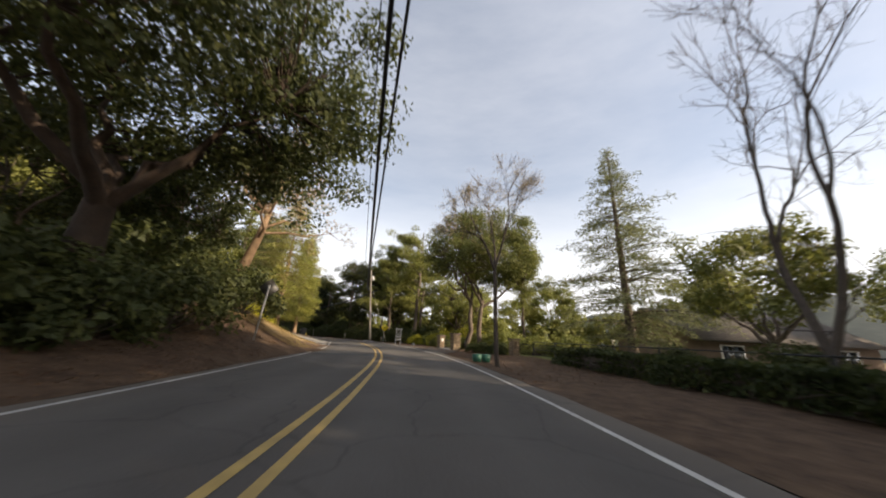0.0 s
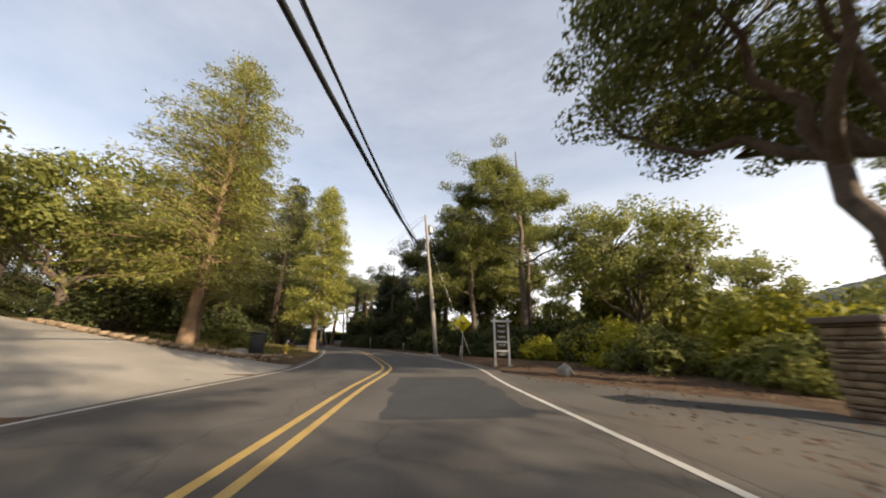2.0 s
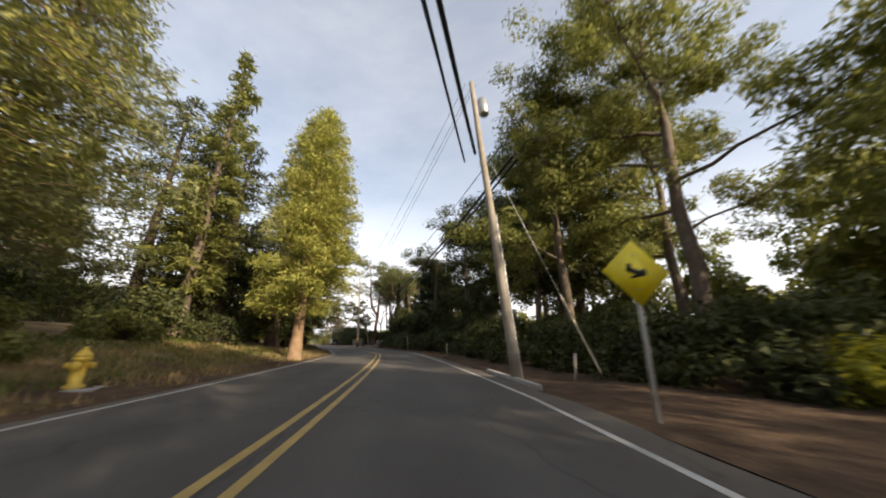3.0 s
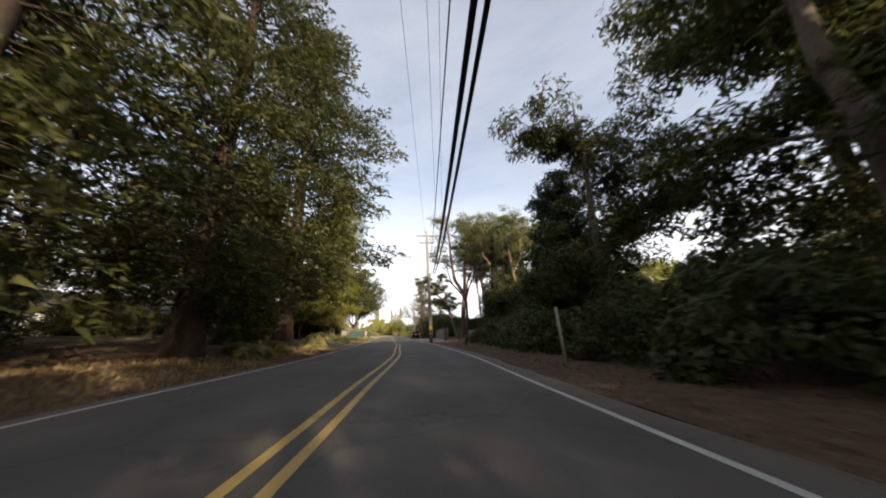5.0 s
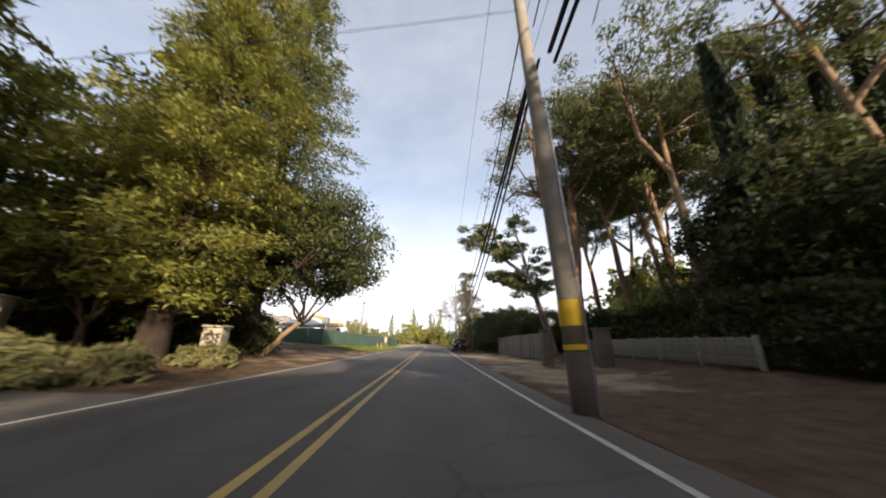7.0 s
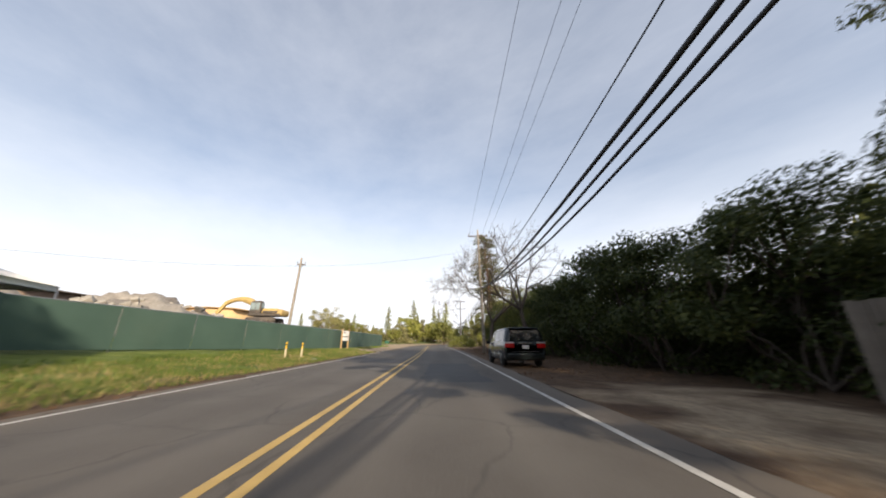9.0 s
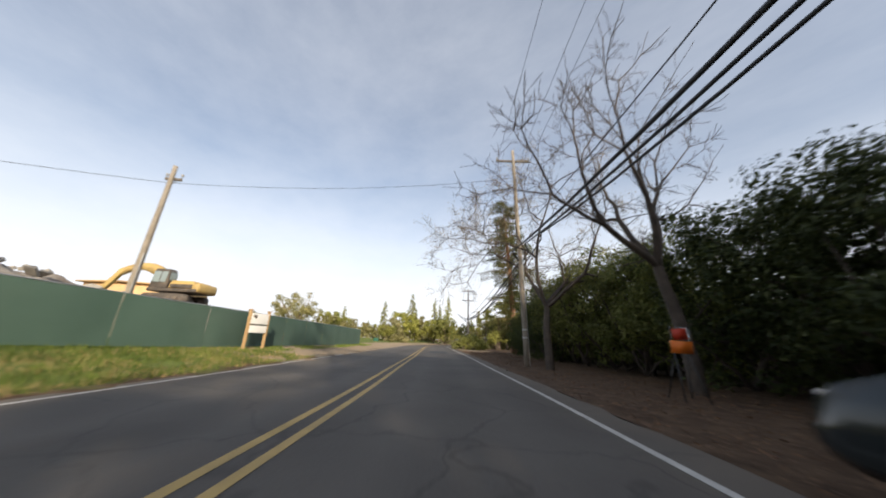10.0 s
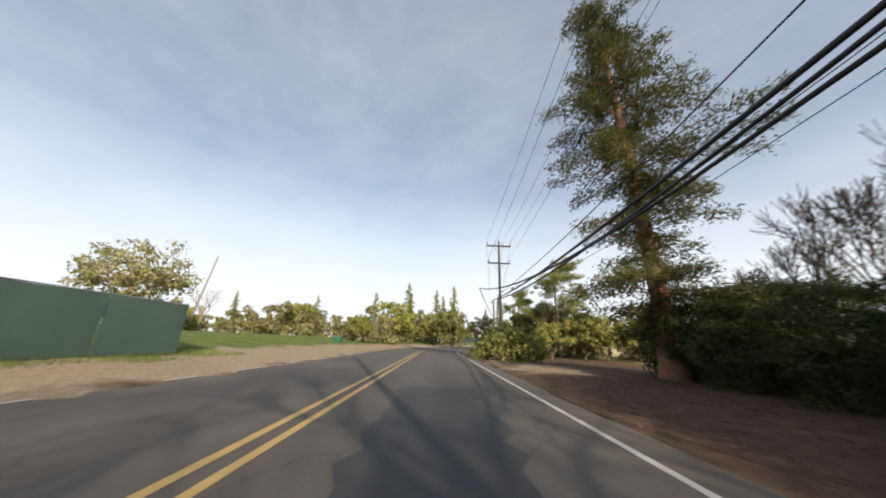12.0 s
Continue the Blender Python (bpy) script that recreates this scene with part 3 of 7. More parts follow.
def build_road():
    lo, hi = -80.0, 330.0
    ss0 = np.arange(lo, hi, 0.75)
    cols = np.linspace(0, 1, 25)
    rng = np.random.default_rng(3)
    ra, rb = right_edge(ss0) - 0.55 + rng.uniform(-0.06, 0.06, len(ss0)), left_edge(ss0) + 0.35 + rng.uniform(-0.06, 0.06, len(ss0))
    road = Geo()
    wear = []
    for c in cols:
        d = ra + (rb - ra) * c
        road.add(np.c_[place(ss0, d), np.zeros(len(ss0))])
        track = sum(np.exp(-((d - q) / 0.32)**2) for q in (-1.0, 0.55, 2.35, 3.9))
        rim = np.exp(-(c / 0.07)**2) + np.exp(-((c - 1.0) / 0.07)**2) + 0.0 * d
        wear.append(np.stack([np.clip(track, 0, 1), np.clip(rim, 0, 1), np.zeros(len(ss0)), np.ones(len(ss0))], 1))
    n = len(ss0)
    i, j = np.meshgrid(np.arange(len(cols) - 1), np.arange(n - 1), indexing="ij")
    road.f4.append(np.stack([i * n + j, (i + 1) * n + j, (i + 1) * n + j + 1, i * n + j + 1], -1).reshape(-1, 4))
    wear = np.concatenate(wear)
    # pavement edges drop to the soil
    ss = np.arange(lo, hi, 1.0)
    for fn, side in ((lambda s: right_edge(s) - 0.55, -1), (lambda s: left_edge(s) + 0.35, 1)):
        p, q = place(ss, fn(ss)), place(ss, fn(ss) + side * 0.25)
        n = len(ss)
        i = np.arange(n - 1)
        road.add(np.vstack([np.c_[p, np.full(n, -0.001)], np.c_[q, np.full(n, -0.12)]]), np.stack([i, n + i, n + i + 1, i + 1], -1))
    wear = np.vstack([wear, np.tile([0.0, 1.0, 0.0, 1.0], (road.n - len(wear), 1))])
    road_ob = solo("road", road, ASPHALT, "worn grey asphalt two-lane road", "road", kind="structure")
    at = road_ob.data.color_attributes.new("wear", "FLOAT_COLOR", "POINT")
    at.data.foreach_set("color", wear.astype(np.float32).ravel())
    part("white_edge_line", strip(lo, hi, lambda s: right_edge(s) - 0.048, lambda s: right_edge(s) + 0.048, 0.005), WHITE_PAINT, road_ob, "faded white edge line")
    part("white_edge_line", strip(lo, hi, lambda s: left_edge(s) - 0.048, lambda s: left_edge(s) + 0.048, 0.005), WHITE_PAINT, road_ob, "faded white edge line")
    def mid(s):
        return np.interp(s, [-100, 0, 8, 20, 40, 70, 100, 140, 170, 400], [1.1, 1.15, 1.35, 1.5, 1.35, 1.2, 1.3, 1.55, 1.8, 1.8])
    for o in (-0.15, 0.15):
        part("yellow_centre_line", strip(lo, hi, lambda s: mid(s) + o - 0.055, lambda s: mid(s) + o + 0.055, 0.005), YELLOW_PAINT, road_ob, "double yellow centre line")
    for a, b, d0, d1 in ((16, 17.2, -2, 4.6), (31, 36, -1.6, 0.6), (108, 113, -1.2, 0.3), (136, 143, -1.4, 0.4), (88, 90, 2.2, 3.6), (170, 176, -0.9, 0.8), (63, 66, 2.4, 4.2)):
        part("tar_patch", strip(a, b, d0, d1, 0.003, 0.4, 0.12, int(a)), PATCH, road_ob, "dark tar repair patch")


build_ground()
build_road()
# driveway apron across the road and its upper part
def build_driveway():
    g = Geo()
    dd = np.linspace(5.12, 30, 40)
    for d in dd:
        k = (d - 5.2) / 24.8
        a, b = 29.0 + 1.2 * min(1, k * 4) - 2.2 * max(0, 1 - k * 9), 40.0 - 3.5 * min(1, k * 2.2) + 2.0 * max(0, 1 - k * 9)
        row = np.linspace(a, b, 30) + k * 14
        p = place(row, np.full(30, d))
        z = np.maximum(ground_z(row, np.full(30, d)), -0.05) + 0.056 + 0.06 * min(1.0, (d - 5.12) / 1.5)
        g.add(np.c_[p, z])
    i, j = np.meshgrid(np.arange(len(dd) - 1), np.arange(29), indexing="ij")
    g.f4.append(np.stack([i * 30 + j, i * 30 + j + 1, (i + 1) * 30 + j + 1, (i + 1) * 30 + j], -1).reshape(-1, 4))
    solo("driveway", g, OLD_ASPHALT, "pale worn asphalt driveway rising beside the road", "driveway", kind="structure", smooth_shade=True)
build_driveway()


def apron(rows, mat, label):
    """Paved entrance beside the road; rows: (d, s from, s to)."""
    g = Geo()
    k = 24
    rng = np.random.default_rng(8)
    for d, a, b in rows:
        ss = np.linspace(a, b, k) + np.r_[rng.uniform(-0.25, 0.25), np.zeros(k - 2), rng.uniform(-0.25, 0.25)]
        dd = np.full(k, d)
        g.add(np.c_[place(ss, dd), np.maximum(ground_z(ss, dd), -0.05) + (0.056 if d > 0 else 0.052)])
    i, j = np.meshgrid(np.arange(len(rows) - 1), np.arange(k - 1), indexing="ij")
    g.f4.append(np.stack([i * k + j, i * k + j + 1, (i + 1) * k + j + 1, (i + 1) * k + j], -1).reshape(-1, 4))
    solo("driveway", g, mat, label, "driveway", kind="structure", smooth_shade=True)


WORN_ASPHALT = surface("worn_entrance_asphalt", (0.055, 0.05, 0.045), (0.11, 0.1, 0.088), 0.6, 30, 0.9, bump=0.35, dirt=(0.15, 0.115, 0.08), dirt_amount=0.6)
apron([(-2.3 - 0.5 * n, 19.5 + 0.9 * n, 37.0 - 0.75 * n) for n in range(8)], WORN_ASPHALT, "worn asphalt entrance before stone pillars")
apron([(5.3 + 0.8 * n, 93.5 + 0.35 * n * (1 if n > 3 else 0.6), 105.0 - 0.1 * n) for n in range(16)], WORN_ASPHALT, "shaded asphalt entrance to a gated drive")


# ---- trees ----
def unit(v):
    return v / (np.linalg.norm(v, axis=-1, keepdims=True) + 1e-9)


def bend(rng, a, b, k=5, sway=0.12, sag=0.0):
    """A crooked line from a to b."""
    a, b = np.asarray(a, float), np.asarray(b, float)
    t = np.linspace(0, 1, k)[:, None]
    span = np.linalg.norm(b - a)
    w = rng.normal(0, sway * span / 3, (k, 3)) * np.sin(np.pi * t)
    w[:, 2] += sag * span * np.sin(np.pi * t[:, 0])
    return a + (b - a) * t + w


def scatter_leaves(g, rng, centres, spread, count, size, flat=0.25, stretch=1.7, lift=0.2):
    """Leaves round many clump centres; spread is one radius or one for each."""
    n = len(centres)
    c = np.repeat(np.asarray(centres, float), count, axis=0)
    r = np.repeat(np.broadcast_to(np.asarray(spread, float), (n,)), count)[:, None]
    o = unit(rng.normal(size=(n * count, 3))) * rng.uniform(0.25, 1.0, (n * count, 1)) ** 0.6
    o[:, 2] *= 1 - flat
    c = c + o * r
    face = unit(unit(o) * 0.9 + rng.normal(0, 0.42, c.shape) + (0, 0, 0.25 + lift))
    along = unit(np.cross(face, rng.normal(size=c.shape)))
    across = np.cross(face, along)
    k = size * rng.uniform(0.6, 1.25, (len(c), 1))
    g.leaves(c, along * k * stretch / 2, across * k / 2)


def broadleaf(seed, height, radius, trunk_h, trunk_r, clumps, per, size, spread=0.2, lean=(0, 0), stems=1, shape=0.8, inner=0.4, fine=True, fork=None):
    """Trunk with limbs and a crown of leaf clumps with gaps between."""
    rng = np.random.default_rng(seed)
    wood, leaf, twigs = Geo(), Geo(), Geo()
    mid = np.array([lean[0], lean[1], trunk_h + (height - trunk_h) * 0.5])
    half = np.array([radius, radius, (height - trunk_h) * 0.52])
    cs = []
    while len(cs) < clumps:
        v = unit(rng.normal(size=3)) * rng.uniform(inner, 1.0) ** 0.6
        if v[2] < -0.55 and rng.random() < 0.75:
            continue
        lump = 1 + 0.22 * noise.noise(Vector((v[0] * 2 + seed, v[1] * 2, v[2] * 2)))
        cs.append(mid + v * half * lump * (1, 1, 1 if v[2] > 0 else shape))
    cs = np.array(cs)
    limbs = []
    for q in range(stems):
        off = np.array([0, 0, 0]) if stems == 1 else np.array([math.cos(q * 2.4), math.sin(q * 2.4), 0]) * trunk_r * 1.6
        top = np.array([*(fork or (lean[0] * 0.35, lean[1] * 0.35)), trunk_h]) + off * 1.3
        line = bend(rng, off + (0, 0, -0.3), top, 6, 0.1)
        wood.tube(line, np.linspace(trunk_r * 1.3, trunk_r * 0.8, 6) * (1.0 if stems == 1 else 0.7), 9)
        for n in range(6 if stems == 1 else 4):
            a = n * 2 * math.pi / 6 + rng.uniform(-0.4, 0.4) + q
            el = rng.uniform(0.35, 1.2)
            end = top + np.array([math.cos(a) * math.cos(el), math.sin(a) * math.cos(el), math.sin(el)]) * half * (0.75, 0.75, 1.1)
            limb = bend(rng, top - (0, 0, rng.uniform(0, 0.15) * trunk_h), end, 7, 0.09)
            twigs.tube(limb, np.linspace(trunk_r * 0.55, 0.03, 7), 6)
            limbs.append(limb[2:])
    nodes = np.concatenate(limbs)
    for c in cs if fine else cs[::4]:
        a = nodes[((nodes - c)**2).sum(1).argmin()]
        twigs.tube(bend(rng, a, c, 4, 0.08), [0.05, 0.035, 0.022, 0.01], 4 if fine else 3)
    scatter_leaves(leaf, rng, cs, radius * spread * rng.uniform(0.75, 1.3, len(cs)), per, size)
    return wood, leaf, twigs


def conifer(seed, height, radius, base_h, trunk_r, whorls, size, power=0.8, droop=0.25, rise=0.1, per=9, ragged=0.25, width=0.4, tip=0.03, tier_gap=0.0, lean=(0, 0), broad=0.27, outline=None):
    """Straight trunk with tiers of drooping boughs, each feathered with sprays."""
    rng = np.random.default_rng(seed)
    wood, leaf, boughs = Geo(), Geo(), Geo()
    k = 12
    t = np.linspace(0, 1, k)
    trunk = np.stack([lean[0] * t**1.5, lean[1] * t**1.5, t * height - 0.2], 1)
    wood.tube(trunk, trunk_r * (1 - t) ** 0.8 * (1 + 0.5 * np.exp(-t * 25)) + 0.02, 9)
    C, A, W = [], [], []
    for n in range(whorls):
        f = (n + rng.uniform(0, 1)) / whorls
        z = base_h + (height - base_h) * f
        length = (radius * (1 - f) ** power * rng.uniform(1 - ragged, 1 + ragged * 0.5) + tip * height * 0.4) * (1 - 0.35 * math.exp(-f * 9))
        if outline:
            length = float(np.interp(f, *zip(*outline))) * rng.uniform(1 - ragged, 1 + ragged * 0.4)
        tier = 1.0 if not tier_gap else 1 - tier_gap * (0.5 + 0.5 * math.sin(f * 38))
        length *= tier
        az = rng.uniform(0, 2 * math.pi)
        out = np.array([math.cos(az), math.sin(az), 0])
        u = np.linspace(0, 1, 5)
        base = np.array([np.interp(z, trunk[:, 2], trunk[:, 0]), np.interp(z, trunk[:, 2], trunk[:, 1]), z])
        line = base + out * (length * u)[:, None] + np.array([0, 0, 1.0]) * (length * (rise * u + droop * -(u**2)))[:, None]
        boughs.tube(line, np.linspace(0.04, 0.006, 5) * min(1.3, 0.4 + length / 5), 3)
        m = max(4, int(per * length / radius * 14))
        q = rng.uniform(0.12, 1.0, m) ** 0.8
        pts = np.stack([np.interp(q, u, line[:, a]) for a in range(3)], 1)
        side = np.cross(out, (0, 0, 1.0))
        sg = rng.uniform(-1, 1, (m, 1))
        reach = width * length * (1.05 - q)[:, None] + 0.15
        pts = pts + side * sg * reach + rng.normal(0, 0.16, (m, 3)) - (0, 0, 1) * np.abs(sg) * reach * droop * 0.7
        al = unit(out * 0.7 + side * sg + rng.normal(0, 0.5, (m, 3)) + (0, 0, -droop * 0.9))
        ac = unit(np.cross(al, rng.normal(0, 0.7, (m, 3)) + (0, 0, 1)))
        C.append(pts), A.append(al), W.append(ac)
    C, A, W = np.concatenate(C), np.concatenate(A), np.concatenate(W)
    k = size * 0.4 * rng.uniform(0.6, 1.3, (len(C), 1))
    leaf.leaves(C, A * k, W * k * broad)
    return wood, leaf, boughs


def pine(seed, height, radius, clear, trunk_r, clumps, per, size, flat=0.45, lean=(0, 0), forks=1, spread=0.165, split=6):
    """Tall bare trunk, upswept limbs, flat-topped needle clumps."""
    rng = np.random.default_rng(seed)
    wood, leaf, boughs = Geo(), Geo(), Geo()
    limbs = []
    for q in range(forks):
        a = q * 2.6 + rng.uniform(0, 1)
        end = np.array([lean[0] + (radius * 0.3 * math.cos(a) if forks > 1 else 0), lean[1] + (radius * 0.3 * math.sin(a) if forks > 1 else 0), height * 0.93])
        line = bend(rng, (0, 0, -0.3), end, 10, 0.016)
        if q:
            line[:split] = first[:split]
        first = line
        wood.tube(line, np.linspace(trunk_r * 1.1, 0.06, 10), 9)
        for n in range(10):
            f = rng.uniform(clear, 0.97)
            b = np.array([np.interp(f, np.linspace(0, 1, 10), line[:, k]) for k in range(3)])
            az = rng.uniform(0, 2 * math.pi)
            ln = radius * rng.uniform(0.5, 1.0) * (1.1 - 0.5 * (f - clear) / (1 - clear))
            e = b + np.array([math.cos(az) * ln, math.sin(az) * ln, ln * rng.uniform(0.1, 0.55)])
            limb = bend(rng, b, e, 6, 0.1)
            boughs.tube(limb, np.linspace(trunk_r * 0.32, 0.02, 6), 5)
            limbs.append(limb[2:])
    nodes = np.concatenate(limbs)
    cs = nodes[rng.integers(0, len(nodes), clumps)] + rng.normal(0, radius * 0.16, (clumps, 3)) * (1, 1, 0.6) + (0, 0, radius * 0.06)
    for c in cs:
        a = nodes[((nodes - c)**2).sum(1).argmin()]
        boughs.tube(bend(rng, a, c, 3, 0.1), [0.035, 0.022, 0.008], 3)
    scatter_leaves(leaf, rng, cs, radius * spread * rng.uniform(0.7, 1.3, clumps), int(per * 1.2), size * 0.54, flat, 3.4, 0.5)
    return wood, leaf, boughs


def spire(seed, height, radius, count, size):
    """Narrow column of dense upright sprays round a trunk."""
    rng = np.random.default_rng(seed)
    wood, leaf = Geo(), Geo()
    wood.tube([(0, 0, -0.2), (0, 0, height * 0.5), (0, 0, height * 0.96)], [0.16, 0.1, 0.02], 6)
    f = rng.uniform(0.03, 1, count)
    a = rng.uniform(0, 2 * np.pi, count)
    lump = 1 + 0.2 * np.sin(a * 3 + f * 17) * np.sin(f * 31 + a)
    r = radius * np.minimum(1, (f + 0.12) * 5) * (1 - f) ** 0.55 * lump * rng.uniform(0.6, 1.0, count)
    c = np.stack([np.cos(a) * r, np.sin(a) * r, f * height], 1)
    al = unit(np.stack([np.cos(a) * 0.5, np.sin(a) * 0.5, np.ones(count)], 1) + rng.normal(0, 0.3, (count, 3)))
    ac = unit(np.cross(al, rng.normal(size=(count, 3))))
    k = size * rng.uniform(0.6, 1.3, (count, 1))
    leaf.leaves(c, al * k, ac * k * 0.35)
    return wood, leaf


def bare(seed, height, spread, trunk_h, trunk_r, depth=6, stems=3, twigs=1.0, lean=(0, 0), buds=0, bud_size=0.07, upright=0.35):
    """Leafless tree: limbs forking again and again down to fine twigs."""
    rng = np.random.default_rng(seed)
    wood, fine, leaf = Geo(), Geo(), Geo()
    ends = []

    def shoot(p, direction, length, r0, r1, k, wander, sides):
        pts, d = [p], direction / np.linalg.norm(direction)
        for _ in range(k):
            d = d + rng.normal(0, wander, 3) + (0, 0, upright * 0.06)
            d = d / np.linalg.norm(d)
            pts.append(pts[-1] + d * length / k)
        (wood if r0 > trunk_r * 0.33 else fine).tube(np.array(pts), np.linspace(r0, r1, k + 1), sides)
        return np.array(pts), d

    def grow(p, direction, length, r, level):
        last = level >= depth
        tip = max(0.009, r * (0.7 if not last else 0.4))
        pts, d = shoot(p, direction, length, r, tip, 6 if level < 3 else 3, 0.07 if level < 2 else 0.13, max(3, 9 - level * 2))
        if last:
            ends.append(pts[-1])
            return
        n = stems if level == 0 else (3 if rng.random() < 0.35 else 2)
        base = rng.uniform(0, 6.28)
        ref = np.cross(d, (0.3, 0.5, 0.8))
        ref /= np.linalg.norm(ref)
        oth = np.cross(d, ref)
        for q in range(n):
            az = base + q * 2 * math.pi / n + rng.uniform(-0.4, 0.4)
            ang = rng.uniform(0.3, 0.62) * spread * (1.0 if q else 0.75)
            nd = d * math.cos(ang) + (ref * math.cos(az) + oth * math.sin(az)) * math.sin(ang)
            nl = (height - trunk_h) * 0.3 * rng.uniform(0.85, 1.1) if level == 0 else length * rng.uniform(0.68, 0.88)
            grow(pts[-1], nd, nl, tip * (0.95 if q == 0 else 0.78), level + 1)
        if level >= 1:
            for _ in range(int(3 * twigs)):
                i = rng.integers(1, len(pts))
                nd = d + rng.normal(0, 0.65, 3)
                sub, dd = shoot(pts[i], nd, length * rng.uniform(0.35, 0.65), max(0.009, tip * 0.35), 0.005, 3, 0.15, 3)
                ends.append(sub[-1])
                for _ in range(2):
                    end, _ = shoot(sub[rng.integers(1, 4)], dd + rng.normal(0, 0.6, 3), length * 0.25, max(0.007, tip * 0.2), 0.004, 2, 0.15, 3)
                    ends.append(end[-1])

    grow(np.array([0, 0, -0.2]), np.array([lean[0], lean[1], trunk_h]), math.sqrt(trunk_h**2 + lean[0]**2 + lean[1]**2) + 0.2, trunk_r, 0)
    if buds:
        scatter_leaves(leaf, rng, np.array(ends), 0.3, buds, bud_size)
    return wood, leaf, fine


def shrub(seed, radius, height, count, size, stretch=1.7):
    """Dome of leaves on short stems."""
    rng = np.random.default_rng(seed)
    wood, leaf = Geo(), Geo()
    k = max(10, int(count / 60))
    v = unit(rng.normal(size=(k, 3))) * rng.uniform(0.45, 1, (k, 1)) ** 0.5
    v[:, 2] = np.abs(v[:, 2])
    lump = np.array([1 + 0.3 * noise.noise(Vector((p[0] * 1.7 + seed, p[1] * 1.7, p[2] * 1.7))) for p in v])[:, None]
    cs = v * (radius, radius, height * 0.86) * lump + (0, 0, height * 0.08)
    for c in cs[:40]:
        wood.tube(bend(rng, (c[0] * 0.1, c[1] * 0.1, -0.1), c, 4, 0.12), [0.03, 0.022, 0.015, 0.006], 4)
    scatter_leaves(leaf, rng, cs, min(radius, height) * 0.3, 60, size, 0.2, stretch)
    return wood, leaf


def plant(name, geos, m, bark, leaf_mat, label, category="tree", group="", crown="crown", limb=None):
    wood, leaf = geos[:2]
    ob = thing(name, m, label, category, group)
    part("trunk" if category == "tree" else "woody_base", wood, bark, ob, "", True)
    if len(geos) > 2:
        tagged(part("branchwork", geos[2], limb or bark, ob), label="forking limbs and twigs", kind="stuff")
    if leaf.n:
        part(crown, leaf, leaf_mat, ob)
    return ob


def again(ob, places, low=0.85, high=1.15, seed=1):
    """Copies of a plant at (s, d) or (s, d, scale), each turned its own way."""
    rng = np.random.default_rng(seed)
    for s, d, *k in places:
        copy_thing(ob, spot(s, d, -0.05, rng.uniform(0, 360), (k[0] if k else 1.0) * rng.uniform(low, high)))


# the dark oak over the bank
plant("oak_tree", broadleaf(11, 13.4, 7.8, 3.8, 0.42, 280, 180, 0.14, 0.16, lean=(0.9, 0.3), inner=0.25), spot(8.8, 9.8), DARK_BARK, LEAF_OAK,
      "large dark evergreen oak on the roadside bank", "tree")
plant("oak_tree", broadleaf(12, 16.2, 7.2, 5.6, 0.36, 320, 230, 0.13, 0.155, lean=(1.5, 0.1), stems=2, inner=0.35, fork=(0.5, 0.0)), spot(31.6, -10.2), BARK, LEAF_FRESH,
      "rounded green oak with a forked trunk behind stone pillars", "tree")
round_tree = plant("oak_tree", broadleaf(13, 10.5, 5.2, 2.2, 0.3, 90, 110, 0.2, 0.21, fine=False), spot(40, 23), BARK, LEAF_GREEN,
      "broad green oak beyond the driveway", "tree", "green oaks")
again(round_tree, [(27, 21, 0.75), (34, 24, 0.8), (30, 27, 1.05), (24, 30, 1.0), (50, 19, 0.9), (56, 22, 1.0), (18, 26, 0.9), (36, 34, 1.1), (46, 32, 1.2)], seed=2)
plant("oak_tree", broadleaf(19, 11.5, 5.2, 2.6, 0.26, 120, 130, 0.16, 0.19), spot(42.8, -15.6), BARK, LEAF_GREEN,
      "round sunlit oak above roadside shrubs", "tree", "green oaks")
small_oak = plant("oak_tree", broadleaf(14, 11.5, 5.0, 2.6, 0.28, 90, 110, 0.2, 0.21, fine=False), spot(50.0, -24.0), BARK, LEAF_GREEN,
      "round green oak behind roadside shrubs", "tree", "green oaks")
again(small_oak, [(36, -24, 0.9), (22, -30, 0.8), (46, -34, 0.9), (60, -22, 1.0)], seed=3)

# the last three are unseen, added only to put the house in shade
again(round_tree, [(3, -24, 1.0), (9, -27, 0.9), (9, -42, 1.1), (2, -36, 1.1), (16, -46, 1.1)], seed=33)
# the last four stand out of view, added to cast shade on the bank
again(small_oak, [(12.5, -17.5, 0.62), (-3.5, -14.5, 1.4), (-11.0, -15.0, 1.45), (0.0, -25.0, 1.4), (-8.0, -25.0, 1.45)], seed=34)
# cedars and firs
deodar = conifer(21, 16.8, 8.2, 1.4, 0.3, 230, 0.32, 0.9, 0.3, 0.22, 24, 0.45, 0.34, tier_gap=0.5, broad=0.24)
plant("cedar_tree", deodar, spot(17.9, -15.3), BARK, LEAF_CEDAR, "blue-green cedar with wide drooping boughs behind a fence", "tree")
plant("cedar_tree", conifer(22, 17.5, 5.4, 2.6, 0.25, 250, 0.32, 0.6, 0.34, 0.26, 16, 0.45, 0.4, broad=0.24), spot(44.6, 10.4), TAN_BARK, LEAF_LIME,
      "tall feathery yellow-green cedar beside the driveway", "tree")
plant("cedar_tree", conifer(23, 16.0, 4.8, 2.4, 0.24, 220, 0.34, 0.65, 0.34, 0.26, 14, 0.45, 0.4), spot(49.4, 12.0), TAN_BARK, LEAF_CEDAR,
      "feathery grey-green cedar beside the lawn", "tree")
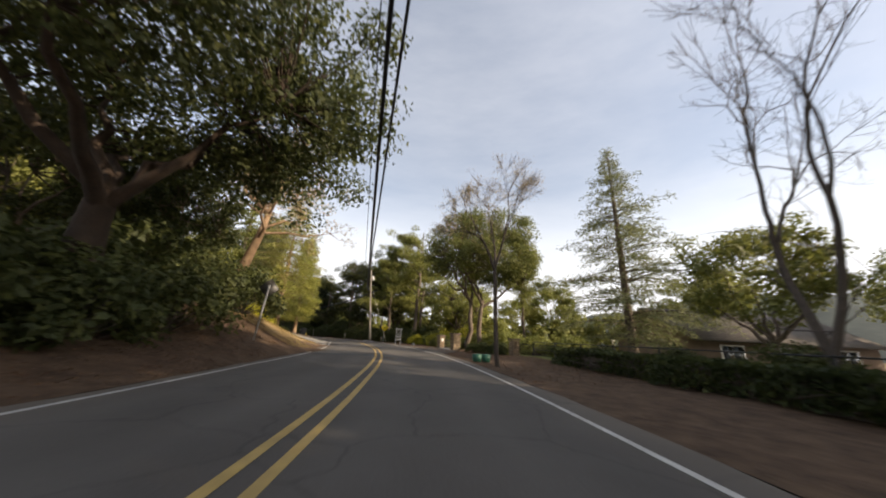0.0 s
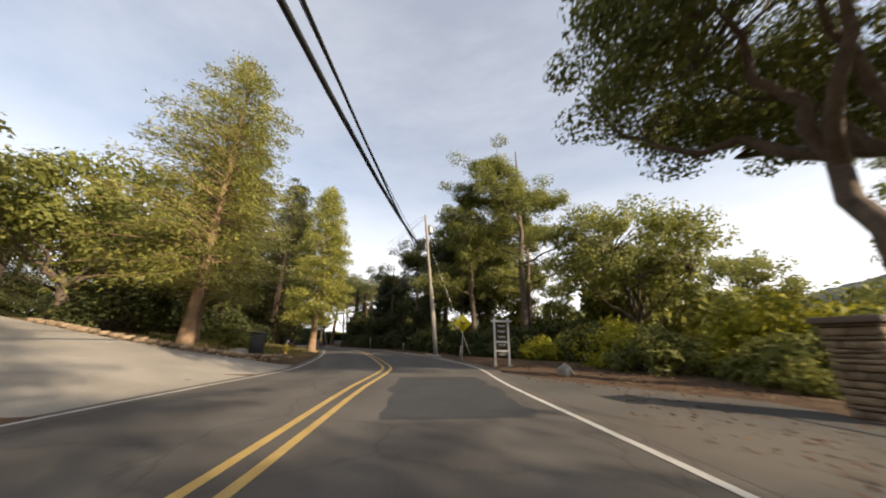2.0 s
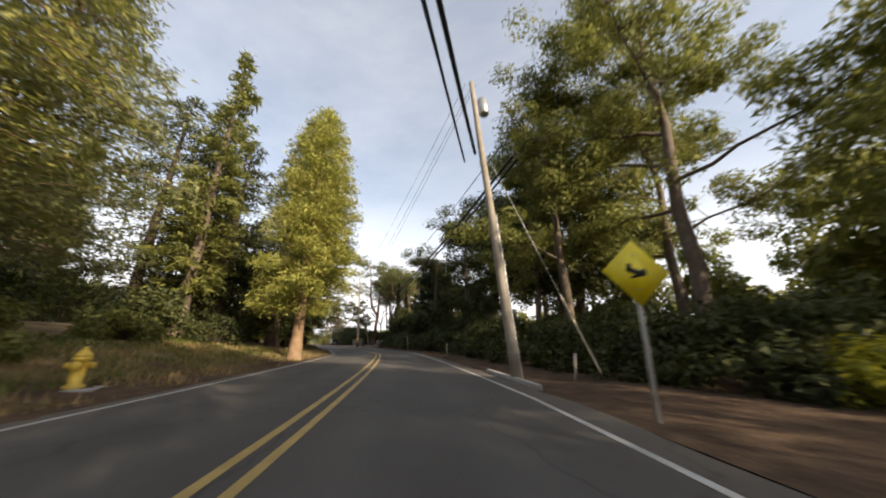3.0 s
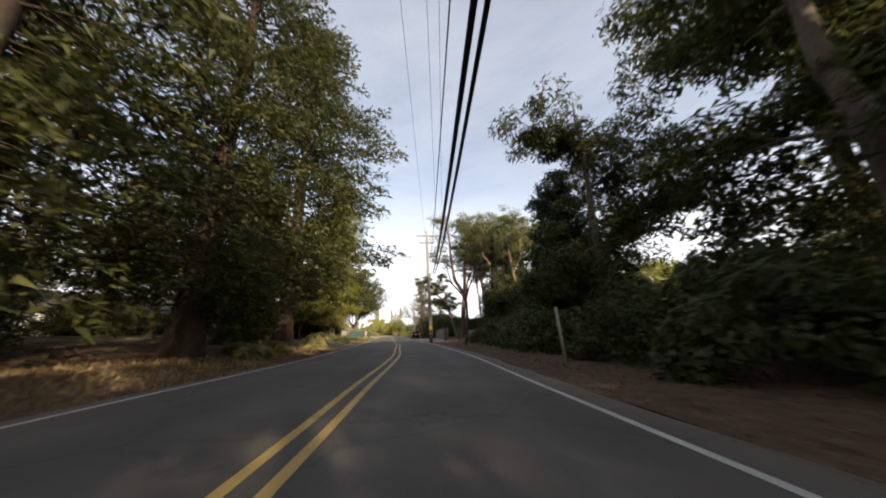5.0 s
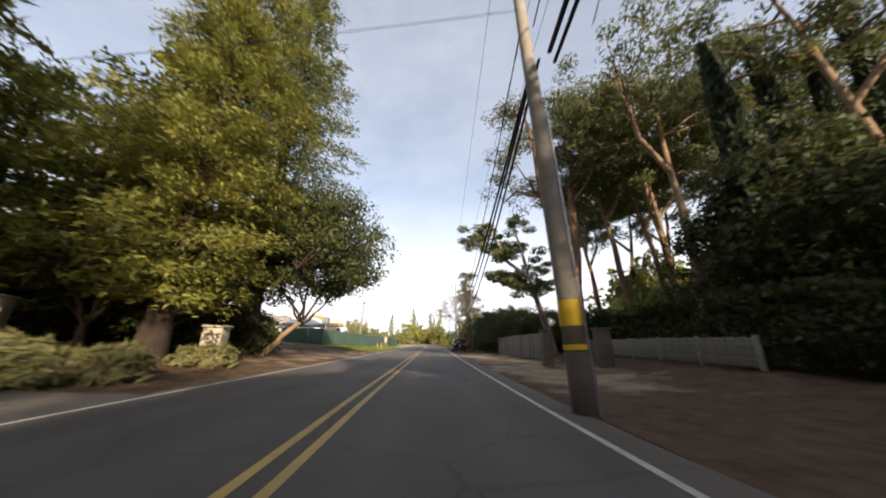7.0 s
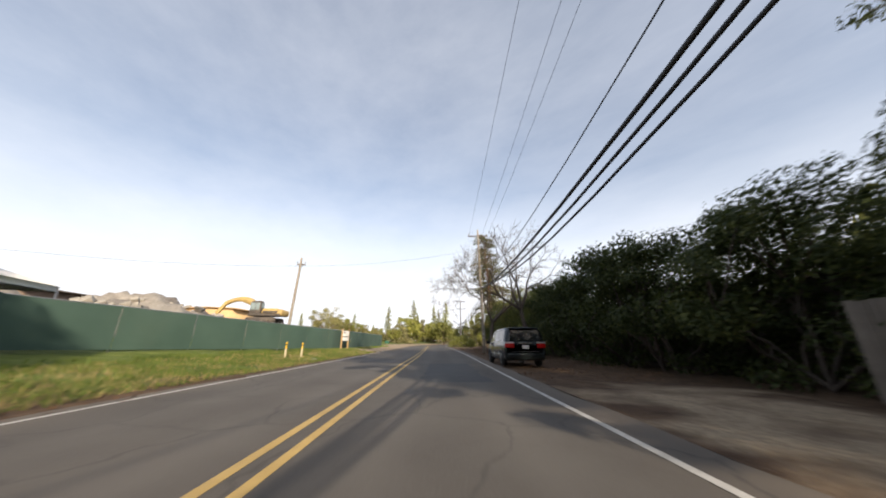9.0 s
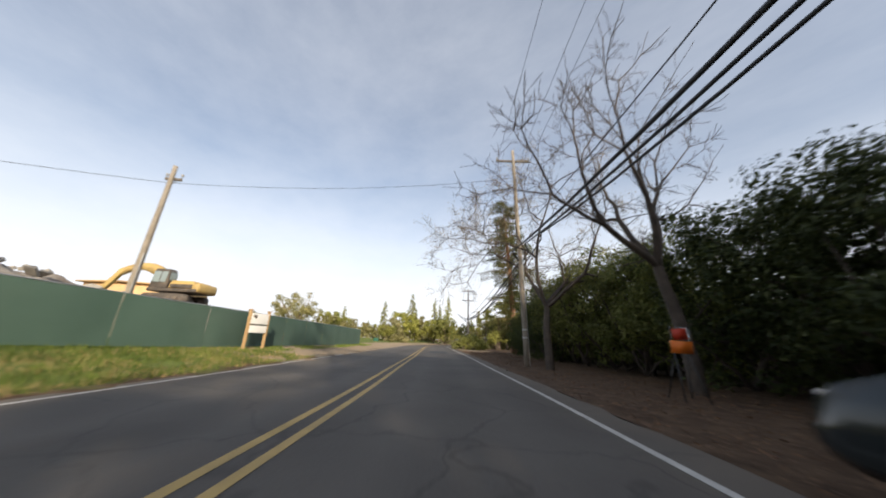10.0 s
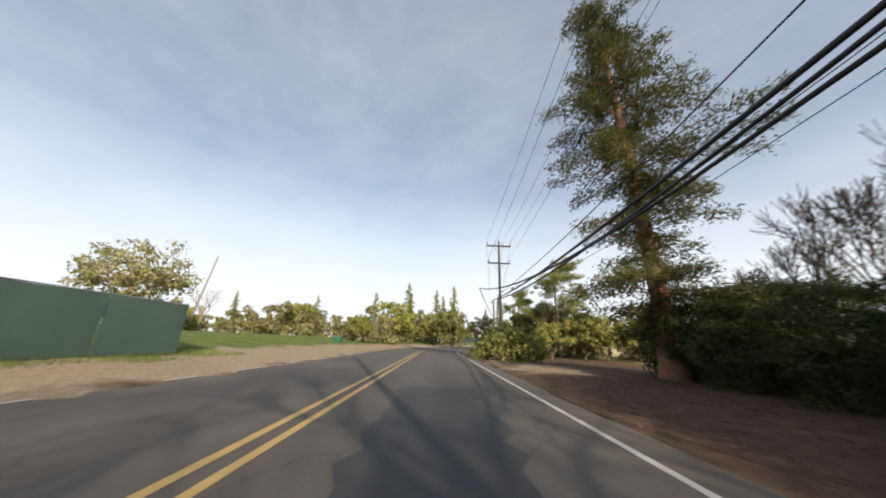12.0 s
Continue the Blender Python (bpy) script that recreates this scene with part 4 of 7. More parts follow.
plant("incense_cedar", conifer(24, 17.6, 3.7, 2.6, 0.3, 320, 0.36, 0.5, 0.2, 0.2, 14, 0.22, 0.5), spot(59.6, 5.95), TAN_BARK, LEAF_LIME,
      "narrow pointed lime-green cedar at the road edge", "tree")
tall = plant("fir_tree", conifer(25, 26.5, 4.0, 3.0, 0.42, 130, 0.7, 0.7, 0.25, 0.15, 9, 0.3, 0.36, tier_gap=0.3), spot(65.4, 15.5), BARK, LEAF_GREEN,
      "tall pointed fir behind the lawn", "tree", "firs")
again(tall, [(38, 40, 0.6), (70, 26, 0.8), (78, 30, 0.8)], seed=4)

# the dark redwoods
plant("redwood_tree", conifer(31, 27.0, 7.4, 1.2, 0.5, 260, 0.42, 0.42, 0.3, 0.14, 19, 0.4, 0.34, tier_gap=0.45, broad=0.28), spot(82.0, 9.2), DARK_BARK, LEAF_REDWOOD,
      "massive dark redwood with shaggy boughs over the road", "tree", "redwoods")
red2 = plant("redwood_tree", conifer(32, 25.0, 6.6, 1.6, 0.48, 170, 0.6, 0.45, 0.34, 0.12, 9, 0.4, 0.36, tier_gap=0.3, broad=0.26), spot(75.5, 10.5), DARK_BARK, LEAF_REDWOOD,
      "dark redwood standing over brown leaf litter", "tree", "redwoods")
again(red2, [(73.0, 15.0, 0.75), (84, 20, 0.95)], seed=5)
again(red2, [(113, 46, 1.0), (103, 48, 1.05), (95, 42, 0.9), (77, 19, 1.0), (70, 20, 1.0), (88, 24, 0.7)], seed=6)

red3 = plant("redwood_tree", conifer(36, 25.0, 7.8, 3.4, 0.44, 290, 0.42, 0.42, 0.26, 0.14, 18, 0.45, 0.32, tier_gap=0.35, broad=0.34), spot(88.8, 8.0), DARK_BARK, LEAF_REDWOOD,
      "dark redwood whose high boughs reach over the lane", "tree", "redwoods")
again(red3, [(97.5, 21.5, 0.72), (99.5, 17.5, 0.85)], seed=47)

# pines
pine1 = plant("pine_tree", pine(41, 22.4, 6.6, 0.3, 0.34, 165, 160, 0.185, 0.4, (0.5, 0)), spot(50.5, -12.0), BARK, LEAF_GREEN,
      "tall green pine with upswept limbs", "tree", "pines")
again(pine1, [(204.8, -14.0, 0.5), (209, -10, 0.45), (56.0, -9.6, 0.78), (54.4, -15.5, 0.82), (61.0, -10.5, 0.72), (34.5, -18.5, 0.64), (66, -16, 0.8)], seed=7)
dry = plant("pine_tree", pine(42, 15.0, 6.6, 0.36, 0.4, 150, 44, 0.17, 0.35, (0.4, 0.8), 2, 0.17), spot(25.0, 12.2), TAN_BARK, LEAF_DRY,
      "pine with dry brown needles on the bank", "tree")
stone = plant("stone_pine", pine(43, 20.5, 5.5, 0.66, 0.26, 120, 75, 0.2, 0.55, (0.3, 0.4), 2, 0.18), spot(112.6, -13.0), TAN_BARK, LEAF_PINE,
      "umbrella-topped stone pine above a hedge", "tree", "stone pines")
again(stone, [(106.0, -15.0, 0.78), (119.7, -14.8, 0.95), (127.6, -19.5, 1.0), (117.6, -16.6, 0.9), (116.5, -15.5, 0.95), (120.5, -18.5, 1.0), (124.5, -15.0, 0.9), (126.0, -22.0, 1.0), (130, -18.5, 0.9), (119, -26, 1.05), (112, -22, 1.05)], 0.94, 1.06, 8)
plant("stone_pine", pine(44, 23.0, 6.8, 0.5, 0.42, 130, 90, 0.18, 0.55, (-0.4, 0.2), 2, split=4), spot(118.9, -9.8), RED_BARK, LEAF_PINE,
      "stone pine with thick reddish trunk beside a gate post", "tree")
plant("stone_pine", pine(58, 11.5, 3.8, 0.36, 0.28, 110, 130, 0.17, 0.6, (-4.0, -0.6), 2), spot(122.6, -9.6), PALE_BARK, LEAF_PINE,
      "pale-trunked pine leaning toward the road", "tree")

# dark trees along the shaded stretch
dark1 = plant("pine_tree", pine(46, 20.0, 7.0, 0.2, 0.36, 170, 100, 0.25, 0.3, (-0.3, 0.8)), spot(74.5, -11.0), BARK, LEAF_REDWOOD,
      "dense dark pine hanging over the road", "tree", "dark pines")
again(dark1, [(85.0, -10.6, 0.98), (68.0, -11.5, 0.95), (79, -17, 1.05), (62.0, -15.0, 1.0), (71, -20, 1.1), (110.0, -14.8, 0.65), (111.5, -25.0, 0.75), (106.5, -27.0, 0.75), (115.0, -21.5, 0.6)], seed=9)
dark_oak = plant("bay_tree", broadleaf(15, 8.4, 3.6, 1.2, 0.2, 80, 120, 0.15, 0.23), spot(91.0, -10.5, 0, 0, 0.75), BARK, LEAF_OAK,
      "dense dark bay tree in the shade", "tree", "bay trees")
again(dark_oak, [(101, 36, 1.3), (96, 34, 1.3), (91, 33, 1.3), (108, 45, 1.4), (103, 41, 1.3), (18, 15, 1.0), (19.5, 13.6, 1.1), (22, 18, 1.1), (14, 17, 1.2), (26, 21, 1.0), (97, -15, 1.1), (101, -16.5, 1.2), (105, -18, 1.1), (110, -19, 1.0), (100, -12.5, 0.8), (88, -14, 0.9), (77, -14.5, 0.9), (93, -16.5, 1.2), (70.0, -8.2, 0.7), (64.5, -8.4, 0.7)], seed=10)
plant("cypress_tree", conifer(26, 15.5, 4.4, 0.4, 0.4, 300, 0.44, 0.45, 0.1, 0.3, 13, 0.4, 0.45, broad=0.36), spot(92.6, -13.0), BARK, LEAF_CYPRESS,
      "broad dark pointed cypress", "tree")
slim = plant("cypress_tree", spire(51, 14.0, 0.85, 4600, 0.2), spot(108.5, -12.2), BARK, LEAF_CYPRESS,
      "slim dark columnar cypress", "tree", "columnar cypresses")
again(slim, [(108.3, -14.2), (108.0, -16.2, 0.97), (107.7, -18.2, 1.05), (107.5, -20.2, 0.97), (107.2, -22.4, 1.0)], 0.95, 1.05, 11)

# golden trees on the other side
plant("golden_cedar", conifer(27, 21.5, 5.0, 2.0, 0.36, 300, 0.29, 0.5, 0.36, 0.24, 30, 0.55, 0.34, tier_gap=0.4, broad=0.3), spot(109.4, 9.3), DARK_BARK, LEAF_GOLD,
      "tall shaggy golden-green cedar lit by the sun", "tree")
plant("golden_cedar", conifer(35, 27.0, 6.2, 4.0, 0.45, 250, 0.36, 0.45, 0.36, 0.24, 22, 0.5, 0.36, tier_gap=0.3, broad=0.3), spot(115.6, 10.0), DARK_BARK, LEAF_MID,
      "taller dark olive-green cedar behind a slanting oak", "tree")
gold2 = plant("golden_cedar", conifer(28, 15.5, 5.0, 0.6, 0.3, 150, 0.55, 0.4, 0.3, 0.22, 9, 0.5, 0.42, tier_gap=0.2, broad=0.42), spot(105.5, 16.5), DARK_BARK, LEAF_GOLD,
      "shaggy golden-green cedar behind the gate", "tree", "golden cedars")
again(gold2, [(112.5, 13.8, 0.95), (107.5, 22.0, 0.7), (110, 18, 0.85), (96, 24, 1.0), (114.5, 17.0, 0.8), (117, 24, 1.0)], seed=12)
# limbs in darker bark than the trunk: crown shade put into the colour
plant("leaning_oak", broadleaf(16, 10.4, 5.0, 1.9, 0.15, 210, 175, 0.12, 0.2, lean=(1.4, 1.4), inner=0.3, fork=(1.7, 0.9)), spot(115.6, 9.2, 0, 0), TAN_BARK, LEAF_OAK,
      "dark-leaved oak with a pale slanting trunk", "tree", limb=DARK_BARK)
again(dark_oak, [(117.5, 14.0, 1.25), (111.0, 13.5, 1.15), (110.6, 10.2, 0.8), (114.2, 10.6, 0.7), (107.5, -13.4, 1.15), (110.5, -12.6, 0.85), (82.0, -13.5, 0.75), (226.0, -4.6, 0.95), (206.0, -12.6, 1.1), (211.0, -15.5, 1.1)], seed=13)

# leafless trees
plant("bare_tree", bare(108, 15.0, 0.62, 1.1, 0.2, 6, 2, 1.4, upright=0.8), spot(7.4, -11.2), TWIG, LEAF_DRY, "tall leafless tree with two dark stems", "tree")
plant("bare_tree", bare(122, 10.5, 0.8, 4.9, 0.13, 6, 3, 1.5, buds=6, bud_size=0.035, upright=0.6), spot(13.0, -3.7, 0, 0, 0.85), TWIG, LEAF_DRY, "slender leafless tree at the road edge", "tree", "", "catkin_spray")
plant("bare_tree", bare(124, 11.5, 1.15, 3.9, 0.15, 6, 3, 1.0, lean=(0.8, 0.1)), spot(96.8, -4.7), TWIG, LEAF_DRY, "leafless tree with spreading crooked limbs", "tree")
plant("bare_tree", bare(64, 10.4, 1.35, 3.4, 0.2, 6, 4, 1.5), spot(150.5, -6.6), TWIG, LEAF_DRY, "dark leafless tree beside the hedge", "tree")
plant("bare_tree", bare(68, 12.0, 1.65, 2.9, 0.2, 6, 4, 1.6, lean=(-0.3, 0.1), buds=6, bud_size=0.035, upright=0.15), spot(156.2, -4.9), TWIG, LEAF_DRY, "leafless tree with reddish buds and a leaning trunk", "tree", "", "bud_spray")
wispy = plant("bare_shrub", bare(66, 5.2, 0.45, 1.2, 0.07, 5, 5, 1.3, upright=1.2), spot(175.6, -11.6, 0, 0, 1.15), TWIG, LEAF_DRY, "pollarded leafless shrub with upright shoots", "shrub", "pollarded shrubs")
again(wispy, [(177.6, -12.2, 0.9), (174.0, -11.4, 1.0), (180.5, -13.2, 0.75)], seed=14)
plant("redwood_tree", conifer(33, 20.6, 5.4, 1.2, 0.42, 260, 0.26, 0.42, 0.22, 0.12, 44, 0.75, 0.2, tier_gap=0.5, lean=(-1.1, -0.3), broad=0.3,
      outline=((0, 2.6), (0.06, 4.0), (0.14, 4.4), (0.22, 3.4), (0.3, 2.8), (0.38, 3.0), (0.46, 4.6), (0.53, 3.0), (0.63, 4.4), (0.73, 4.3), (0.8, 2.2), (0.9, 2.5), (0.97, 2.0), (1, 1.0))), spot(181.0, -9.8), RED_BARK, LEAF_FIR,
      "tall ragged redwood with open tiers", "tree")

# distance
far_round = plant("oak_tree", broadleaf(17, 8.0, 4.6, 0.4, 0.25, 34, 52, 0.46, 0.3, shape=1.0, fine=False), spot(236, 4.5), BARK, LEAF_GREEN, "rounded green tree at the bend", "tree", "distant trees")
field_tree = plant("oak_tree", broadleaf(20, 8.4, 3.8, 0.6, 0.2, 40, 60, 0.34, 0.26, shape=0.9, fine=False), spot(238, 9.0), BARK, LEAF_LIME, "rounded yellow-green tree across the field", "tree", "field trees")
rng = np.random.default_rng(77)
again(field_tree, [(rng.uniform(222, 320), rng.uniform(12, 110), rng.uniform(0.5, 1.1)) for _ in range(16)], seed=15)
again(field_tree, [(rng.uniform(205, 300), rng.uniform(-60, -12), rng.uniform(0.6, 1.1)) for _ in range(16)], seed=16)
far_fir = plant("fir_tree", conifer(29, 14.0, 2.6, 0.8, 0.25, 60, 0.9, 0.8, 0.2, 0.1, 4, 0.3, 0.4), spot(297, 29), BARK, LEAF_LIME, "pointed fir on the skyline", "tree", "distant firs")
again(far_fir, [(259, 28, 1.3), (258, 17.3, 1.15), (259, 12, 1.35), (253, 13.2, 0.9), (262, 43, 1.2)], 0.9, 1.15, 57)
again(far_fir, [(rng.uniform(225, 330), rng.uniform(-14, 60), rng.uniform(0.4, 1.0)) for _ in range(10)], seed=17)
plant("pale_tree", broadleaf(18, 6.6, 3.3, 1.0, 0.16, 70, 70, 0.16, 0.24), spot(190, 22.5), PALE_TWIG, LEAF_SHRUB, "pale fluffy tree in the field beyond the fence", "tree")
bare_far = plant("bare_tree", bare(67, 9.0, 1.0, 2.0, 0.16, 4, 4, 1.0), spot(204, 30, 0, 0, 0.75), PALE_TWIG, LEAF_DRY, "pale twiggy tree in the field", "tree", "twiggy trees")
again(bare_far, [(225, 40, 1.0), (215, 55, 1.0), (240, 22, 1.0), (250, 12, 1.1), (228, -6, 0.9), (262, 20, 1.1)], seed=18)
# wooded backdrop on both sides of the first stretch
again(far_round, [(rng.uniform(-30, 60), rng.uniform(36, 80), rng.uniform(0.9, 1.7)) for _ in range(10)], seed=19)
again(far_round, [(rng.uniform(-10, 120), rng.uniform(-75, -34), rng.uniform(0.7, 1.2)) for _ in range(13)], seed=20)
again(far_round, [(rng.uniform(60, 118), rng.uniform(48, 72), rng.uniform(0.8, 1.3)) for _ in range(6)], seed=21)

# shrubs
yel = plant("yellow_bush", shrub(71, 1.9, 2.1, 5600, 0.1), spot(32.7, 12.0, 0, 0, 1.0), TWIG, LEAF_YELLOW, "bright yellow-green bush beside the driveway", "bush", "yellow bushes", "foliage")
again(yel, [(39.0, -9.2, 0.95), (44.5, -9.0, 0.7), (36.5, -12.0, 1.2), (41.5, -11.5, 1.1)], seed=22)
dkb = plant("dark_bush", shrub(72, 2.2, 2.9, 4000, 0.145), spot(19.4, 9.6), TWIG, LEAF_OAK, "dense dark green bush on the bank", "bush", "dark bushes", "foliage")
again(dkb, [(5.0, 8.8, 0.85), (8.2, 8.5, 0.9), (11.6, 8.7, 0.8), (2.0, 9.4, 1.0), (24.6, -7.6, 0.36), (25.4, -7.0, 0.34), (23.8, -8.5, 0.38), (16.6, 10.6, 1.0), (13.0, 11.6, 1.1), (9.6, 10.4, 0.9), (6.5, 11.0, 1.0), (22.0, 14.5, 0.9), (3.5, 12.5, 1.3), (26, 18, 1.0),
            (52.5, -7.0, 0.7), (56.5, -6.8, 0.8), (60.5, -6.6, 0.85), (65.5, -6.6, 0.9), (70.5, -6.8, 0.9), (75, -6.8, 0.9), (79.5, -6.8, 0.9), (84.5, -6.8, 0.8),
            (88.5, -7.4, 0.9), (92.5, -8.2, 1.0), (96.5, -8.0, 0.95), (100.5, -8.0, 0.8), (61, 11, 0.7), (64, 17, 0.8), (72, 16, 0.7), (80, 15, 0.7),
            (46.5, -8.4, 0.8), (49.5, -8.0, 0.8), (41.5, -10.5, 0.9), (107.0, 20.0, 1.0), (110.5, 22.0, 1.1), (101.0, 26.0, 1.2), (113.5, 12.0, 0.9), (116.5, 10.8, 0.9), (119.5, 12.5, 0.9), (122.5, 14.5, 1.0), (117, 15.5, 1.1), (111.5, 16, 0.8), (91, 11.5, 0.6), (78, -10.5, 1.25), (82, -9.4, 1.15), (73.5, -9.8, 1.2), (104.5, 22, 1.0), (98, 27, 1.1), (50.5, 16, 1.0), (54, 18, 1.1), (58, 13, 0.9), (47, 15, 1.0), (59.5, -11, 1.2), (55, -11.5, 1.2), (50.5, -13.5, 1.1), (46.5, -13, 1.1), (8, -11, 0.6), (11.5, -11, 0.55), (15.5, -11, 0.5)], seed=23)
grn = plant("green_bush", shrub(73, 1.5, 1.6, 3600, 0.11), spot(37.4, -8.4), TWIG, LEAF_GREEN, "leafy green roadside bush", "bush", "green bushes", "foliage")
again(grn, [(33.0, -8.6, 0.7), (40.5, -13.0, 1.4), (38.0, -15.0, 1.8), (44.5, -12.0, 1.5), (48, 9.5, 0.6), (190.5, -5.2, 1.6),
            (196, -7.5, 0.7), (198, 26, 1.2), (205, 34, 1.3), (26.8, -10.4, 0.8), (34.8, -9.8, 0.9), (33.4, -11.5, 1.3), (29.5, -13.0, 1.5), (26.5, -14.5, 1.4), (32.5, -14.0, 1.6), (24.0, -16.0, 1.3), (24.4, -9.2, 0.6), (55.5, 12, 0.8), (53, 15, 0.9)], seed=24)
pale = plant("pale_shrub", shrub(74, 0.95, 0.8, 3600, 0.05, 8.0), spot(93.2, 7.4), TWIG, LEAF_SHRUB, "pale silvery shrub on the verge", "shrub", "pale shrubs", "foliage")
again(pale, [(91.4, 9.6, 1.3), (104.8, 8.2, 1.2), (106.3, 7.6, 1.1), (110.2, 8.0, 0.9), (88.5, 8.2, 0.9), (102.8, 9.4, 1.1), (83.0, 7.0, 0.7), (84.5, 8.5, 0.7)], seed=25)


# hedges
def hedge(seed, s0, s1, d, width, low, high, count, size):
    rng = np.random.default_rng(seed)
    leaf, wood = Geo(), Geo()
    n = int((s1 - s0) * count)
    s = rng.uniform(s0, s1, n)
    top = low + (high - low) * (0.5 + 0.5 * np.array([noise.noise(Vector((q * 0.35, seed, 0))) for q in s]))
    k = rng.random(n)
    face = k < 0.62
    z = np.where(face, rng.uniform(0.05, 1, n) ** 0.9, rng.uniform(0.86, 1.05, n)) * top
    bulge = np.array([noise.noise(Vector((q * 0.5, w * 0.6, seed))) for q, w in zip(s, z)])
    off = np.where(face, width / 2 + bulge * 0.7 - rng.uniform(0, 0.5, n) - 0.25 * width * (z / top) ** 3, rng.uniform(-width / 2, width / 2, n))
    xy = place(s, d + off)
    c = np.c_[xy, ground_z(s, np.full(n, d)) + z]
    al = unit(rng.normal(size=(n, 3)) + (0, 0, 0.4))
    ac = unit(np.cross(al, rng.normal(size=(n, 3))))
    q = size * rng.uniform(0.6, 1.3, (n, 1))
    leaf.leaves(c, al * q * 0.9, ac * q * 0.5)
    ss = np.arange(s0, s1, 1.2)
    for a in ss:
        x, y = place(a, d + rng.uniform(-0.3, 0.3))
        zz = zat(a, d)
        wood.tube(bend(rng, (x, y, zz - 0.1), (x + rng.normal(0, 0.3), y + rng.normal(0, 0.3), zz + low * 0.85), 4, 0.2), [0.07, 0.05, 0.03, 0.015], 5)
        for _ in range(5):
            wood.tube(bend(rng, (x, y, zz + low * 0.3), (x + rng.normal(0, 0.9), y + rng.normal(0, 0.9), zz + low * rng.uniform(0.5, 0.95)), 3, 0.2), [0.03, 0.02, 0.01], 4)
    ob = thing("hedge", Matrix(), "tall dense dark green roadside hedge", "hedge", "hedges")
    part("woody_base", wood, TWIG, ob)
    part("foliage", leaf, LEAF_HEDGE, ob)
    # dark sheet inside the hedge: closes gaps and stands in for inner shade
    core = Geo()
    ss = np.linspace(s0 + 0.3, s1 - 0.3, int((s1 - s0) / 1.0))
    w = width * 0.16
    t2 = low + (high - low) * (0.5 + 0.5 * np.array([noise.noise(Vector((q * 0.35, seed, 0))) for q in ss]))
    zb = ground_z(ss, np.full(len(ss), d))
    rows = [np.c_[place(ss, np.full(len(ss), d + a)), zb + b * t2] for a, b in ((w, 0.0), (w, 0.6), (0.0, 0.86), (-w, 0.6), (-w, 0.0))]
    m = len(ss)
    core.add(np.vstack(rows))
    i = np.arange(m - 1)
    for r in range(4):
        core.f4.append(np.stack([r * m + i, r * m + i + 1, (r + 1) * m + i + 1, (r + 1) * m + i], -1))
    part("dark_core_sheet", core, TWIG, ob, "dark sheet standing in for the shaded inside")


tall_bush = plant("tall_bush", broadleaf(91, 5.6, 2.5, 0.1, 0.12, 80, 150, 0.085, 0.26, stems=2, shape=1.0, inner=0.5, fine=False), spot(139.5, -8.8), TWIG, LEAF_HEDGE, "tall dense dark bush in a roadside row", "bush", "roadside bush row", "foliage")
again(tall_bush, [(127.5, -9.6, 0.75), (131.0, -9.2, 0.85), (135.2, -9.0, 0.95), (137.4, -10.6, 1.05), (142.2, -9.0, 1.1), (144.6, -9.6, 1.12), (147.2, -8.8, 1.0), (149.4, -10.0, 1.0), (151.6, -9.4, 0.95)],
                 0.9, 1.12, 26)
# sunlit stretch of the row: sunlight put into a lighter leaf colour
olive_bush = plant("tall_bush", broadleaf(92, 5.4, 2.5, 0.1, 0.12, 80, 150, 0.085, 0.26, stems=2, shape=1.0, inner=0.5, fine=False), spot(163.2, -9.5, 0, 0, 1.2), TWIG, LEAF_MID, "tall olive-green bush in a roadside row, sunlight put into its leaf colour", "bush", "roadside bush row", "foliage")
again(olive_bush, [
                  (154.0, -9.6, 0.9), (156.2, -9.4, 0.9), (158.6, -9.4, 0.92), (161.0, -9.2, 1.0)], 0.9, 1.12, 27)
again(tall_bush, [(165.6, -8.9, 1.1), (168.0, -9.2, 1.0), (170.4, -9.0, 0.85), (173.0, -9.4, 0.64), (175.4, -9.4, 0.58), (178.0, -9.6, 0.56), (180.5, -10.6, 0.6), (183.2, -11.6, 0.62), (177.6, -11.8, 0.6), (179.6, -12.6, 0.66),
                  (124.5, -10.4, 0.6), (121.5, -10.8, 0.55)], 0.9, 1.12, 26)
hedge(82, 128, 170, -10.8, 1.6, 2.8, 3.8, 900, 0.1)
hedge(83, 84, 109, -10.4, 2.0, 1.8, 2.6, 850, 0.12)
hedge(87, 165, 183, -10.6, 1.6, 1.3, 2.0, 700, 0.09)
hedge(86, 107, 138, -13.6, 2.2, 2.4, 3.4, 650, 0.14)

hedge(85, 3, 16.0, -8.4, 1.3, 0.7, 1.0, 700, 0.09)
again(far_round, [(rng.uniform(30, 75), rng.uniform(-34, -19), rng.uniform(0.6, 0.9)) for _ in range(11)], seed=41)
again(far_round, [(rng.uniform(84, 136), rng.uniform(-44, -26), rng.uniform(0.5, 0.8)) for _ in range(18)], seed=42)
again(far_round, [(112, -26, 1.0), (116, -30, 1.1), (108, -29, 1.1), (104, -32, 1.1), (121, -33, 1.1), (99, -29, 1.1), (126, -29, 0.9), (128, -34, 0.7), (134, -30, 0.6), (138, -38, 0.8), (143, -33, 0.7), (132, -44, 0.9), (124, -38, 0.8), (128, -24, 1.2), (133, -30, 1.25), (137, -26, 1.0), (142, -35, 1.35), (130, -37, 1.3)], seed=46)
again(far_round, [(rng.uniform(114, 130), rng.uniform(24, 44), rng.uniform(0.5, 0.8)) for _ in range(9)], seed=43)
again(field_tree, [(rng.uniform(212, 250), rng.uniform(12, 75), rng.uniform(0.35, 0.65)) for _ in range(24)], seed=44)
again(field_tree, [(rng.uniform(196, 225), rng.uniform(-22, -9), rng.uniform(0.4, 0.7)) for _ in range(8)], seed=45)


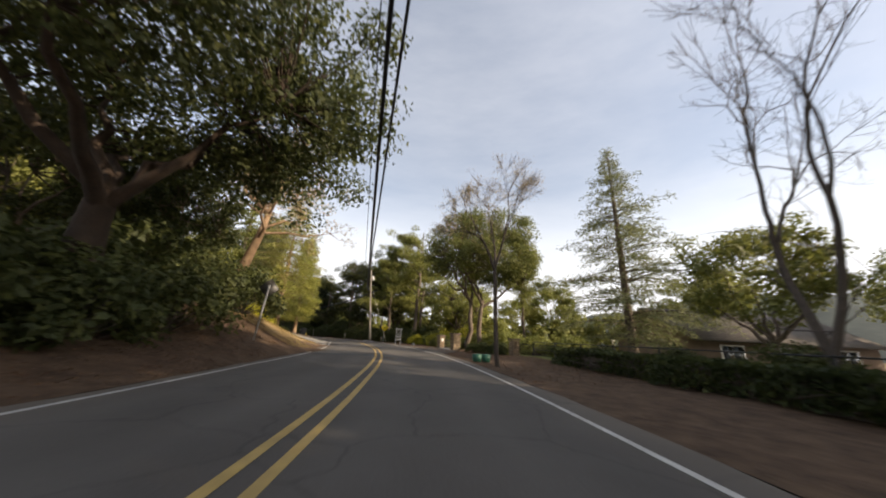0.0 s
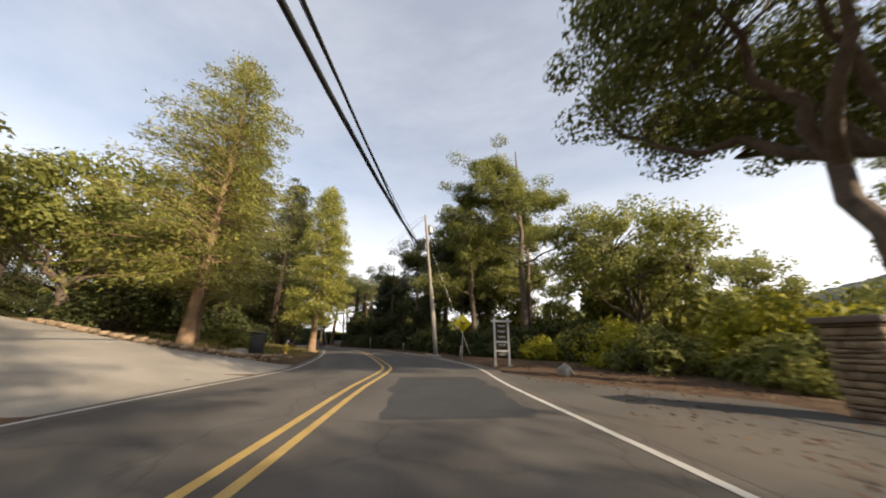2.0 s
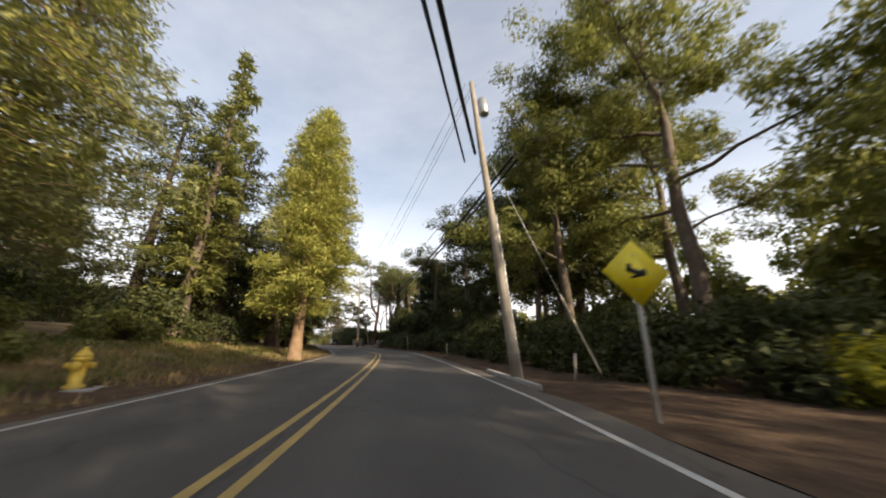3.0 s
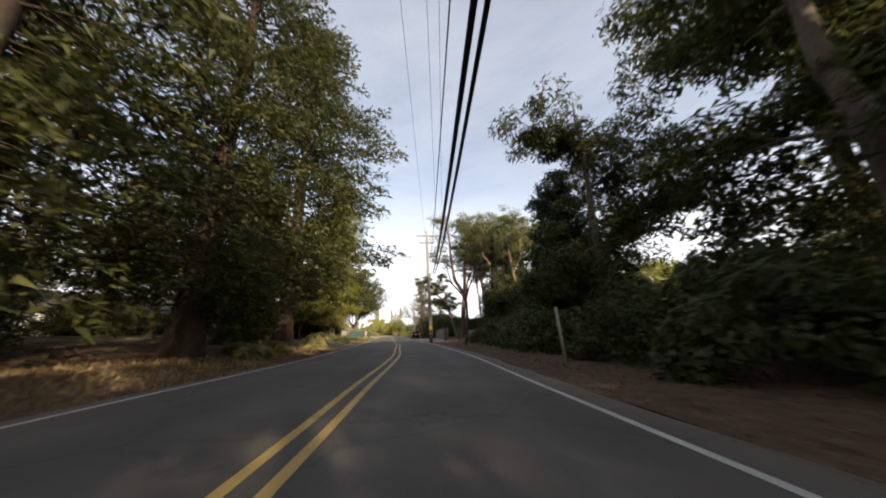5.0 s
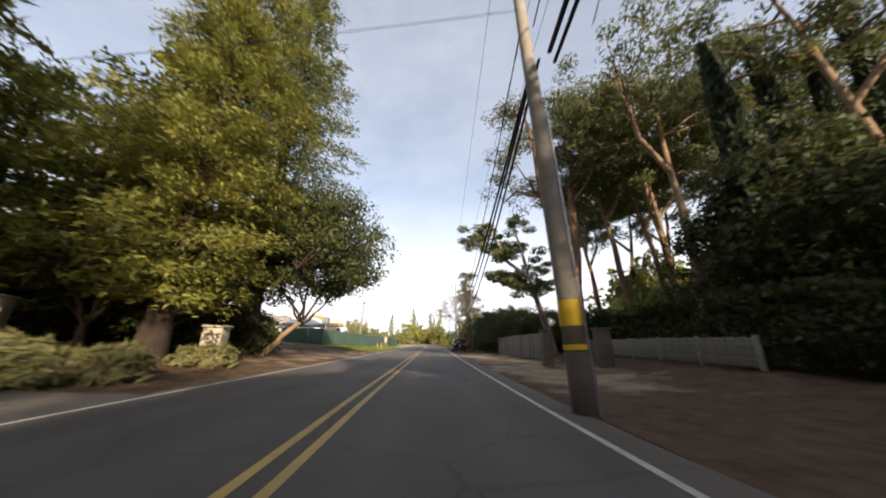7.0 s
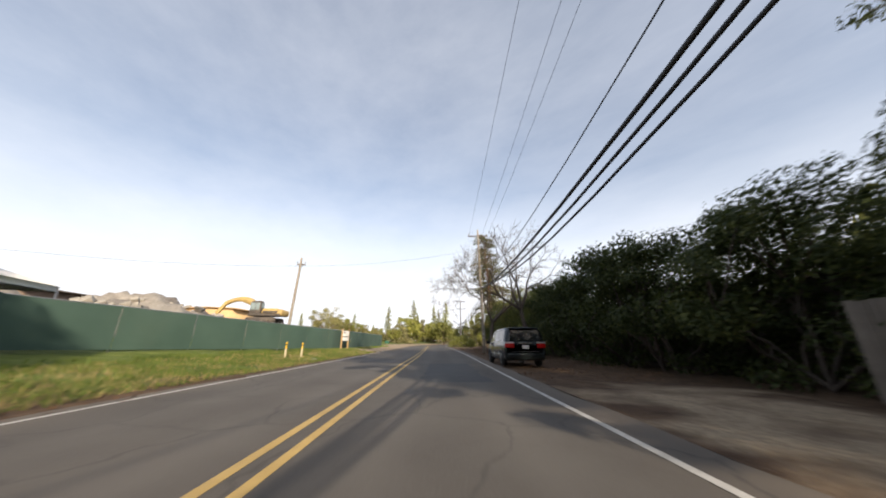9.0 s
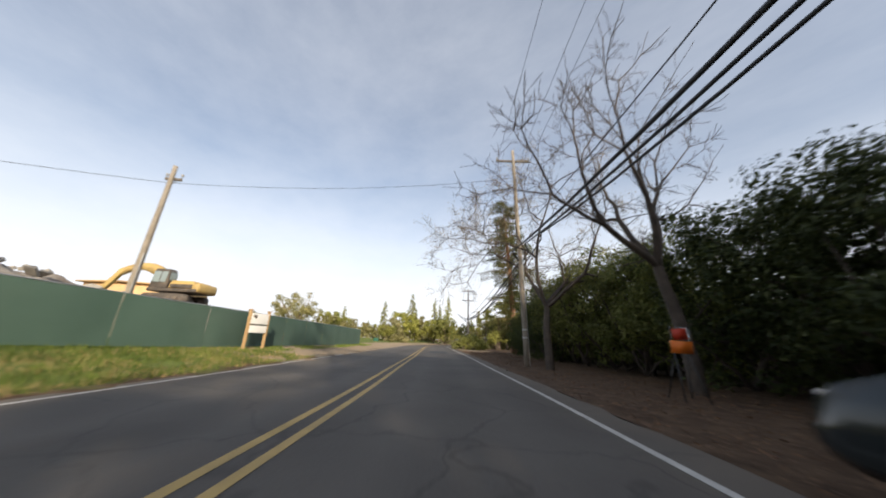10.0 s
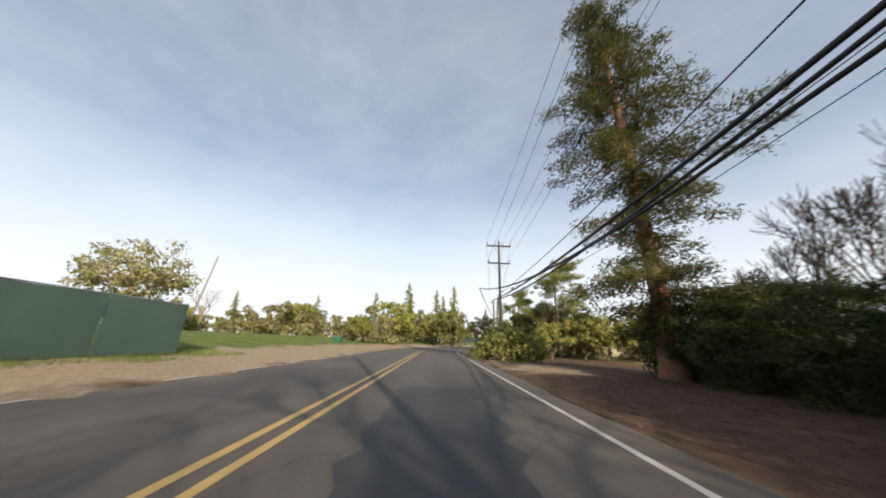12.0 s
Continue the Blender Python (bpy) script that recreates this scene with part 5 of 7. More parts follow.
def far_belt(seed, lines, count, label):
    """Mixed trees and scrub that close the view across the fields."""
    rng = np.random.default_rng(seed)
    leaf = Geo()
    cs, rs = [], []
    for s0, d0, s1, d1, low, high in lines:
        n = int(math.hypot(s1 - s0, d1 - d0) * 0.9)
        for q in range(n):
            f = (q + rng.random()) / n
            s, d = s0 + (s1 - s0) * f + rng.uniform(-5, 5), d0 + (d1 - d0) * f + rng.uniform(-3, 3)
            top = low + (high - low) * rng.random() ** 2
            x, y = place(s, d)
            z = zat(s, d)
            for k in range(max(2, int(top / 1.1))):
                h = top * (k + 0.5) / max(2, int(top / 1.1))
                cs.append((x + rng.normal(0, 0.8), y + rng.normal(0, 0.8), z + h))
                rs.append(1.5 * (1.2 - 0.5 * h / top))
    scatter_leaves(leaf, rng, np.array(cs), np.array(rs), count, 0.46)
    solo("far_scrub", leaf, LEAF_SHRUB, label, "trees", None, kind="stuff")


far_belt(5, [(216, 10, 222, 48, 2.0, 6.0), (222, 48, 210, 110, 2.0, 6.5), (250, 8, 262, 40, 3.0, 9.0), (212, -9, 206, -40, 2.5, 6.0), (262, -6, 240, -60, 3.0, 8.0)], 60, "belt of olive and tan trees and scrub across the field")


# ---- roadside things ----
YELLOW_SIGN = plain("yellow_sign_sheet", (0.92, 0.74, 0.02), 0.4)
SIGN_BLACK = plain("black_sign_ink", (0.02, 0.02, 0.02), 0.5)
SIGN_BACK = plain("dull_sign_back", (0.07, 0.066, 0.062), 0.5, 0.4)
SIGN_WHITE = plain("white_sign_board", (0.78, 0.78, 0.76), 0.5)
ORANGE = plain("orange_sign_sheet", (0.85, 0.2, 0.02), 0.5)
ORANGE_TEXT = plain("red_sign_sheet", (0.6, 0.05, 0.02), 0.5)
HYDRANT = surface("yellow_hydrant_paint", (0.62, 0.42, 0.06), (0.75, 0.53, 0.1), 6, 60, 0.5, bump=0.1, dirt_amount=0.3)
BOLLARD_PAINT = plain("yellow_bollard_paint", (0.8, 0.5, 0.02), 0.5)
BOLLARD_WOOD = surface("pale_bollard_wood", (0.5, 0.42, 0.28), (0.62, 0.53, 0.38), 5, 60, 0.8)
BARREL_GREEN = plain("green_plastic", (0.018, 0.1, 0.065), 0.5)
TEAL = plain("teal_plastic", (0.02, 0.3, 0.24), 0.5)
SCREEN = surface("green_screen_cloth", (0.05, 0.092, 0.074), (0.072, 0.122, 0.098), 0.7, 90, 0.85, bump=0.25, dirt=(0.1, 0.13, 0.1), dirt_amount=0.35)
CANVAS = surface("white_canvas", (0.65, 0.64, 0.6), (0.8, 0.79, 0.76), 1, 30, 0.8, bump=0.1, dirt_amount=0.15)
DIG_YELLOW = surface("machine_yellow", (0.36, 0.25, 0.085), (0.48, 0.345, 0.13), 2, 40, 0.6, bump=0.1, dirt=(0.24, 0.17, 0.1), dirt_amount=0.7)
DIG_DARK = surface("dirty_steel", (0.05, 0.045, 0.04), (0.12, 0.1, 0.085), 3, 40, 0.7, metal=0.3, bump=0.2, dirt=(0.25, 0.19, 0.13), dirt_amount=0.5)
SPOIL = surface("dug_earth", (0.15, 0.13, 0.11), (0.36, 0.33, 0.29), 0.8, 7, 0.95, bump=0.9, dirt=(0.1, 0.06, 0.035), dirt_amount=0.85)
TAN_WALL = surface("tan_wall_panel", (0.5, 0.33, 0.16), (0.62, 0.43, 0.23), 1, 30, 0.85)
BROWN_WALL = surface("brown_board_wall", (0.16, 0.11, 0.08), (0.25, 0.18, 0.13), 1, 30, 0.85)
CREAM_WALL = surface("cream_wall", (0.62, 0.55, 0.36), (0.72, 0.65, 0.46), 1, 30, 0.85)
WHITE_WALL = surface("white_house_wall", (0.7, 0.69, 0.66), (0.8, 0.79, 0.76), 1, 30, 0.8)
ROOF = surface("brown_shingle_roof", (0.07, 0.057, 0.047), (0.14, 0.115, 0.095), 3, 30, 0.9, bump=0.6)
RED_ROOF = surface("terracotta_roof", (0.28, 0.13, 0.07), (0.4, 0.2, 0.12), 3, 30, 0.9, bump=0.6)
ROCK = surface("grey_boulder", (0.22, 0.2, 0.17), (0.4, 0.37, 0.32), 3, 25, 0.9, bump=0.7)
CAR_PAINT = plain("black_green_car_paint", (0.018, 0.024, 0.026), 0.18, 0.3, 0.6)
CHROME = plain("chrome_trim", (0.7, 0.7, 0.7), 0.15, 1.0)
CAR_GLASS = plain("dark_tinted_glass", (0.02, 0.024, 0.03), 0.06, 0.0, 0.8)
# pale base colour stands in for sky reflected in the cab panes
CAB_GLASS = plain("sky_painted_cab_glass", (0.22, 0.27, 0.27), 0.08, 0.0, 0.8)
RIM = plain("dull_alloy", (0.16, 0.16, 0.165), 0.45, 0.6)
TAIL_RED = plain("red_lamp_lens", (0.5, 0.012, 0.012), 0.2)
TAIL_CLEAR = plain("clear_lamp_lens", (0.75, 0.7, 0.68), 0.2)
PLATE = plain("pale_plate", (0.6, 0.6, 0.62), 0.4)
WINDOW = plain("dark_window_glass", (0.04, 0.05, 0.06), 0.08, 0.0, 0.8)
# faded white paint, darkened further to hold the shade on the picket fence
FADED_SHADED_WOOD = surface("faded_shaded_white_wood", (0.17, 0.15, 0.12), (0.31, 0.28, 0.235), 4, 60, 0.8, bump=0.2, dirt_amount=0.5)
# weathered stucco, base darkened so the sunlit gate piers read as shaded
WEATHERED_SHADED = surface("weathered_shaded_stucco", (0.085, 0.068, 0.05), (0.15, 0.122, 0.09), 3, 60, 0.9, bump=0.4, dirt_amount=0.5)
PORCELAIN = plain("grey_porcelain", (0.3, 0.3, 0.3), 0.3)


def tilt(m, rx=0.0, ry=0.0):
    return m @ pose(0, 0, 0, rx, ry, 0)


def utility_pole(s, d, height, radius, label, arms=(), bands=(), lean=(0, 0), tar=0.0, can=False):
    """Wooden pole; arms: (height, half length, insulators); bands: (height, colour)."""
    ob = thing("utility_pole", tilt(spot(s, d), lean[0], lean[1]), label, "utility pole", "utility poles")
    shaft = Geo()
    z = np.linspace(max(tar, -0.4), height, 12)
    r = radius * (1 - 0.38 * z / height)
    shaft.tube(np.c_[0.006 * np.sin(z * 1.3), 0.006 * np.cos(z * 1.7), z], r, 14, True)
    part("shaft", shaft, POLE_WOOD, ob, "", True)
    if tar:
        part("tarred_base", Geo().tube([(0, 0, -0.4), (0, 0, tar)], [radius * 1.04, radius * 1.03], 14, True), DARK_WOOD, ob, "dark tarred pole base", True)
    for h, mat in bands:
        q = radius * (1 - 0.38 * h / height) + 0.006
        part("reflective_band", Geo().tube([(0, 0, h), (0, 0, h + 0.09)], [q, q], 14), mat, ob, "reflective band", True)
    for h, half, count in arms:
        arm = part("crossarm", Geo().box((half * 2, 0.1, 0.12), (0, radius * 0.8, h), bevel=0.012), GREY_WOOD, ob)
        for n in range(count):
            x = -half * 0.94 + n * half * 1.88 / max(1, count - 1)
            ins = Geo().tube([(x, radius * 0.8, h + 0.12), (x, radius * 0.8, h + 0.2), (x, radius * 0.8, h + 0.24), (x, radius * 0.8, h + 0.32), (x, radius * 0.8, h + 0.36)], [0.02, 0.02, 0.055, 0.06, 0.025], 8, True)
            part("insulator", ins, PORCELAIN, arm, "", True)
        for sg in (-1, 1):
            part("brace", Geo().tube([(sg * half * 0.55, radius * 0.85, h + 0.02), (0, radius * 0.8, h - half * 0.5)], [0.018, 0.018], 5), GALVANISED, ob)
    if can:
        g = Geo().tube([(0.34, 0, height - 1.75), (0.34, 0, height - 1.7), (0.34, 0, height - 1.0), (0.34, 0, height - 0.95)], [0.16, 0.2, 0.2, 0.12], 12, True)
        part("transformer", g, GALVANISED, ob, "grey drum transformer", True)
    # riser pipe and steps
    part("conduit", Geo().tube([(radius * 0.9, -radius * 0.6, 0), (radius * 0.85, -radius * 0.5, height * 0.45)], [0.025, 0.025], 6), GALVANISED, ob, "grey conduit pipe")
    return ob


def hung(points, sag, k=14):
    """Points of a cable that sags between its supports."""
    out = []
    for a, b in zip(points[:-1], points[1:]):
        a, b = np.array(a), np.array(b)
        for t in np.linspace(0, 1, k, endpoint=False):
            p = a + (b - a) * t
            p[2] -= sag * 4 * t * (1 - t)
            out.append(p)
    out.append(np.array(points[-1]))
    return np.array(out)


def cable(points, radius, sag, label="thick black overhead cable bundle", group="overhead cables"):
    solo("overhead_cable", Geo().tube(hung(points, sag), radius, 6), CABLE, label, "cable", None, group, smooth_shade=True)


def up(s, d, z):
    x, y = place(s, d)
    return (float(x), float(y), z)


YB, WB = BOLLARD_PAINT, WHITE_PAINT
utility_pole(48.6, -3.1, 11.4, 0.15, "slim weathered wooden utility pole leaning over the verge", (), (), (-4.4, -3.9), 0, True)
utility_pole(104.0, -2.55, 13.6, 0.2, "stout wooden utility pole with yellow bands and crossarms", ((12.9, 1.25, 4), (12.0, 0.95, 3)), ((1.02, YB), (1.42, YB), (1.51, YB), (1.6, YB), (1.69, YB), (1.78, YB)), (-2.0, -2.0), 1.0)
utility_pole(158.4, -4.5, 13.2, 0.145, "pale wooden utility pole with white bands beside the hedge", ((12.4, 1.1, 3),), ((1.35, WB), (1.75, WB)), (-2.0, -0.8))
utility_pole(193.2, -5.2, 10.0, 0.14, "wooden utility pole with two crossarms at the bend", ((9.5, 1.1, 4), (7.9, 1.0, 3)), (), (0, 0))
utility_pole(240.0, -4.6, 11.0, 0.15, "distant wooden utility pole", ((10.4, 1.1, 3),), (), (0, 0))
utility_pole(155.3, 13.6, 8.0, 0.15, "leaning wooden service pole behind the green fence", ((7.3, 0.4, 2),), (), (2, 3), 0, False)
utility_pole(199.0, 25.5, 8.0, 0.11, "thin leaning bare pole in the field", (), (), (0, 9))

# each cable: its points pole by pole, with the sag of each span
def run(points, sags, radius, label="thick black overhead cable", group="overhead cables"):
    pts = [np.array(points[0], float)]
    for a, b, sag in zip(points[:-1], points[1:], sags):
        pts.extend(hung([a, b], sag)[1:])
    solo("overhead_cable", Geo().tube(pts, radius, 7), CABLE, label, "cable", None, group, smooth_shade=True)


run([up(-45, -2.0, 11.0), up(-3.5, -0.4, 10.0), up(50.2, -2.6, 8.4)], (0.6, 3.6), 0.062)
run([up(-45, -4.0, 11.0), up(-9.8, -2.3, 10.0), up(50.4, -2.2, 8.1)], (0.6, 2.5), 0.04)
run([up(-45, -3.0, 11.4), up(-9.0, -1.4, 10.3), up(50.4, -2.0, 9.2)], (0.6, 2.7), 0.016, "thin black overhead wire")
run([up(50.2, -4.2, 8.4), up(104.2, -2.8, 8.1)], (2.4,), 0.062)
run([up(50.3, -4.4, 8.3), up(104.4, -3.0, 8.0)], (2.4,), 0.05)
run([up(50.4, -3.9, 9.2), up(104.3, -2.5, 9.1)], (1.9,), 0.018, "thin black overhead wire")
run([up(104.4, -2.4, 7.85), up(158.2, -3.9, 6.0), up(158.6, -4.4, 5.5), up(193.3, -4.6, 4.6), up(240, -4.6, 6.4)], (2.3, 0.0, 0.8, 0.8), 0.045)
run([up(104.5, -2.5, 8.0), up(158.4, -4.7, 6.55), up(158.8, -5.0, 6.2), up(193.3, -5.05, 4.7), up(240, -5.0, 6.4)], (2.5, 0.0, 1.1, 0.8), 0.04)
run([up(104.5, -2.65, 8.2), up(157.9, -5.5, 7.05), up(158.3, -5.6, 6.8), up(192.8, -3.4, 5.5), up(240, -5.3, 6.5)], (2.7, 0.0, 2.2, 0.8), 0.04)
run([up(104.5, -2.2, 9.1), up(158.3, -5.0, 7.8), up(158.7, -5.3, 7.5), up(193.2, -5.05, 5.1), up(240, -4.6, 6.8)], (2.15, 0.0, 0.7, 0.7), 0.018, "thin black overhead wire")
for z in (5.9, 5.5):
    run([up(158.6, -5.0, z), up(193.2, -5.1, z - 0.6)], (1.2,), 0.008, "thin overhead telephone wire", "telephone wires")
for o in (-1.1, -0.4, 1.1):
    cable([up(49.5, -2.3 + o * 0.2, 11.2), up(104.0, -2.9 + o, 13.6), up(158.0, -4.5 + o, 12.9), up(193.2, -5.2 + o, 10.0), up(240, -4.6 + o, 10.8)], 0.009, 0.7, "thin overhead power wire", "power wires")
for o in (-0.9, 0.9):
    cable([up(158.0, -4.5 + o, 12.5), up(193.2, -5.2 + o, 8.4), up(240, -4.6 + o, 9.0)], 0.009, 0.6, "thin overhead power wire", "power wires")
cable([up(104.0, -2.0, 10.3), up(104.5, 24.0, 9.0)], 0.01, 0.5, "thin service wire across the road", "service wires")
cable([up(104.0, -2.0, 9.2), up(106.5, 24.0, 8.2)], 0.01, 0.5, "thin service wire across the road", "service wires")
cable([up(155.3, 13.6, 7.9), up(140.0, 45.0, 8.5)], 0.012, 1.2, "thin service wire behind the fence", "service wires")
cable([up(158.0, -4.2, 10.6), up(155.3, 13.6, 7.9)], 0.01, 0.5, "thin service wire across the road", "service wires")


def guy_wire():
    ob = thing("guy_wire", Matrix(), "steel guy wire with a pale plastic guard", "guy wire")
    a, b = np.array(up(50.4, -3.3, 8.2)), np.array(up(49.0, -6.0, -0.05))
    part("wire", Geo().tube([a, b], [0.012, 0.012], 5), GALVANISED, ob)
    part("guard", Geo().tube([b + (a - b) * 0.02, b + (a - b) * 0.3], [0.035, 0.035], 8), BOLLARD_WOOD, ob, "pale plastic guard")


guy_wire()


def warning_sign():
    ob = thing("warning_sign", tilt(spot(44.4, -3.5, 0, -6), 0, 2), "yellow diamond warning sign with a dark symbol on a post", "road sign")
    part("post", Geo().box((0.06, 0.05, 1.75), (0, 0, -0.1), bevel=0.006), GALVANISED, ob, "grey metal post")
    panel = Geo()
    bm = bmesh.new()
    bmesh.ops.create_cube(bm, size=1.0, matrix=Matrix.Diagonal((0.76, 0.006, 0.76, 1)))
    panel.bm(bm, pose(0, -0.035, 2.12, 0, 45, 0))
    p = part("panel", panel, YELLOW_SIGN, ob, "yellow diamond panel")
    sym = Geo()
    for x, z, w, h, a in ((-0.06, 2.14, 0.2, 0.09, 20), (0.1, 2.12, 0.16, 0.08, -25), (-0.12, 2.2, 0.08, 0.12, 10), (0.04, 2.06, 0.26, 0.035, -12)):
        sym.box((w, 0.004, h), (x, -0.041, z - h / 2), (0, a, 0), 0.0)
    part("symbol", sym, SIGN_BLACK, p, "dark curved symbol")
    for z in (1.85, 2.4):
        part("bolt", Geo().tube([(0, -0.038, z), (0, -0.046, z)], [0.014, 0.014], 8, True), GALVANISED, p)


warning_sign()


def sign_back():
    ob = thing("road_sign", tilt(spot(15.1, 7.0, 0, 178), 0, -4), "dark back of a diamond road sign on a leaning post", "road sign")
    part("post", Geo().box((0.07, 0.05, 2.7), (0, 0, -0.2), bevel=0.006), GALVANISED, ob, "grey metal post")
    bm = bmesh.new()
    bmesh.ops.create_cube(bm, size=1.0, matrix=Matrix.Diagonal((0.66, 0.006, 0.66, 1)))
    bmesh.ops.bevel(bm, geom=[e for e in bm.edges if abs(e.verts[0].co.y - e.verts[1].co.y) > 0.003], offset=0.04, segments=3, affect="EDGES")
    g = Geo()
    g.bm(bm, pose(0, -0.035, 2.35, 0, 45, 0))
    p = part("panel", g, SIGN_BACK, ob, "dull dark diamond panel")
    for z in (2.1, 2.6):
        part("bolt", Geo().tube([(0, 0.03, z), (0, 0.045, z)], [0.014, 0.014], 8, True), GALVANISED, p)


sign_back()


def name_frame():
    """White ladder-like frame that carries name boards."""
    ob = thing("sign_frame", tilt(spot(39.6, -3.55, 0, -18), 0, 1), "white painted timber frame with small hanging name boards", "sign frame")
    for x in (-0.3, 0.3):
        part("post", Geo().box((0.09, 0.09, 2.15), (x, 0, -0.1), bevel=0.012), WHITE_WOOD, ob)
        part("foot", Geo().box((0.2, 0.2, 0.06), (x, 0, 0.02), bevel=0.01), CONCRETE, ob)
    part("top_rail", Geo().box((0.9, 0.06, 0.09), (0, -0.06, 1.86), bevel=0.01), WHITE_WOOD, ob)
    for z in (0.98, 0.6):
        part("rail", Geo().box((0.54, 0.06, 0.08), (0, -0.04, z), bevel=0.01), WHITE_WOOD, ob)
    for z in (1.62, 1.38, 1.14, 0.8, 0.42):
        b = part("name_board", Geo().box((0.48, 0.025, 0.15), (0, -0.03, z), bevel=0.004), DARK_WOOD, ob, "dark name board")
        g = Geo()
        g.box((0.36, 0.004, 0.025), (0, -0.046, z + 0.09)).box((0.26, 0.004, 0.02), (0.02, -0.046, z + 0.04))
        part("lettering", g, SIGN_WHITE, b, "faint pale lettering bars")


name_frame()


def boulder(s, d, size, seed, label):
    bm = bmesh.new()
    bmesh.ops.create_icosphere(bm, subdivisions=3, radius=1.0)
    for v in bm.verts:
        k = 1 + 0.35 * noise.noise(v.co * 1.3 + Vector((seed, 0, 0))) + 0.1 * noise.noise(v.co * 4)
        v.co = Vector((v.co.x * size[0], v.co.y * size[1], v.co.z * size[2])) * k
    solo("boulder", Geo().bm(bm), ROCK, label, "rock", spot(s, d, size[2] * 0.35, seed * 37), "boulders", smooth_shade=True)


boulder(36.9, -4.6, (0.28, 0.22, 0.24), 1, "pale rounded boulder on the verge")
boulder(44.2, 8.0, (0.5, 0.4, 0.25), 2, "flat grey boulder edging the driveway bed")
boulder(42.6, 7.4, (0.4, 0.35, 0.2), 3, "flat grey boulder edging the driveway bed")
boulder(101.6, 8.6, (0.3, 0.25, 0.16), 4, "small grey boulder beside the entrance")


def stone_block(seed):
    bm = bmesh.new()
    bmesh.ops.create_cube(bm, size=1.0)
    rng = random.Random(seed)
    for v in bm.verts:
        v.co *= 1 - rng.uniform(0, 0.09)
    bmesh.ops.bevel(bm, geom=list(bm.edges), offset=0.06, segments=1, affect="EDGES")
    return Geo().bm(bm).mesh("stone", STONE)


STONES = [stone_block(n) for n in range(5)]


def stone_pillar(s, d, width, height, turn, label, cap=True):
    ob = thing("stone_pillar", spot(s, d, 0, turn), label, "pillar", "stone pillars")
    part("core", Geo().box((width - 0.1, width - 0.1, height), (0, 0, -0.1)), CAPSTONE, ob)
    rng = random.Random(int(s * 10))
    z = 0.0
    while z < height - 0.03:
        h = min(rng.uniform(0.055, 0.125), height - z)
        for side in range(4):
            x = -width / 2
            while x < width / 2 - 0.02:
                w = min(rng.uniform(0.12, 0.34), width / 2 - x)
                if width / 2 - x - w < 0.08:
                    w = width / 2 - x
                me = STONES[rng.randrange(5)]
                st = new("stone", me)
                st.parent = ob
                depth = 0.12
                st.matrix_basis = pose(0, 0, 0, 0, 0, side * 90) @ pose(x + w / 2, -width / 2 + depth / 2 - rng.uniform(0, 0.025), z + h / 2) @ Matrix.Diagonal((w - 0.012, depth, h - 0.012, 1))
                x += w
        z += h
    if cap:
        part("capstone", Geo().box((width + 0.14, width + 0.14, 0.09), (0, 0, height), bevel=0.015), CAPSTONE, ob, "flat dark capstone")
    return ob


pa = stone_pillar(30.4, -5.9, 0.55, 1.25, 12, "brown fieldstone gate pillar with a flat cap and a pale plaque")
part("plaque", Geo().box((0.22, 0.02, 0.26), (0.0, -0.31, 0.75), bevel=0.006), SIGN_WHITE, pa, "pale oval plaque")
stone_pillar(26.6, -5.8, 0.7, 1.45, 8, "large brown fieldstone gate pillar")
stone_pillar(22.8, -9.4, 0.62, 1.25, 5, "brown fieldstone pillar beside an iron fence")


def iron_fence(s0, d0, s1, d1, height, label):
    a, b = np.array(up(s0, d0, 0)), np.array(up(s1, d1, 0))
    ln = float(np.linalg.norm((b - a)[:2]))
    ang = math.degrees(math.atan2(b[1] - a[1], b[0] - a[0]))
    ob = thing("iron_fence", pose(a[0], a[1], zat(s0, d0), 0, 0, ang), label, "fence", "iron fences")
    for z in (0.15, height - 0.12):
        part("rail", Geo().box((ln, 0.03, 0.03), (ln / 2, 0, z)), BLACK_PLASTIC, ob)
    me = Geo().tube([(0, 0, 0.05), (0, 0, height - 0.05), (0, 0, height)], [0.009, 0.009, 0.002], 5).mesh("picket", BLACK_PLASTIC)
    for n in range(int(ln / 0.13)):
        p = new("picket", me)
        p.parent = ob
        p.location = (0.06 + n * 0.13, 0, 0)


iron_fence(22.3, -9.6, 15.5, -11.6, 1.05, "black iron picket fence along the garden")
iron_fence(29.9, -6.2, 27.2, -6.4, 0.95, "black iron gate between stone pillars")
iron_fence(108.0, 15.0, 98.0, 24.0, 1.2, "dark iron picket fence behind the entrance")


def rail_fence(s0, s1, d, label):
    ob = thing("rail_fence", Matrix(), label, "fence", "rail fences")
    n = int((s1 - s0) / 2.4) + 1
    ss = np.linspace(s0, s1, n)
    tops = []
    for s in ss:
        x, y = place(s, d)
        z = zat(s, d)
        part("post", Geo().box((0.06, 0.06, 1.3), (x, y, z - 0.1), (0, 0, turn_at(s)), 0.008), BLACK_PLASTIC, ob)
        tops.append((x, y, z))
    for h in (0.6, 1.15):
        for a, b in zip(tops[:-1], tops[1:]):
            part("rail", Geo().tube([(a[0], a[1], a[2] + h), (b[0], b[1], b[2] + h)], [0.025, 0.025], 6, True), BLACK_PLASTIC, ob)


rail_fence(2.0, 22.0, -10.6, "thin dark metal rail fence behind a low hedge")


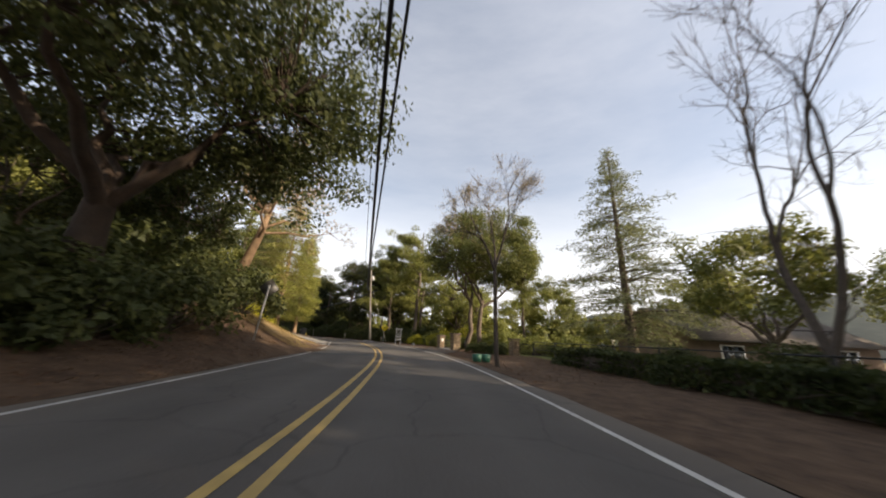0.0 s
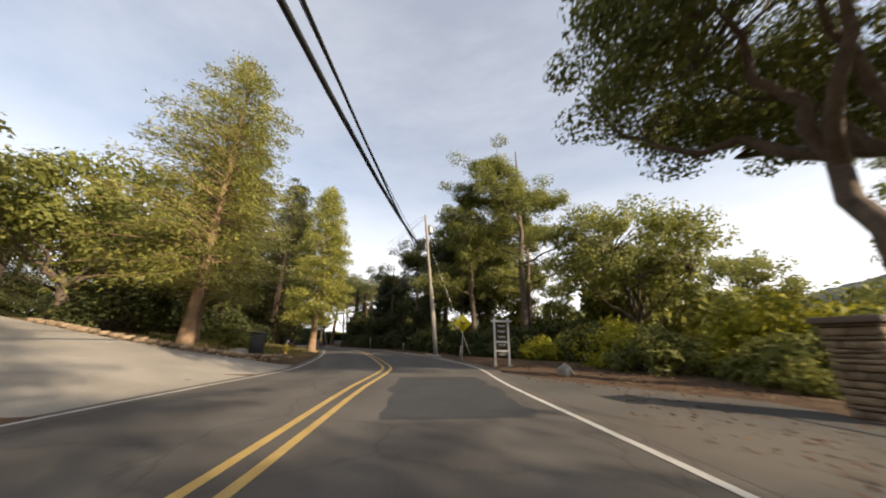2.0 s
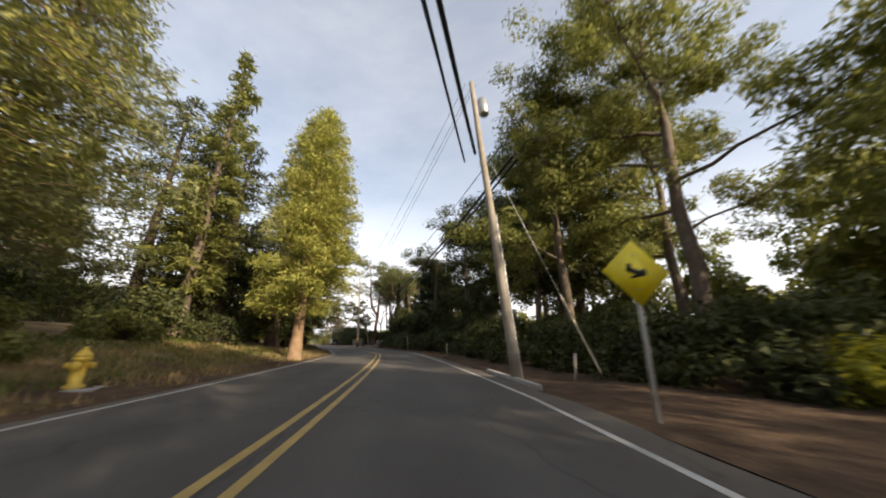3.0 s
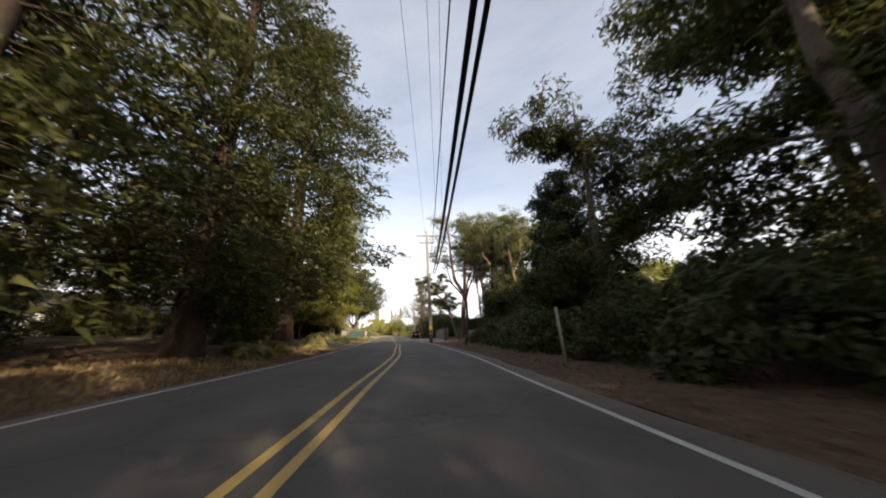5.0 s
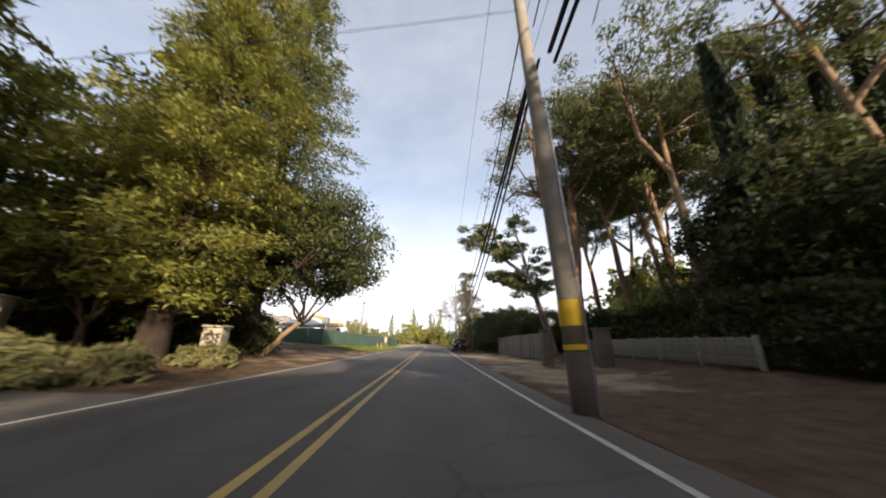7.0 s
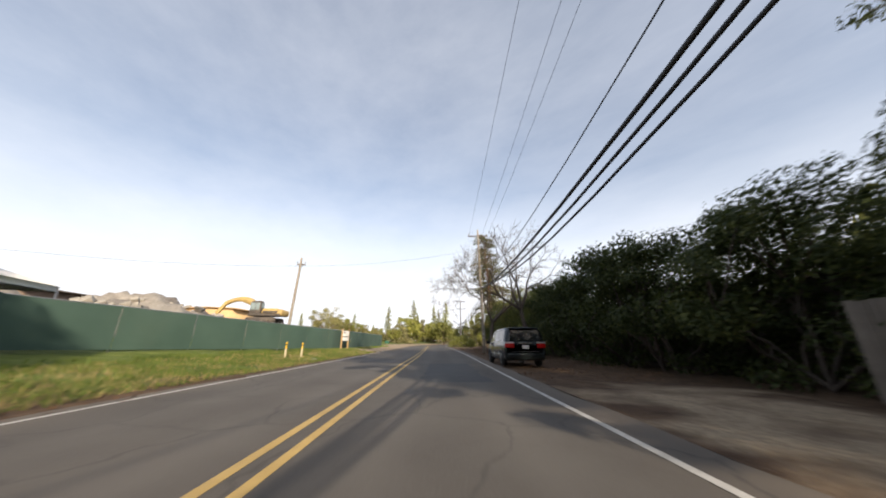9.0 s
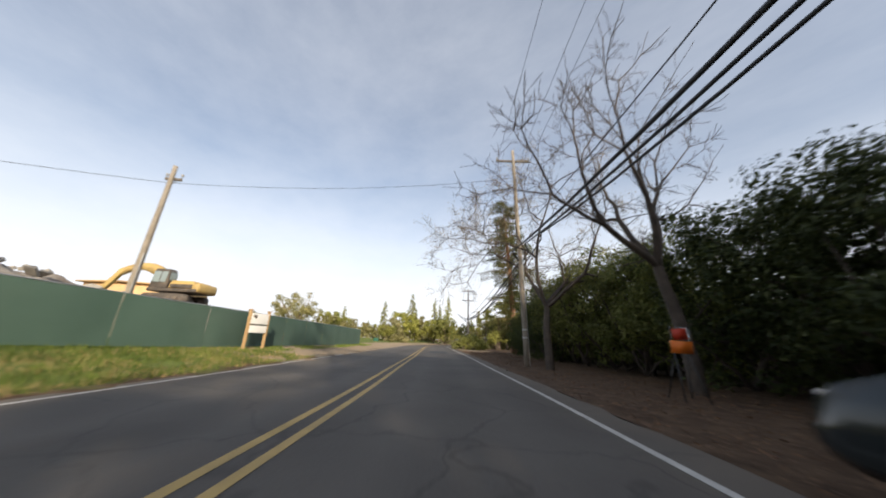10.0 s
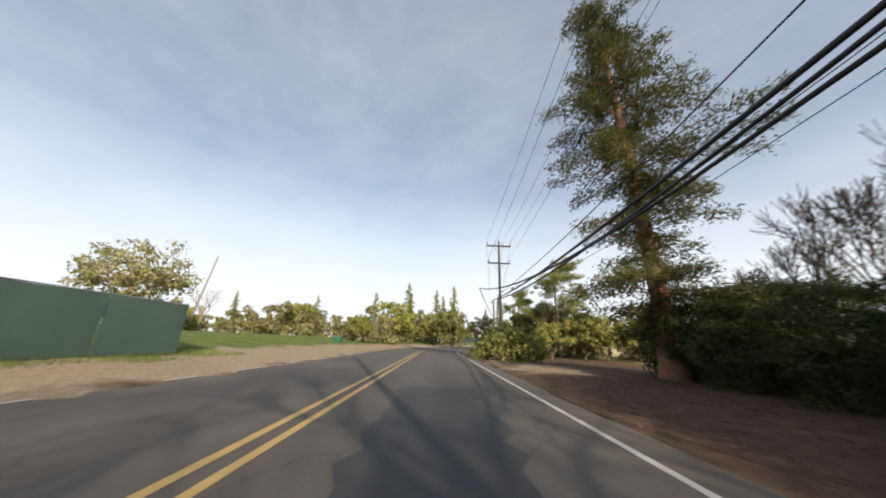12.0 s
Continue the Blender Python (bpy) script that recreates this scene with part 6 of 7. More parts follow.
def wheeled_bin():
    ob = thing("wheeled_bin", spot(44.4, 7.3, 0, 100, 1.12), "black wheeled rubbish bin at the driveway corner", "bin")
    part("body", Geo().box((0.46, 0.52, 0.92), (0, 0, 0.06), bevel=0.03, taper=1.12), BLACK_PLASTIC, ob)
    part("lid", Geo().box((0.6, 0.68, 0.07), (0, 0.02, 0.98), (4, 0, 0), 0.03), BLACK_PLASTIC, ob)
    part("handle", Geo().tube([(-0.24, -0.36, 0.95), (0.24, -0.36, 0.95)], [0.018, 0.018], 8, True), BLACK_PLASTIC, ob)
    part("label", Geo().box((0.26, 0.006, 0.1), (0, 0.3, 0.78)), SIGN_WHITE, ob, "pale sticker")
    for x in (-0.26, 0.26):
        part("wheel", Geo().tube([(x - 0.03, -0.24, 0.1), (x + 0.03, -0.24, 0.1)], [0.1, 0.1], 14, True), RUBBER, ob)


wheeled_bin()


def hydrant():
    ob = thing("fire_hydrant", spot(47.5, 6.5, 0.02, 20), "yellow cast-iron fire hydrant on the grass bank", "fire hydrant")
    part("barrel", Geo().tube([(0, 0, -0.05), (0, 0, 0.05), (0, 0, 0.06), (0, 0, 0.5), (0, 0, 0.52), (0, 0, 0.58)], [0.16, 0.16, 0.105, 0.1, 0.14, 0.14], 16, True), HYDRANT, ob, "", True)
    part("bonnet", Geo().tube([(0, 0, 0.58), (0, 0, 0.64), (0, 0, 0.7), (0, 0, 0.72), (0, 0, 0.78)], [0.135, 0.12, 0.07, 0.03, 0.03], 14, True), HYDRANT, ob, "domed bonnet", True)
    for v in ((1, 0), (-1, 0), (0, -1)):
        r = 0.075 if v[1] else 0.055
        part("outlet", Geo().tube([(v[0] * 0.08, v[1] * 0.08, 0.42), (v[0] * 0.17, v[1] * 0.17, 0.42), (v[0] * 0.172, v[1] * 0.172, 0.42), (v[0] * 0.21, v[1] * 0.21, 0.42)], [r, r, r * 1.2, r * 1.1], 12, True), HYDRANT, ob, "capped outlet", True)
    part("pad", Geo().box((0.8, 0.7, 0.06), (0, 0, -0.07), bevel=0.01), CONCRETE, ob, "concrete pad")


hydrant()


def planter():
    ob = thing("planter_tub", spot(15.2, -3.6, 0, 10), "green plastic planter tubs by the bare tree", "tub")
    for x in (-0.2, 0.3):
        part("tub", Geo().tube([(x, 0, 0.0), (x, 0, 0.02), (x, 0, 0.36), (x, 0, 0.4), (x, 0, 0.36), (x, 0, 0.1)], [0.16, 0.2, 0.26, 0.28, 0.24, 0.18], 16, True), BARREL_GREEN, ob, "", True)


planter()


def garden_lamp(s, d):
    ob = thing("garden_lamp", spot(s, d), "white globe lamp on a short garden post", "lamp", "garden lamps")
    part("post", Geo().tube([(0, 0, 0), (0, 0, 1.9)], [0.05, 0.04], 8, True), WHITE_WOOD, ob)
    bm = bmesh.new()
    bmesh.ops.create_uvsphere(bm, u_segments=14, v_segments=9, radius=0.22)
    part("globe", Geo().bm(bm, pose(0, 0, 2.1)), CANVAS, ob, "white globe", True)
    part("finial", Geo().tube([(0, 0, 2.3), (0, 0, 2.42)], [0.05, 0.01], 8, True), WHITE_WOOD, ob)


garden_lamp(35.5, -33.8)
garden_lamp(31.0, -31.0)


def marker(s, d, h, lean):
    ob = thing("marker_post", tilt(spot(s, d), 0, lean), "pale slim roadside marker post", "marker post", "marker posts")
    part("post", Geo().tube([(0, 0, -0.1), (0, 0, h)], [0.05, 0.045], 8, True), PALE_BARK, ob)
    part("cap", Geo().tube([(0, 0, h), (0, 0, h + 0.03)], [0.055, 0.03], 8, True), GALVANISED, ob)


# this one stands in for a thin pale tree trunk by the road
marker(78.6, -4.2, 1.7, -4)
marker(62.0, -3.6, 0.9, 0)
marker(49.2, -5.2, 0.7, 6)


def pier(s, d, w, h, turn, label, box=False, mat=STUCCO):
    ob = thing("gate_pier", spot(s, d, 0, turn), label, "pier", "stucco piers")
    part("shaft", Geo().box((w, w, h), (0, 0, -0.1), bevel=0.02), mat, ob)
    part("cap", Geo().box((w + 0.12, w + 0.12, 0.08), (0, 0, h - 0.1), bevel=0.015), mat, ob, "flat overhanging cap")
    part("plinth", Geo().box((w + 0.06, w + 0.06, 0.16), (0, 0, -0.1), bevel=0.015), mat, ob)
    if box:
        # flat black plate in place of a hollow: the opening's shade as colour
        part("opening_plate", Geo().box((0.02, w * 0.55, 0.32), (w / 2 + 0.002, 0, h - 0.52), bevel=0.0), BLACK_PLASTIC, ob, "black plate standing in for the shaded mailbox opening")
    return ob


pier(110.3, 7.9, 0.62, 1.4, 190, "cream stucco mailbox pier with a dark opening", True)
pier(109.0, 14.3, 0.6, 1.6, 30, "cream stucco gate pier under the cedars")
pier(104.6, 18.5, 0.6, 1.6, 30, "cream stucco gate pier under the cedars")
pier(115.2, -6.2, 0.48, 1.9, 0, "grey stucco gate pier with painted-in shade beside the pine", False, WEATHERED_SHADED)
pier(112.6, -7.8, 0.55, 1.7, 0, "weathered gate pier with painted-in shade at the end of a white fence", False, WEATHERED_SHADED)


def portable_toilet():
    ob = thing("portable_toilet", spot(114.0, 18.2, 0, 30), "teal plastic portable toilet with a pale roof", "portable toilet")
    part("cabin", Geo().box((1.1, 1.1, 2.0), (0, 0, 0.1), bevel=0.04), TEAL, ob)
    part("roof", Geo().box((1.16, 1.16, 0.2), (0, 0, 2.1), bevel=0.08, taper=0.8), CANVAS, ob, "pale translucent roof")
    part("door", Geo().box((0.7, 0.03, 1.75), (0, -0.56, 0.2), bevel=0.01), TEAL, ob)
    part("skid", Geo().box((1.2, 1.2, 0.12), (0, 0, -0.02), bevel=0.02), BLACK_PLASTIC, ob)


portable_toilet()


def board_fence(s0, s1, d, h, pitch, mat, label, name="board_fence", posts=2.4, z0=0.05, width=0.12, turn_d=0.0):
    ob = thing(name, Matrix(), label, "fence")
    for s in np.arange(s0, s1 + 0.01, posts):
        dd = d + turn_d * (s - s0)
        x, y = place(s, dd)
        part("post", Geo().box((0.1, 0.1, h + 0.05), (x, y, zat(s, dd)), (0, 0, turn_at(s)), 0.01), mat, ob)
    for z in (z0 + 0.2, h - 0.2):
        ss = np.arange(s0, s1, 1.2)
        dd = d + turn_d * (ss - s0) - 0.06
        xy = place(ss, dd)
        part("rail", Geo().tube(np.c_[xy, ground_z(ss, dd) + z], np.full(len(ss), 0.04), 4), mat, ob)
    me = Geo().box((width, 0.02, h - z0), (0, 0, z0), bevel=0.004).mesh("board", mat)
    rng = random.Random(9)
    for s in np.arange(s0, s1, pitch):
        dd = d + turn_d * (s - s0)
        x, y = place(s, dd)
        b = new("board", me)
        b.parent = ob
        b.matrix_basis = pose(x, y, zat(s, dd) + rng.uniform(-0.02, 0.02), 0, rng.uniform(-1, 1), turn_at(s) + 90)


board_fence(107.0, 119.0, -9.0, 0.9, 0.12, FADED_SHADED_WOOD, "low faded white picket fence with painted-in shade in front of a dark hedge", "picket_fence", 2.2, 0.1, 0.06, -0.12)
board_fence(119.5, 133.0, -7.4, 1.75, 0.16, GREY_WOOD, "tall grey weathered board fence", "board_fence", 2.4, 0.05, 0.15)


# ---- houses ----
def house(m, size, wall, roof, label, pitch=0.35, windows=(), doors=(), chimney=False):
    """Gabled house; windows: (face, along, sill, width, height), face 0 front, 1 right, 2 back, 3 left."""
    w, l, h = size
    ob = thing("house", m, label, "house")
    walls = Geo().box((w, l, h), (0, 0, -0.2))
    r = h + w * pitch
    walls.add([(-w / 2, -l / 2, h - 0.2), (w / 2, -l / 2, h - 0.2), (0, -l / 2, r - 0.2), (-w / 2, l / 2, h - 0.2), (w / 2, l / 2, h - 0.2), (0, l / 2, r - 0.2)], None, [[0, 1, 2], [4, 3, 5]])
    part("wall", walls, wall, ob)
    for sg in (-1, 1):
        g = Geo()
        e, t = w / 2 + 0.5, 0.14
        zb = h - 0.2 - 0.5 * pitch * 2 * 0.5
        a = [(sg * e, -l / 2 - 0.5, zb), (sg * e, l / 2 + 0.5, zb), (0, l / 2 + 0.5, r - 0.2), (0, -l / 2 - 0.5, r - 0.2)]
        g.add(a + [(x, y, z + t) for x, y, z in a], [[0, 1, 2, 3], [4, 7, 6, 5], [0, 4, 5, 1], [1, 5, 6, 2], [2, 6, 7, 3], [3, 7, 4, 0]])
        part("roof", g, roof, ob)
    if chimney:
        part("chimney", Geo().box((0.6, 0.6, 1.6), (w * 0.2, l * 0.2, r - w * 0.2 * pitch - 0.9), bevel=0.02), CAPSTONE, ob)
    for face, along, sill, ww, wh in windows:
        base = pose(0, 0, 0, 0, 0, face * 90)
        dist = l / 2 if face % 2 == 0 else w / 2
        fr = new("window", Geo().box((ww + 0.16, 0.1, wh + 0.16), (along, -dist - 0.02, sill - 0.08), bevel=0.01).mesh("window", WHITE_WOOD))
        fr.parent = ob
        fr.matrix_basis = base
        half = ww / 2
        for q in (-1, 1):
            part("pane", Geo().box((half - 0.04, 0.02, wh - 0.04), (along + q * half / 2, -dist - 0.075, sill + 0.02)), WINDOW, fr)
    for face, along, ww, wh in doors:
        fr = new("door", Geo().box((ww, 0.08, wh), (along, -(l / 2 if face % 2 == 0 else w / 2) - 0.03, -0.05), bevel=0.01).mesh("door", DARK_WOOD))
        fr.parent = ob
        fr.matrix_basis = pose(0, 0, 0, 0, 0, face * 90)
    return ob


house(spot(21.0, -30.0, -0.3, 82), (8.5, 16, 2.7), BROWN_WALL, ROOF, "brown single-storey house behind trees and a fence", 0.3,
      [(0, -2, 0.8, 1.6, 1.3), (0, 2, 0.8, 1.6, 1.3), (3, -5, 0.8, 1.8, 1.3), (3, 0, 0.8, 1.8, 1.3), (3, 5, 0.8, 1.8, 1.3)], [(3, 2.6, 0.95, 2.05)], True)
house(spot(108.0, 34.0, 0, -20), (9, 12, 2.7), WHITE_WALL, ROOF, "white single-storey house seen between dark trunks", 0.2,
      [(1, -3.5, 0.8, 1.6, 1.3), (1, 0, 0.8, 1.6, 1.3), (1, 3.5, 0.8, 1.6, 1.3), (0, -2, 0.8, 1.5, 1.3), (0, 2, 0.8, 1.5, 1.3)])
house(spot(217.0, -24.5, 0, 20), (7, 8, 2.6), CREAM_WALL, RED_ROOF, "cream house with a tiled roof behind shrubs", 0.25,
      [(0, -1.6, 0.8, 1.4, 1.2), (0, 1.4, 0.8, 1.4, 1.2), (3, 0, 0.8, 1.6, 1.2)], [(0, 2.9, 0.9, 2.0)])
house(spot(162.0, 46.0, 0, 10), (10, 14, 5.0), BROWN_WALL, ROOF, "brown building beyond the building site", 0.05,
      [(1, -3, 2.6, 2.0, 1.2), (1, 3, 2.6, 2.0, 1.2), (0, 0, 2.6, 2.0, 1.2)])
house(spot(181.6, 37.4, 0, 0), (8, 8.6, 5.1), TAN_WALL, TAN_WALL, "tan flat-roofed site building behind the green fence", 0.02,
      [(1, -2.6, 1.4, 1.6, 1.0), (1, 1.6, 1.4, 1.6, 1.0)])


# ---- building site ----
def fence_line(s):
    return np.interp(s, [118, 134, 143, 156, 179.5], [17.0, 14.2, 12.4, 9.8, 9.3])


def screen_fence():
    ob = thing("screen_fence", Matrix(), "green cloth screen on a temporary site fence", "fence")
    ss = list(np.arange(134.0, 178.0, 3.05)) + [179.4]
    h = 1.75
    for s in ss:
        x, y = place(s, fence_line(s) + 0.045)
        z = zat(s, float(fence_line(s)))
        part("post", Geo().tube([(x, y, z - 0.1), (x, y, z + h + 0.06)], [0.03, 0.03], 8, True), GALVANISED, ob, "grey steel post")
    for a, b in zip(ss[:-1], ss[1:]):
        q = np.linspace(a + 0.008, b - 0.008, 12)
        dd = fence_line(q)
        rng = np.random.default_rng(int(a * 7))
        xy = [place(q, dd - 0.04 - 0.035 * np.sin(np.linspace(0, np.pi, 12)) * k + rng.normal(0, 0.006, 12)) for k in (0.2, 1.0, 1.2, 0.3)]
        zz = ground_z(q, dd)
        rows = np.concatenate([np.c_[p, zz + f * h - (0.03 * np.sin(np.linspace(0, np.pi, 12)) if f == 1.0 else 0)] for p, f in zip(xy, (0.04, 0.35, 0.7, 1.0))])
        g = Geo().add(rows)
        i, j = np.meshgrid(np.arange(3), np.arange(11), indexing="ij")
        f4 = np.stack([i * 12 + j, i * 12 + j + 1, (i + 1) * 12 + j + 1, (i + 1) * 12 + j], -1).reshape(-1, 4)
        g.f4.append(f4)
        part("screen_panel", g, SCREEN, ob, "green cloth panel", True)
        top = np.c_[place(q, dd), zz + h]
        part("top_rail", Geo().tube(top, np.full(12, 0.02), 6), GALVANISED, ob)
    # end return
    x0, x1 = place(179.4, 9.3), place(180.2, 12.5)
    z0, z1 = zat(179.4, 9.3), zat(180.2, 12.5)
    g = Geo().add([(*x0, z0 + 0.05), (*x1, z1 + 0.05), (*x1, z1 + h), (*x0, z0 + h)], [[0, 1, 2, 3]])
    part("screen_panel", g, SCREEN, ob)


screen_fence()


def site_sign():
    ob = thing("site_sign", spot(157.6, 9.1, 0, 74), "white site notice boards between two tan posts", "sign")
    for x in (-0.55, 0.55):
        part("post", Geo().box((0.11, 0.11, 1.95), (x, 0, -0.1), bevel=0.01), TAN_WOOD, ob)
        part("post_cap", Geo().box((0.17, 0.17, 0.05), (x, 0, 1.85), bevel=0.01), TAN_WOOD, ob)
    part("top_board", Geo().box((1.0, 0.03, 0.5), (0, -0.05, 1.22), bevel=0.004), SIGN_WHITE, ob)
    part("lower_board", Geo().box((1.0, 0.03, 0.34), (0, -0.05, 0.8), bevel=0.004), SIGN_WHITE, ob)
    part("rail", Geo().box((1.05, 0.04, 0.04), (0, -0.05, 1.16)), DARK_WOOD, ob)
    em = Geo().box((0.22, 0.006, 0.12), (-0.3, -0.07, 1.52), (0, 8, 0)).box((0.1, 0.006, 0.1), (-0.22, -0.07, 1.48), (0, -20, 0))
    part("emblem", em, DARK_WOOD, ob, "dark emblem shape")


site_sign()


def bollard(s, d):
    ob = thing("bollard", spot(s, d), "slim pale post with a yellow and black top", "bollard", "bollards")
    part("post", Geo().tube([(0, 0, -0.1), (0, 0, 0.46)], [0.042, 0.042], 10, True), BOLLARD_WOOD, ob, "", True)
    part("yellow_sleeve", Geo().tube([(0, 0, 0.46), (0, 0, 0.62)], [0.045, 0.045], 10, True), BOLLARD_PAINT, ob, "yellow sleeve", True)
    part("black_band", Geo().tube([(0, 0, 0.62), (0, 0, 0.68)], [0.046, 0.046], 10, True), RUBBER, ob, "black band", True)
    part("yellow_cap", Geo().tube([(0, 0, 0.68), (0, 0, 0.77), (0, 0, 0.79)], [0.045, 0.045, 0.03], 10, True), BOLLARD_PAINT, ob, "yellow cap", True)


bollard(144.3, 8.15)
bollard(145.3, 7.75)
solo("concrete_slab", Geo().box((0.6, 0.45, 0.05), (0, 0, 0), bevel=0.01), CONCRETE, "flat concrete lid in the grass", "slab", spot(144.6, 6.9, 0.0))


def mound(s, d, rx, ry, h, seed, label):
    n = 46
    g = Geo()
    u = np.linspace(-1, 1, n)
    X, Y = np.meshgrid(u, u, indexing="ij")
    r = np.hypot(X, Y)
    base = np.clip(1 - r**2, 0, 1) ** 0.8
    rough = np.array([noise.fractal(Vector((a * 3 + seed, b * 3, 0)), 0.8, 2.0, 5) for a, b in zip(X.ravel(), Y.ravel())]).reshape(n, n)
    Z = h * base * (1 + 0.35 * rough) - 0.2
    g.add(np.stack([X * rx, Y * ry, Z], -1).reshape(-1, 3))
    i, j = np.meshgrid(np.arange(n - 1), np.arange(n - 1), indexing="ij")
    g.f4.append(np.stack([i * n + j, (i + 1) * n + j, (i + 1) * n + j + 1, i * n + j + 1], -1).reshape(-1, 4))
    solo("earth_mound", g, SPOIL, label, "earth mound", spot(s, d, -0.1, 0), "earth mounds", smooth_shade=True)


mound(160.0, 31.0, 9, 13, 4.0, 3, "heap of dug grey-brown earth")
mound(146.0, 34.0, 10, 12, 3.4, 5, "heap of dug grey-brown earth")
mound(172.0, 24.5, 6, 9, 2.6, 8, "low bank of earth under the excavator")


def rubble(s, d, rx, ry, h, count, seed):
    """Broken slabs and lumps lying on an earth mound."""
    rng = np.random.default_rng(seed)
    g = Geo()
    for _ in range(count):
        a, r = rng.uniform(0, 6.28), math.sqrt(rng.uniform(0, 0.7))
        z = h * max(0.0, 1 - r * r) ** 0.8 - 0.15
        k = rng.uniform(0.25, 0.8)
        g.box((k, k * rng.uniform(0.5, 1.0), k * rng.uniform(0.25, 0.6)), (rx * r * math.cos(a), ry * r * math.sin(a), z), (rng.uniform(-40, 40), rng.uniform(-40, 40), rng.uniform(0, 360)), 0.03)
    solo("rubble", g, ROCK, "grey broken concrete lumps on the earth heap", "rubble", spot(s, d, 0, 0), kind="stuff")


rubble(160.0, 31.0, 9, 13, 4.0, 110, 2)
rubble(146.0, 34.0, 10, 12, 3.4, 90, 3)


def excavator():
    ob = thing("excavator", spot(169.4, 23.6, 2.05, 0, 1.0), "yellow tracked excavator with its arm lowered on the earth heap", "excavator")
    for y in (-1.05, 1.05):
        prof = []
        for k in range(24):
            a = k / 24 * 2 * math.pi
            prof.append((math.copysign(1.55, math.cos(a)) * (1 if abs(math.cos(a)) > 0.35 else abs(math.cos(a)) / 0.35) + 0.38 * math.cos(a), 0.42 + 0.42 * math.sin(a)))
        g = Geo()
        v = [(x, y - 0.26, z) for x, z in prof] + [(x, y + 0.26, z) for x, z in prof]
        g.add(v, [[n, (n + 1) % 24, 24 + (n + 1) % 24, 24 + n] for n in range(24)], [[0, n + 1, n] for n in range(1, 23)] + [[24, 24 + n, 24 + n + 1] for n in range(1, 23)])
        tr = part("track", g, DIG_DARK, ob, "muddy steel crawler track")
        for k in range(5):
            part("roller", Geo().tube([(-1.3 + k * 0.65, y - 0.3, 0.36), (-1.3 + k * 0.65, y + 0.3, 0.36)], [0.2, 0.2], 10, True), DIG_DARK, tr)
    part("turntable", Geo().tube([(0, 0, 0.75), (0, 0, 1.05)], [0.7, 0.7], 18, True), DIG_DARK, ob)
    part("deck", Geo().box((4.2, 2.4, 0.3), (0.35, 0, 1.0), bevel=0.06), DIG_DARK, ob)
    part("engine_cover", Geo().box((2.1, 2.3, 0.7), (1.0, 0, 1.3), bevel=0.14, taper=0.93), DIG_YELLOW, ob, "yellow engine cover")
    part("counterweight", Geo().box((0.75, 2.35, 0.85), (2.25, 0, 1.0), bevel=0.26), DIG_YELLOW, ob, "rounded yellow counterweight")
    part("stripe", Geo().box((1.9, 0.02, 0.3), (1.1, -1.165, 1.36), bevel=0.008), DIG_DARK, ob, "dark side stripe")
    cab = part("cab", Geo().box((1.5, 1.0, 1.75), (-0.95, -0.66, 1.25), bevel=0.12, taper=0.84), DIG_DARK, ob, "dark framed cab")
    for q, (sz, at) in enumerate((((0.6, 0.02, 0.95), (-1.27, -1.15, 1.8)), ((0.5, 0.02, 0.95), (-0.64, -1.15, 1.8)), ((0.02, 0.72, 1.1), (-1.66, -0.66, 1.7)), ((0.02, 0.7, 0.7), (-0.19, -0.66, 2.0)))):
        part("cab_window", Geo().box(sz, at, (-4 if q < 2 else 0, 0, 0), 0.004), CAB_GLASS, cab, "pane with sky reflection painted in")
    # the boom: one bent plate girder, deepest at its elbow
    k = np.linspace(0, 1, 15)
    bx = np.interp(k, [0, 0.3, 0.5, 1], [-0.9, -2.0, -3.0, -5.8])
    bz = 1.5 + 2.0 * np.sin(k * 2.35) ** 0.9 - 0.25 * k
    deep = 0.24 + 0.2 * np.exp(-((k - 0.42) / 0.22)**2)
    slope = np.stack([-np.gradient(bz), np.gradient(bx)], 1)
    slope /= np.linalg.norm(slope, axis=1)[:, None]
    boom = Geo()
    for side, up_down in ((-0.06, 1), (0.36, 1), (0.36, -1), (-0.06, -1)):
        boom.add(np.c_[bx + slope[:, 0] * deep * up_down, np.full(15, side), bz + slope[:, 1] * deep * up_down])
    q = np.arange(14)
    for r in range(4):
        r2 = (r + 1) % 4
        boom.f4.append(np.stack([r * 15 + q, r * 15 + q + 1, r2 * 15 + q + 1, r2 * 15 + q], -1))
    boom.f4.append(np.array([[0, 15, 30, 45], [14, 29, 44, 59]]))
    part("boom", boom, DIG_YELLOW, ob, "dusty yellow bent boom")
    part("stick", Geo().box((0.42, 0.34, 2.6), (-5.6, 0.15, 3.0), (0, 215, 0), 0.05), DIG_YELLOW, ob)
    bk = Geo()
    for k, (x, z) in enumerate(((-6.9, 0.75), (-7.3, 0.5), (-7.3, 0.1), (-6.8, -0.1))):
        bk.box((0.5, 0.95, 0.28), (x, 0.15, z), (0, k * 35, 0), 0.04)
    part("bucket", bk, DIG_DARK, ob, "worn steel bucket")
    for a, b in (((-0.7, 0.5, 1.6), (-2.1, 0.45, 2.6)), ((-2.9, 0.15, 3.62), (-5.4, 0.15, 3.2))):
        part("hydraulic_ram", Geo().tube([a, ((a[0] + b[0]) / 2, a[1], (a[2] + b[2]) / 2), b], [0.08, 0.08, 0.045], 8, True), CHROME, ob)


excavator()


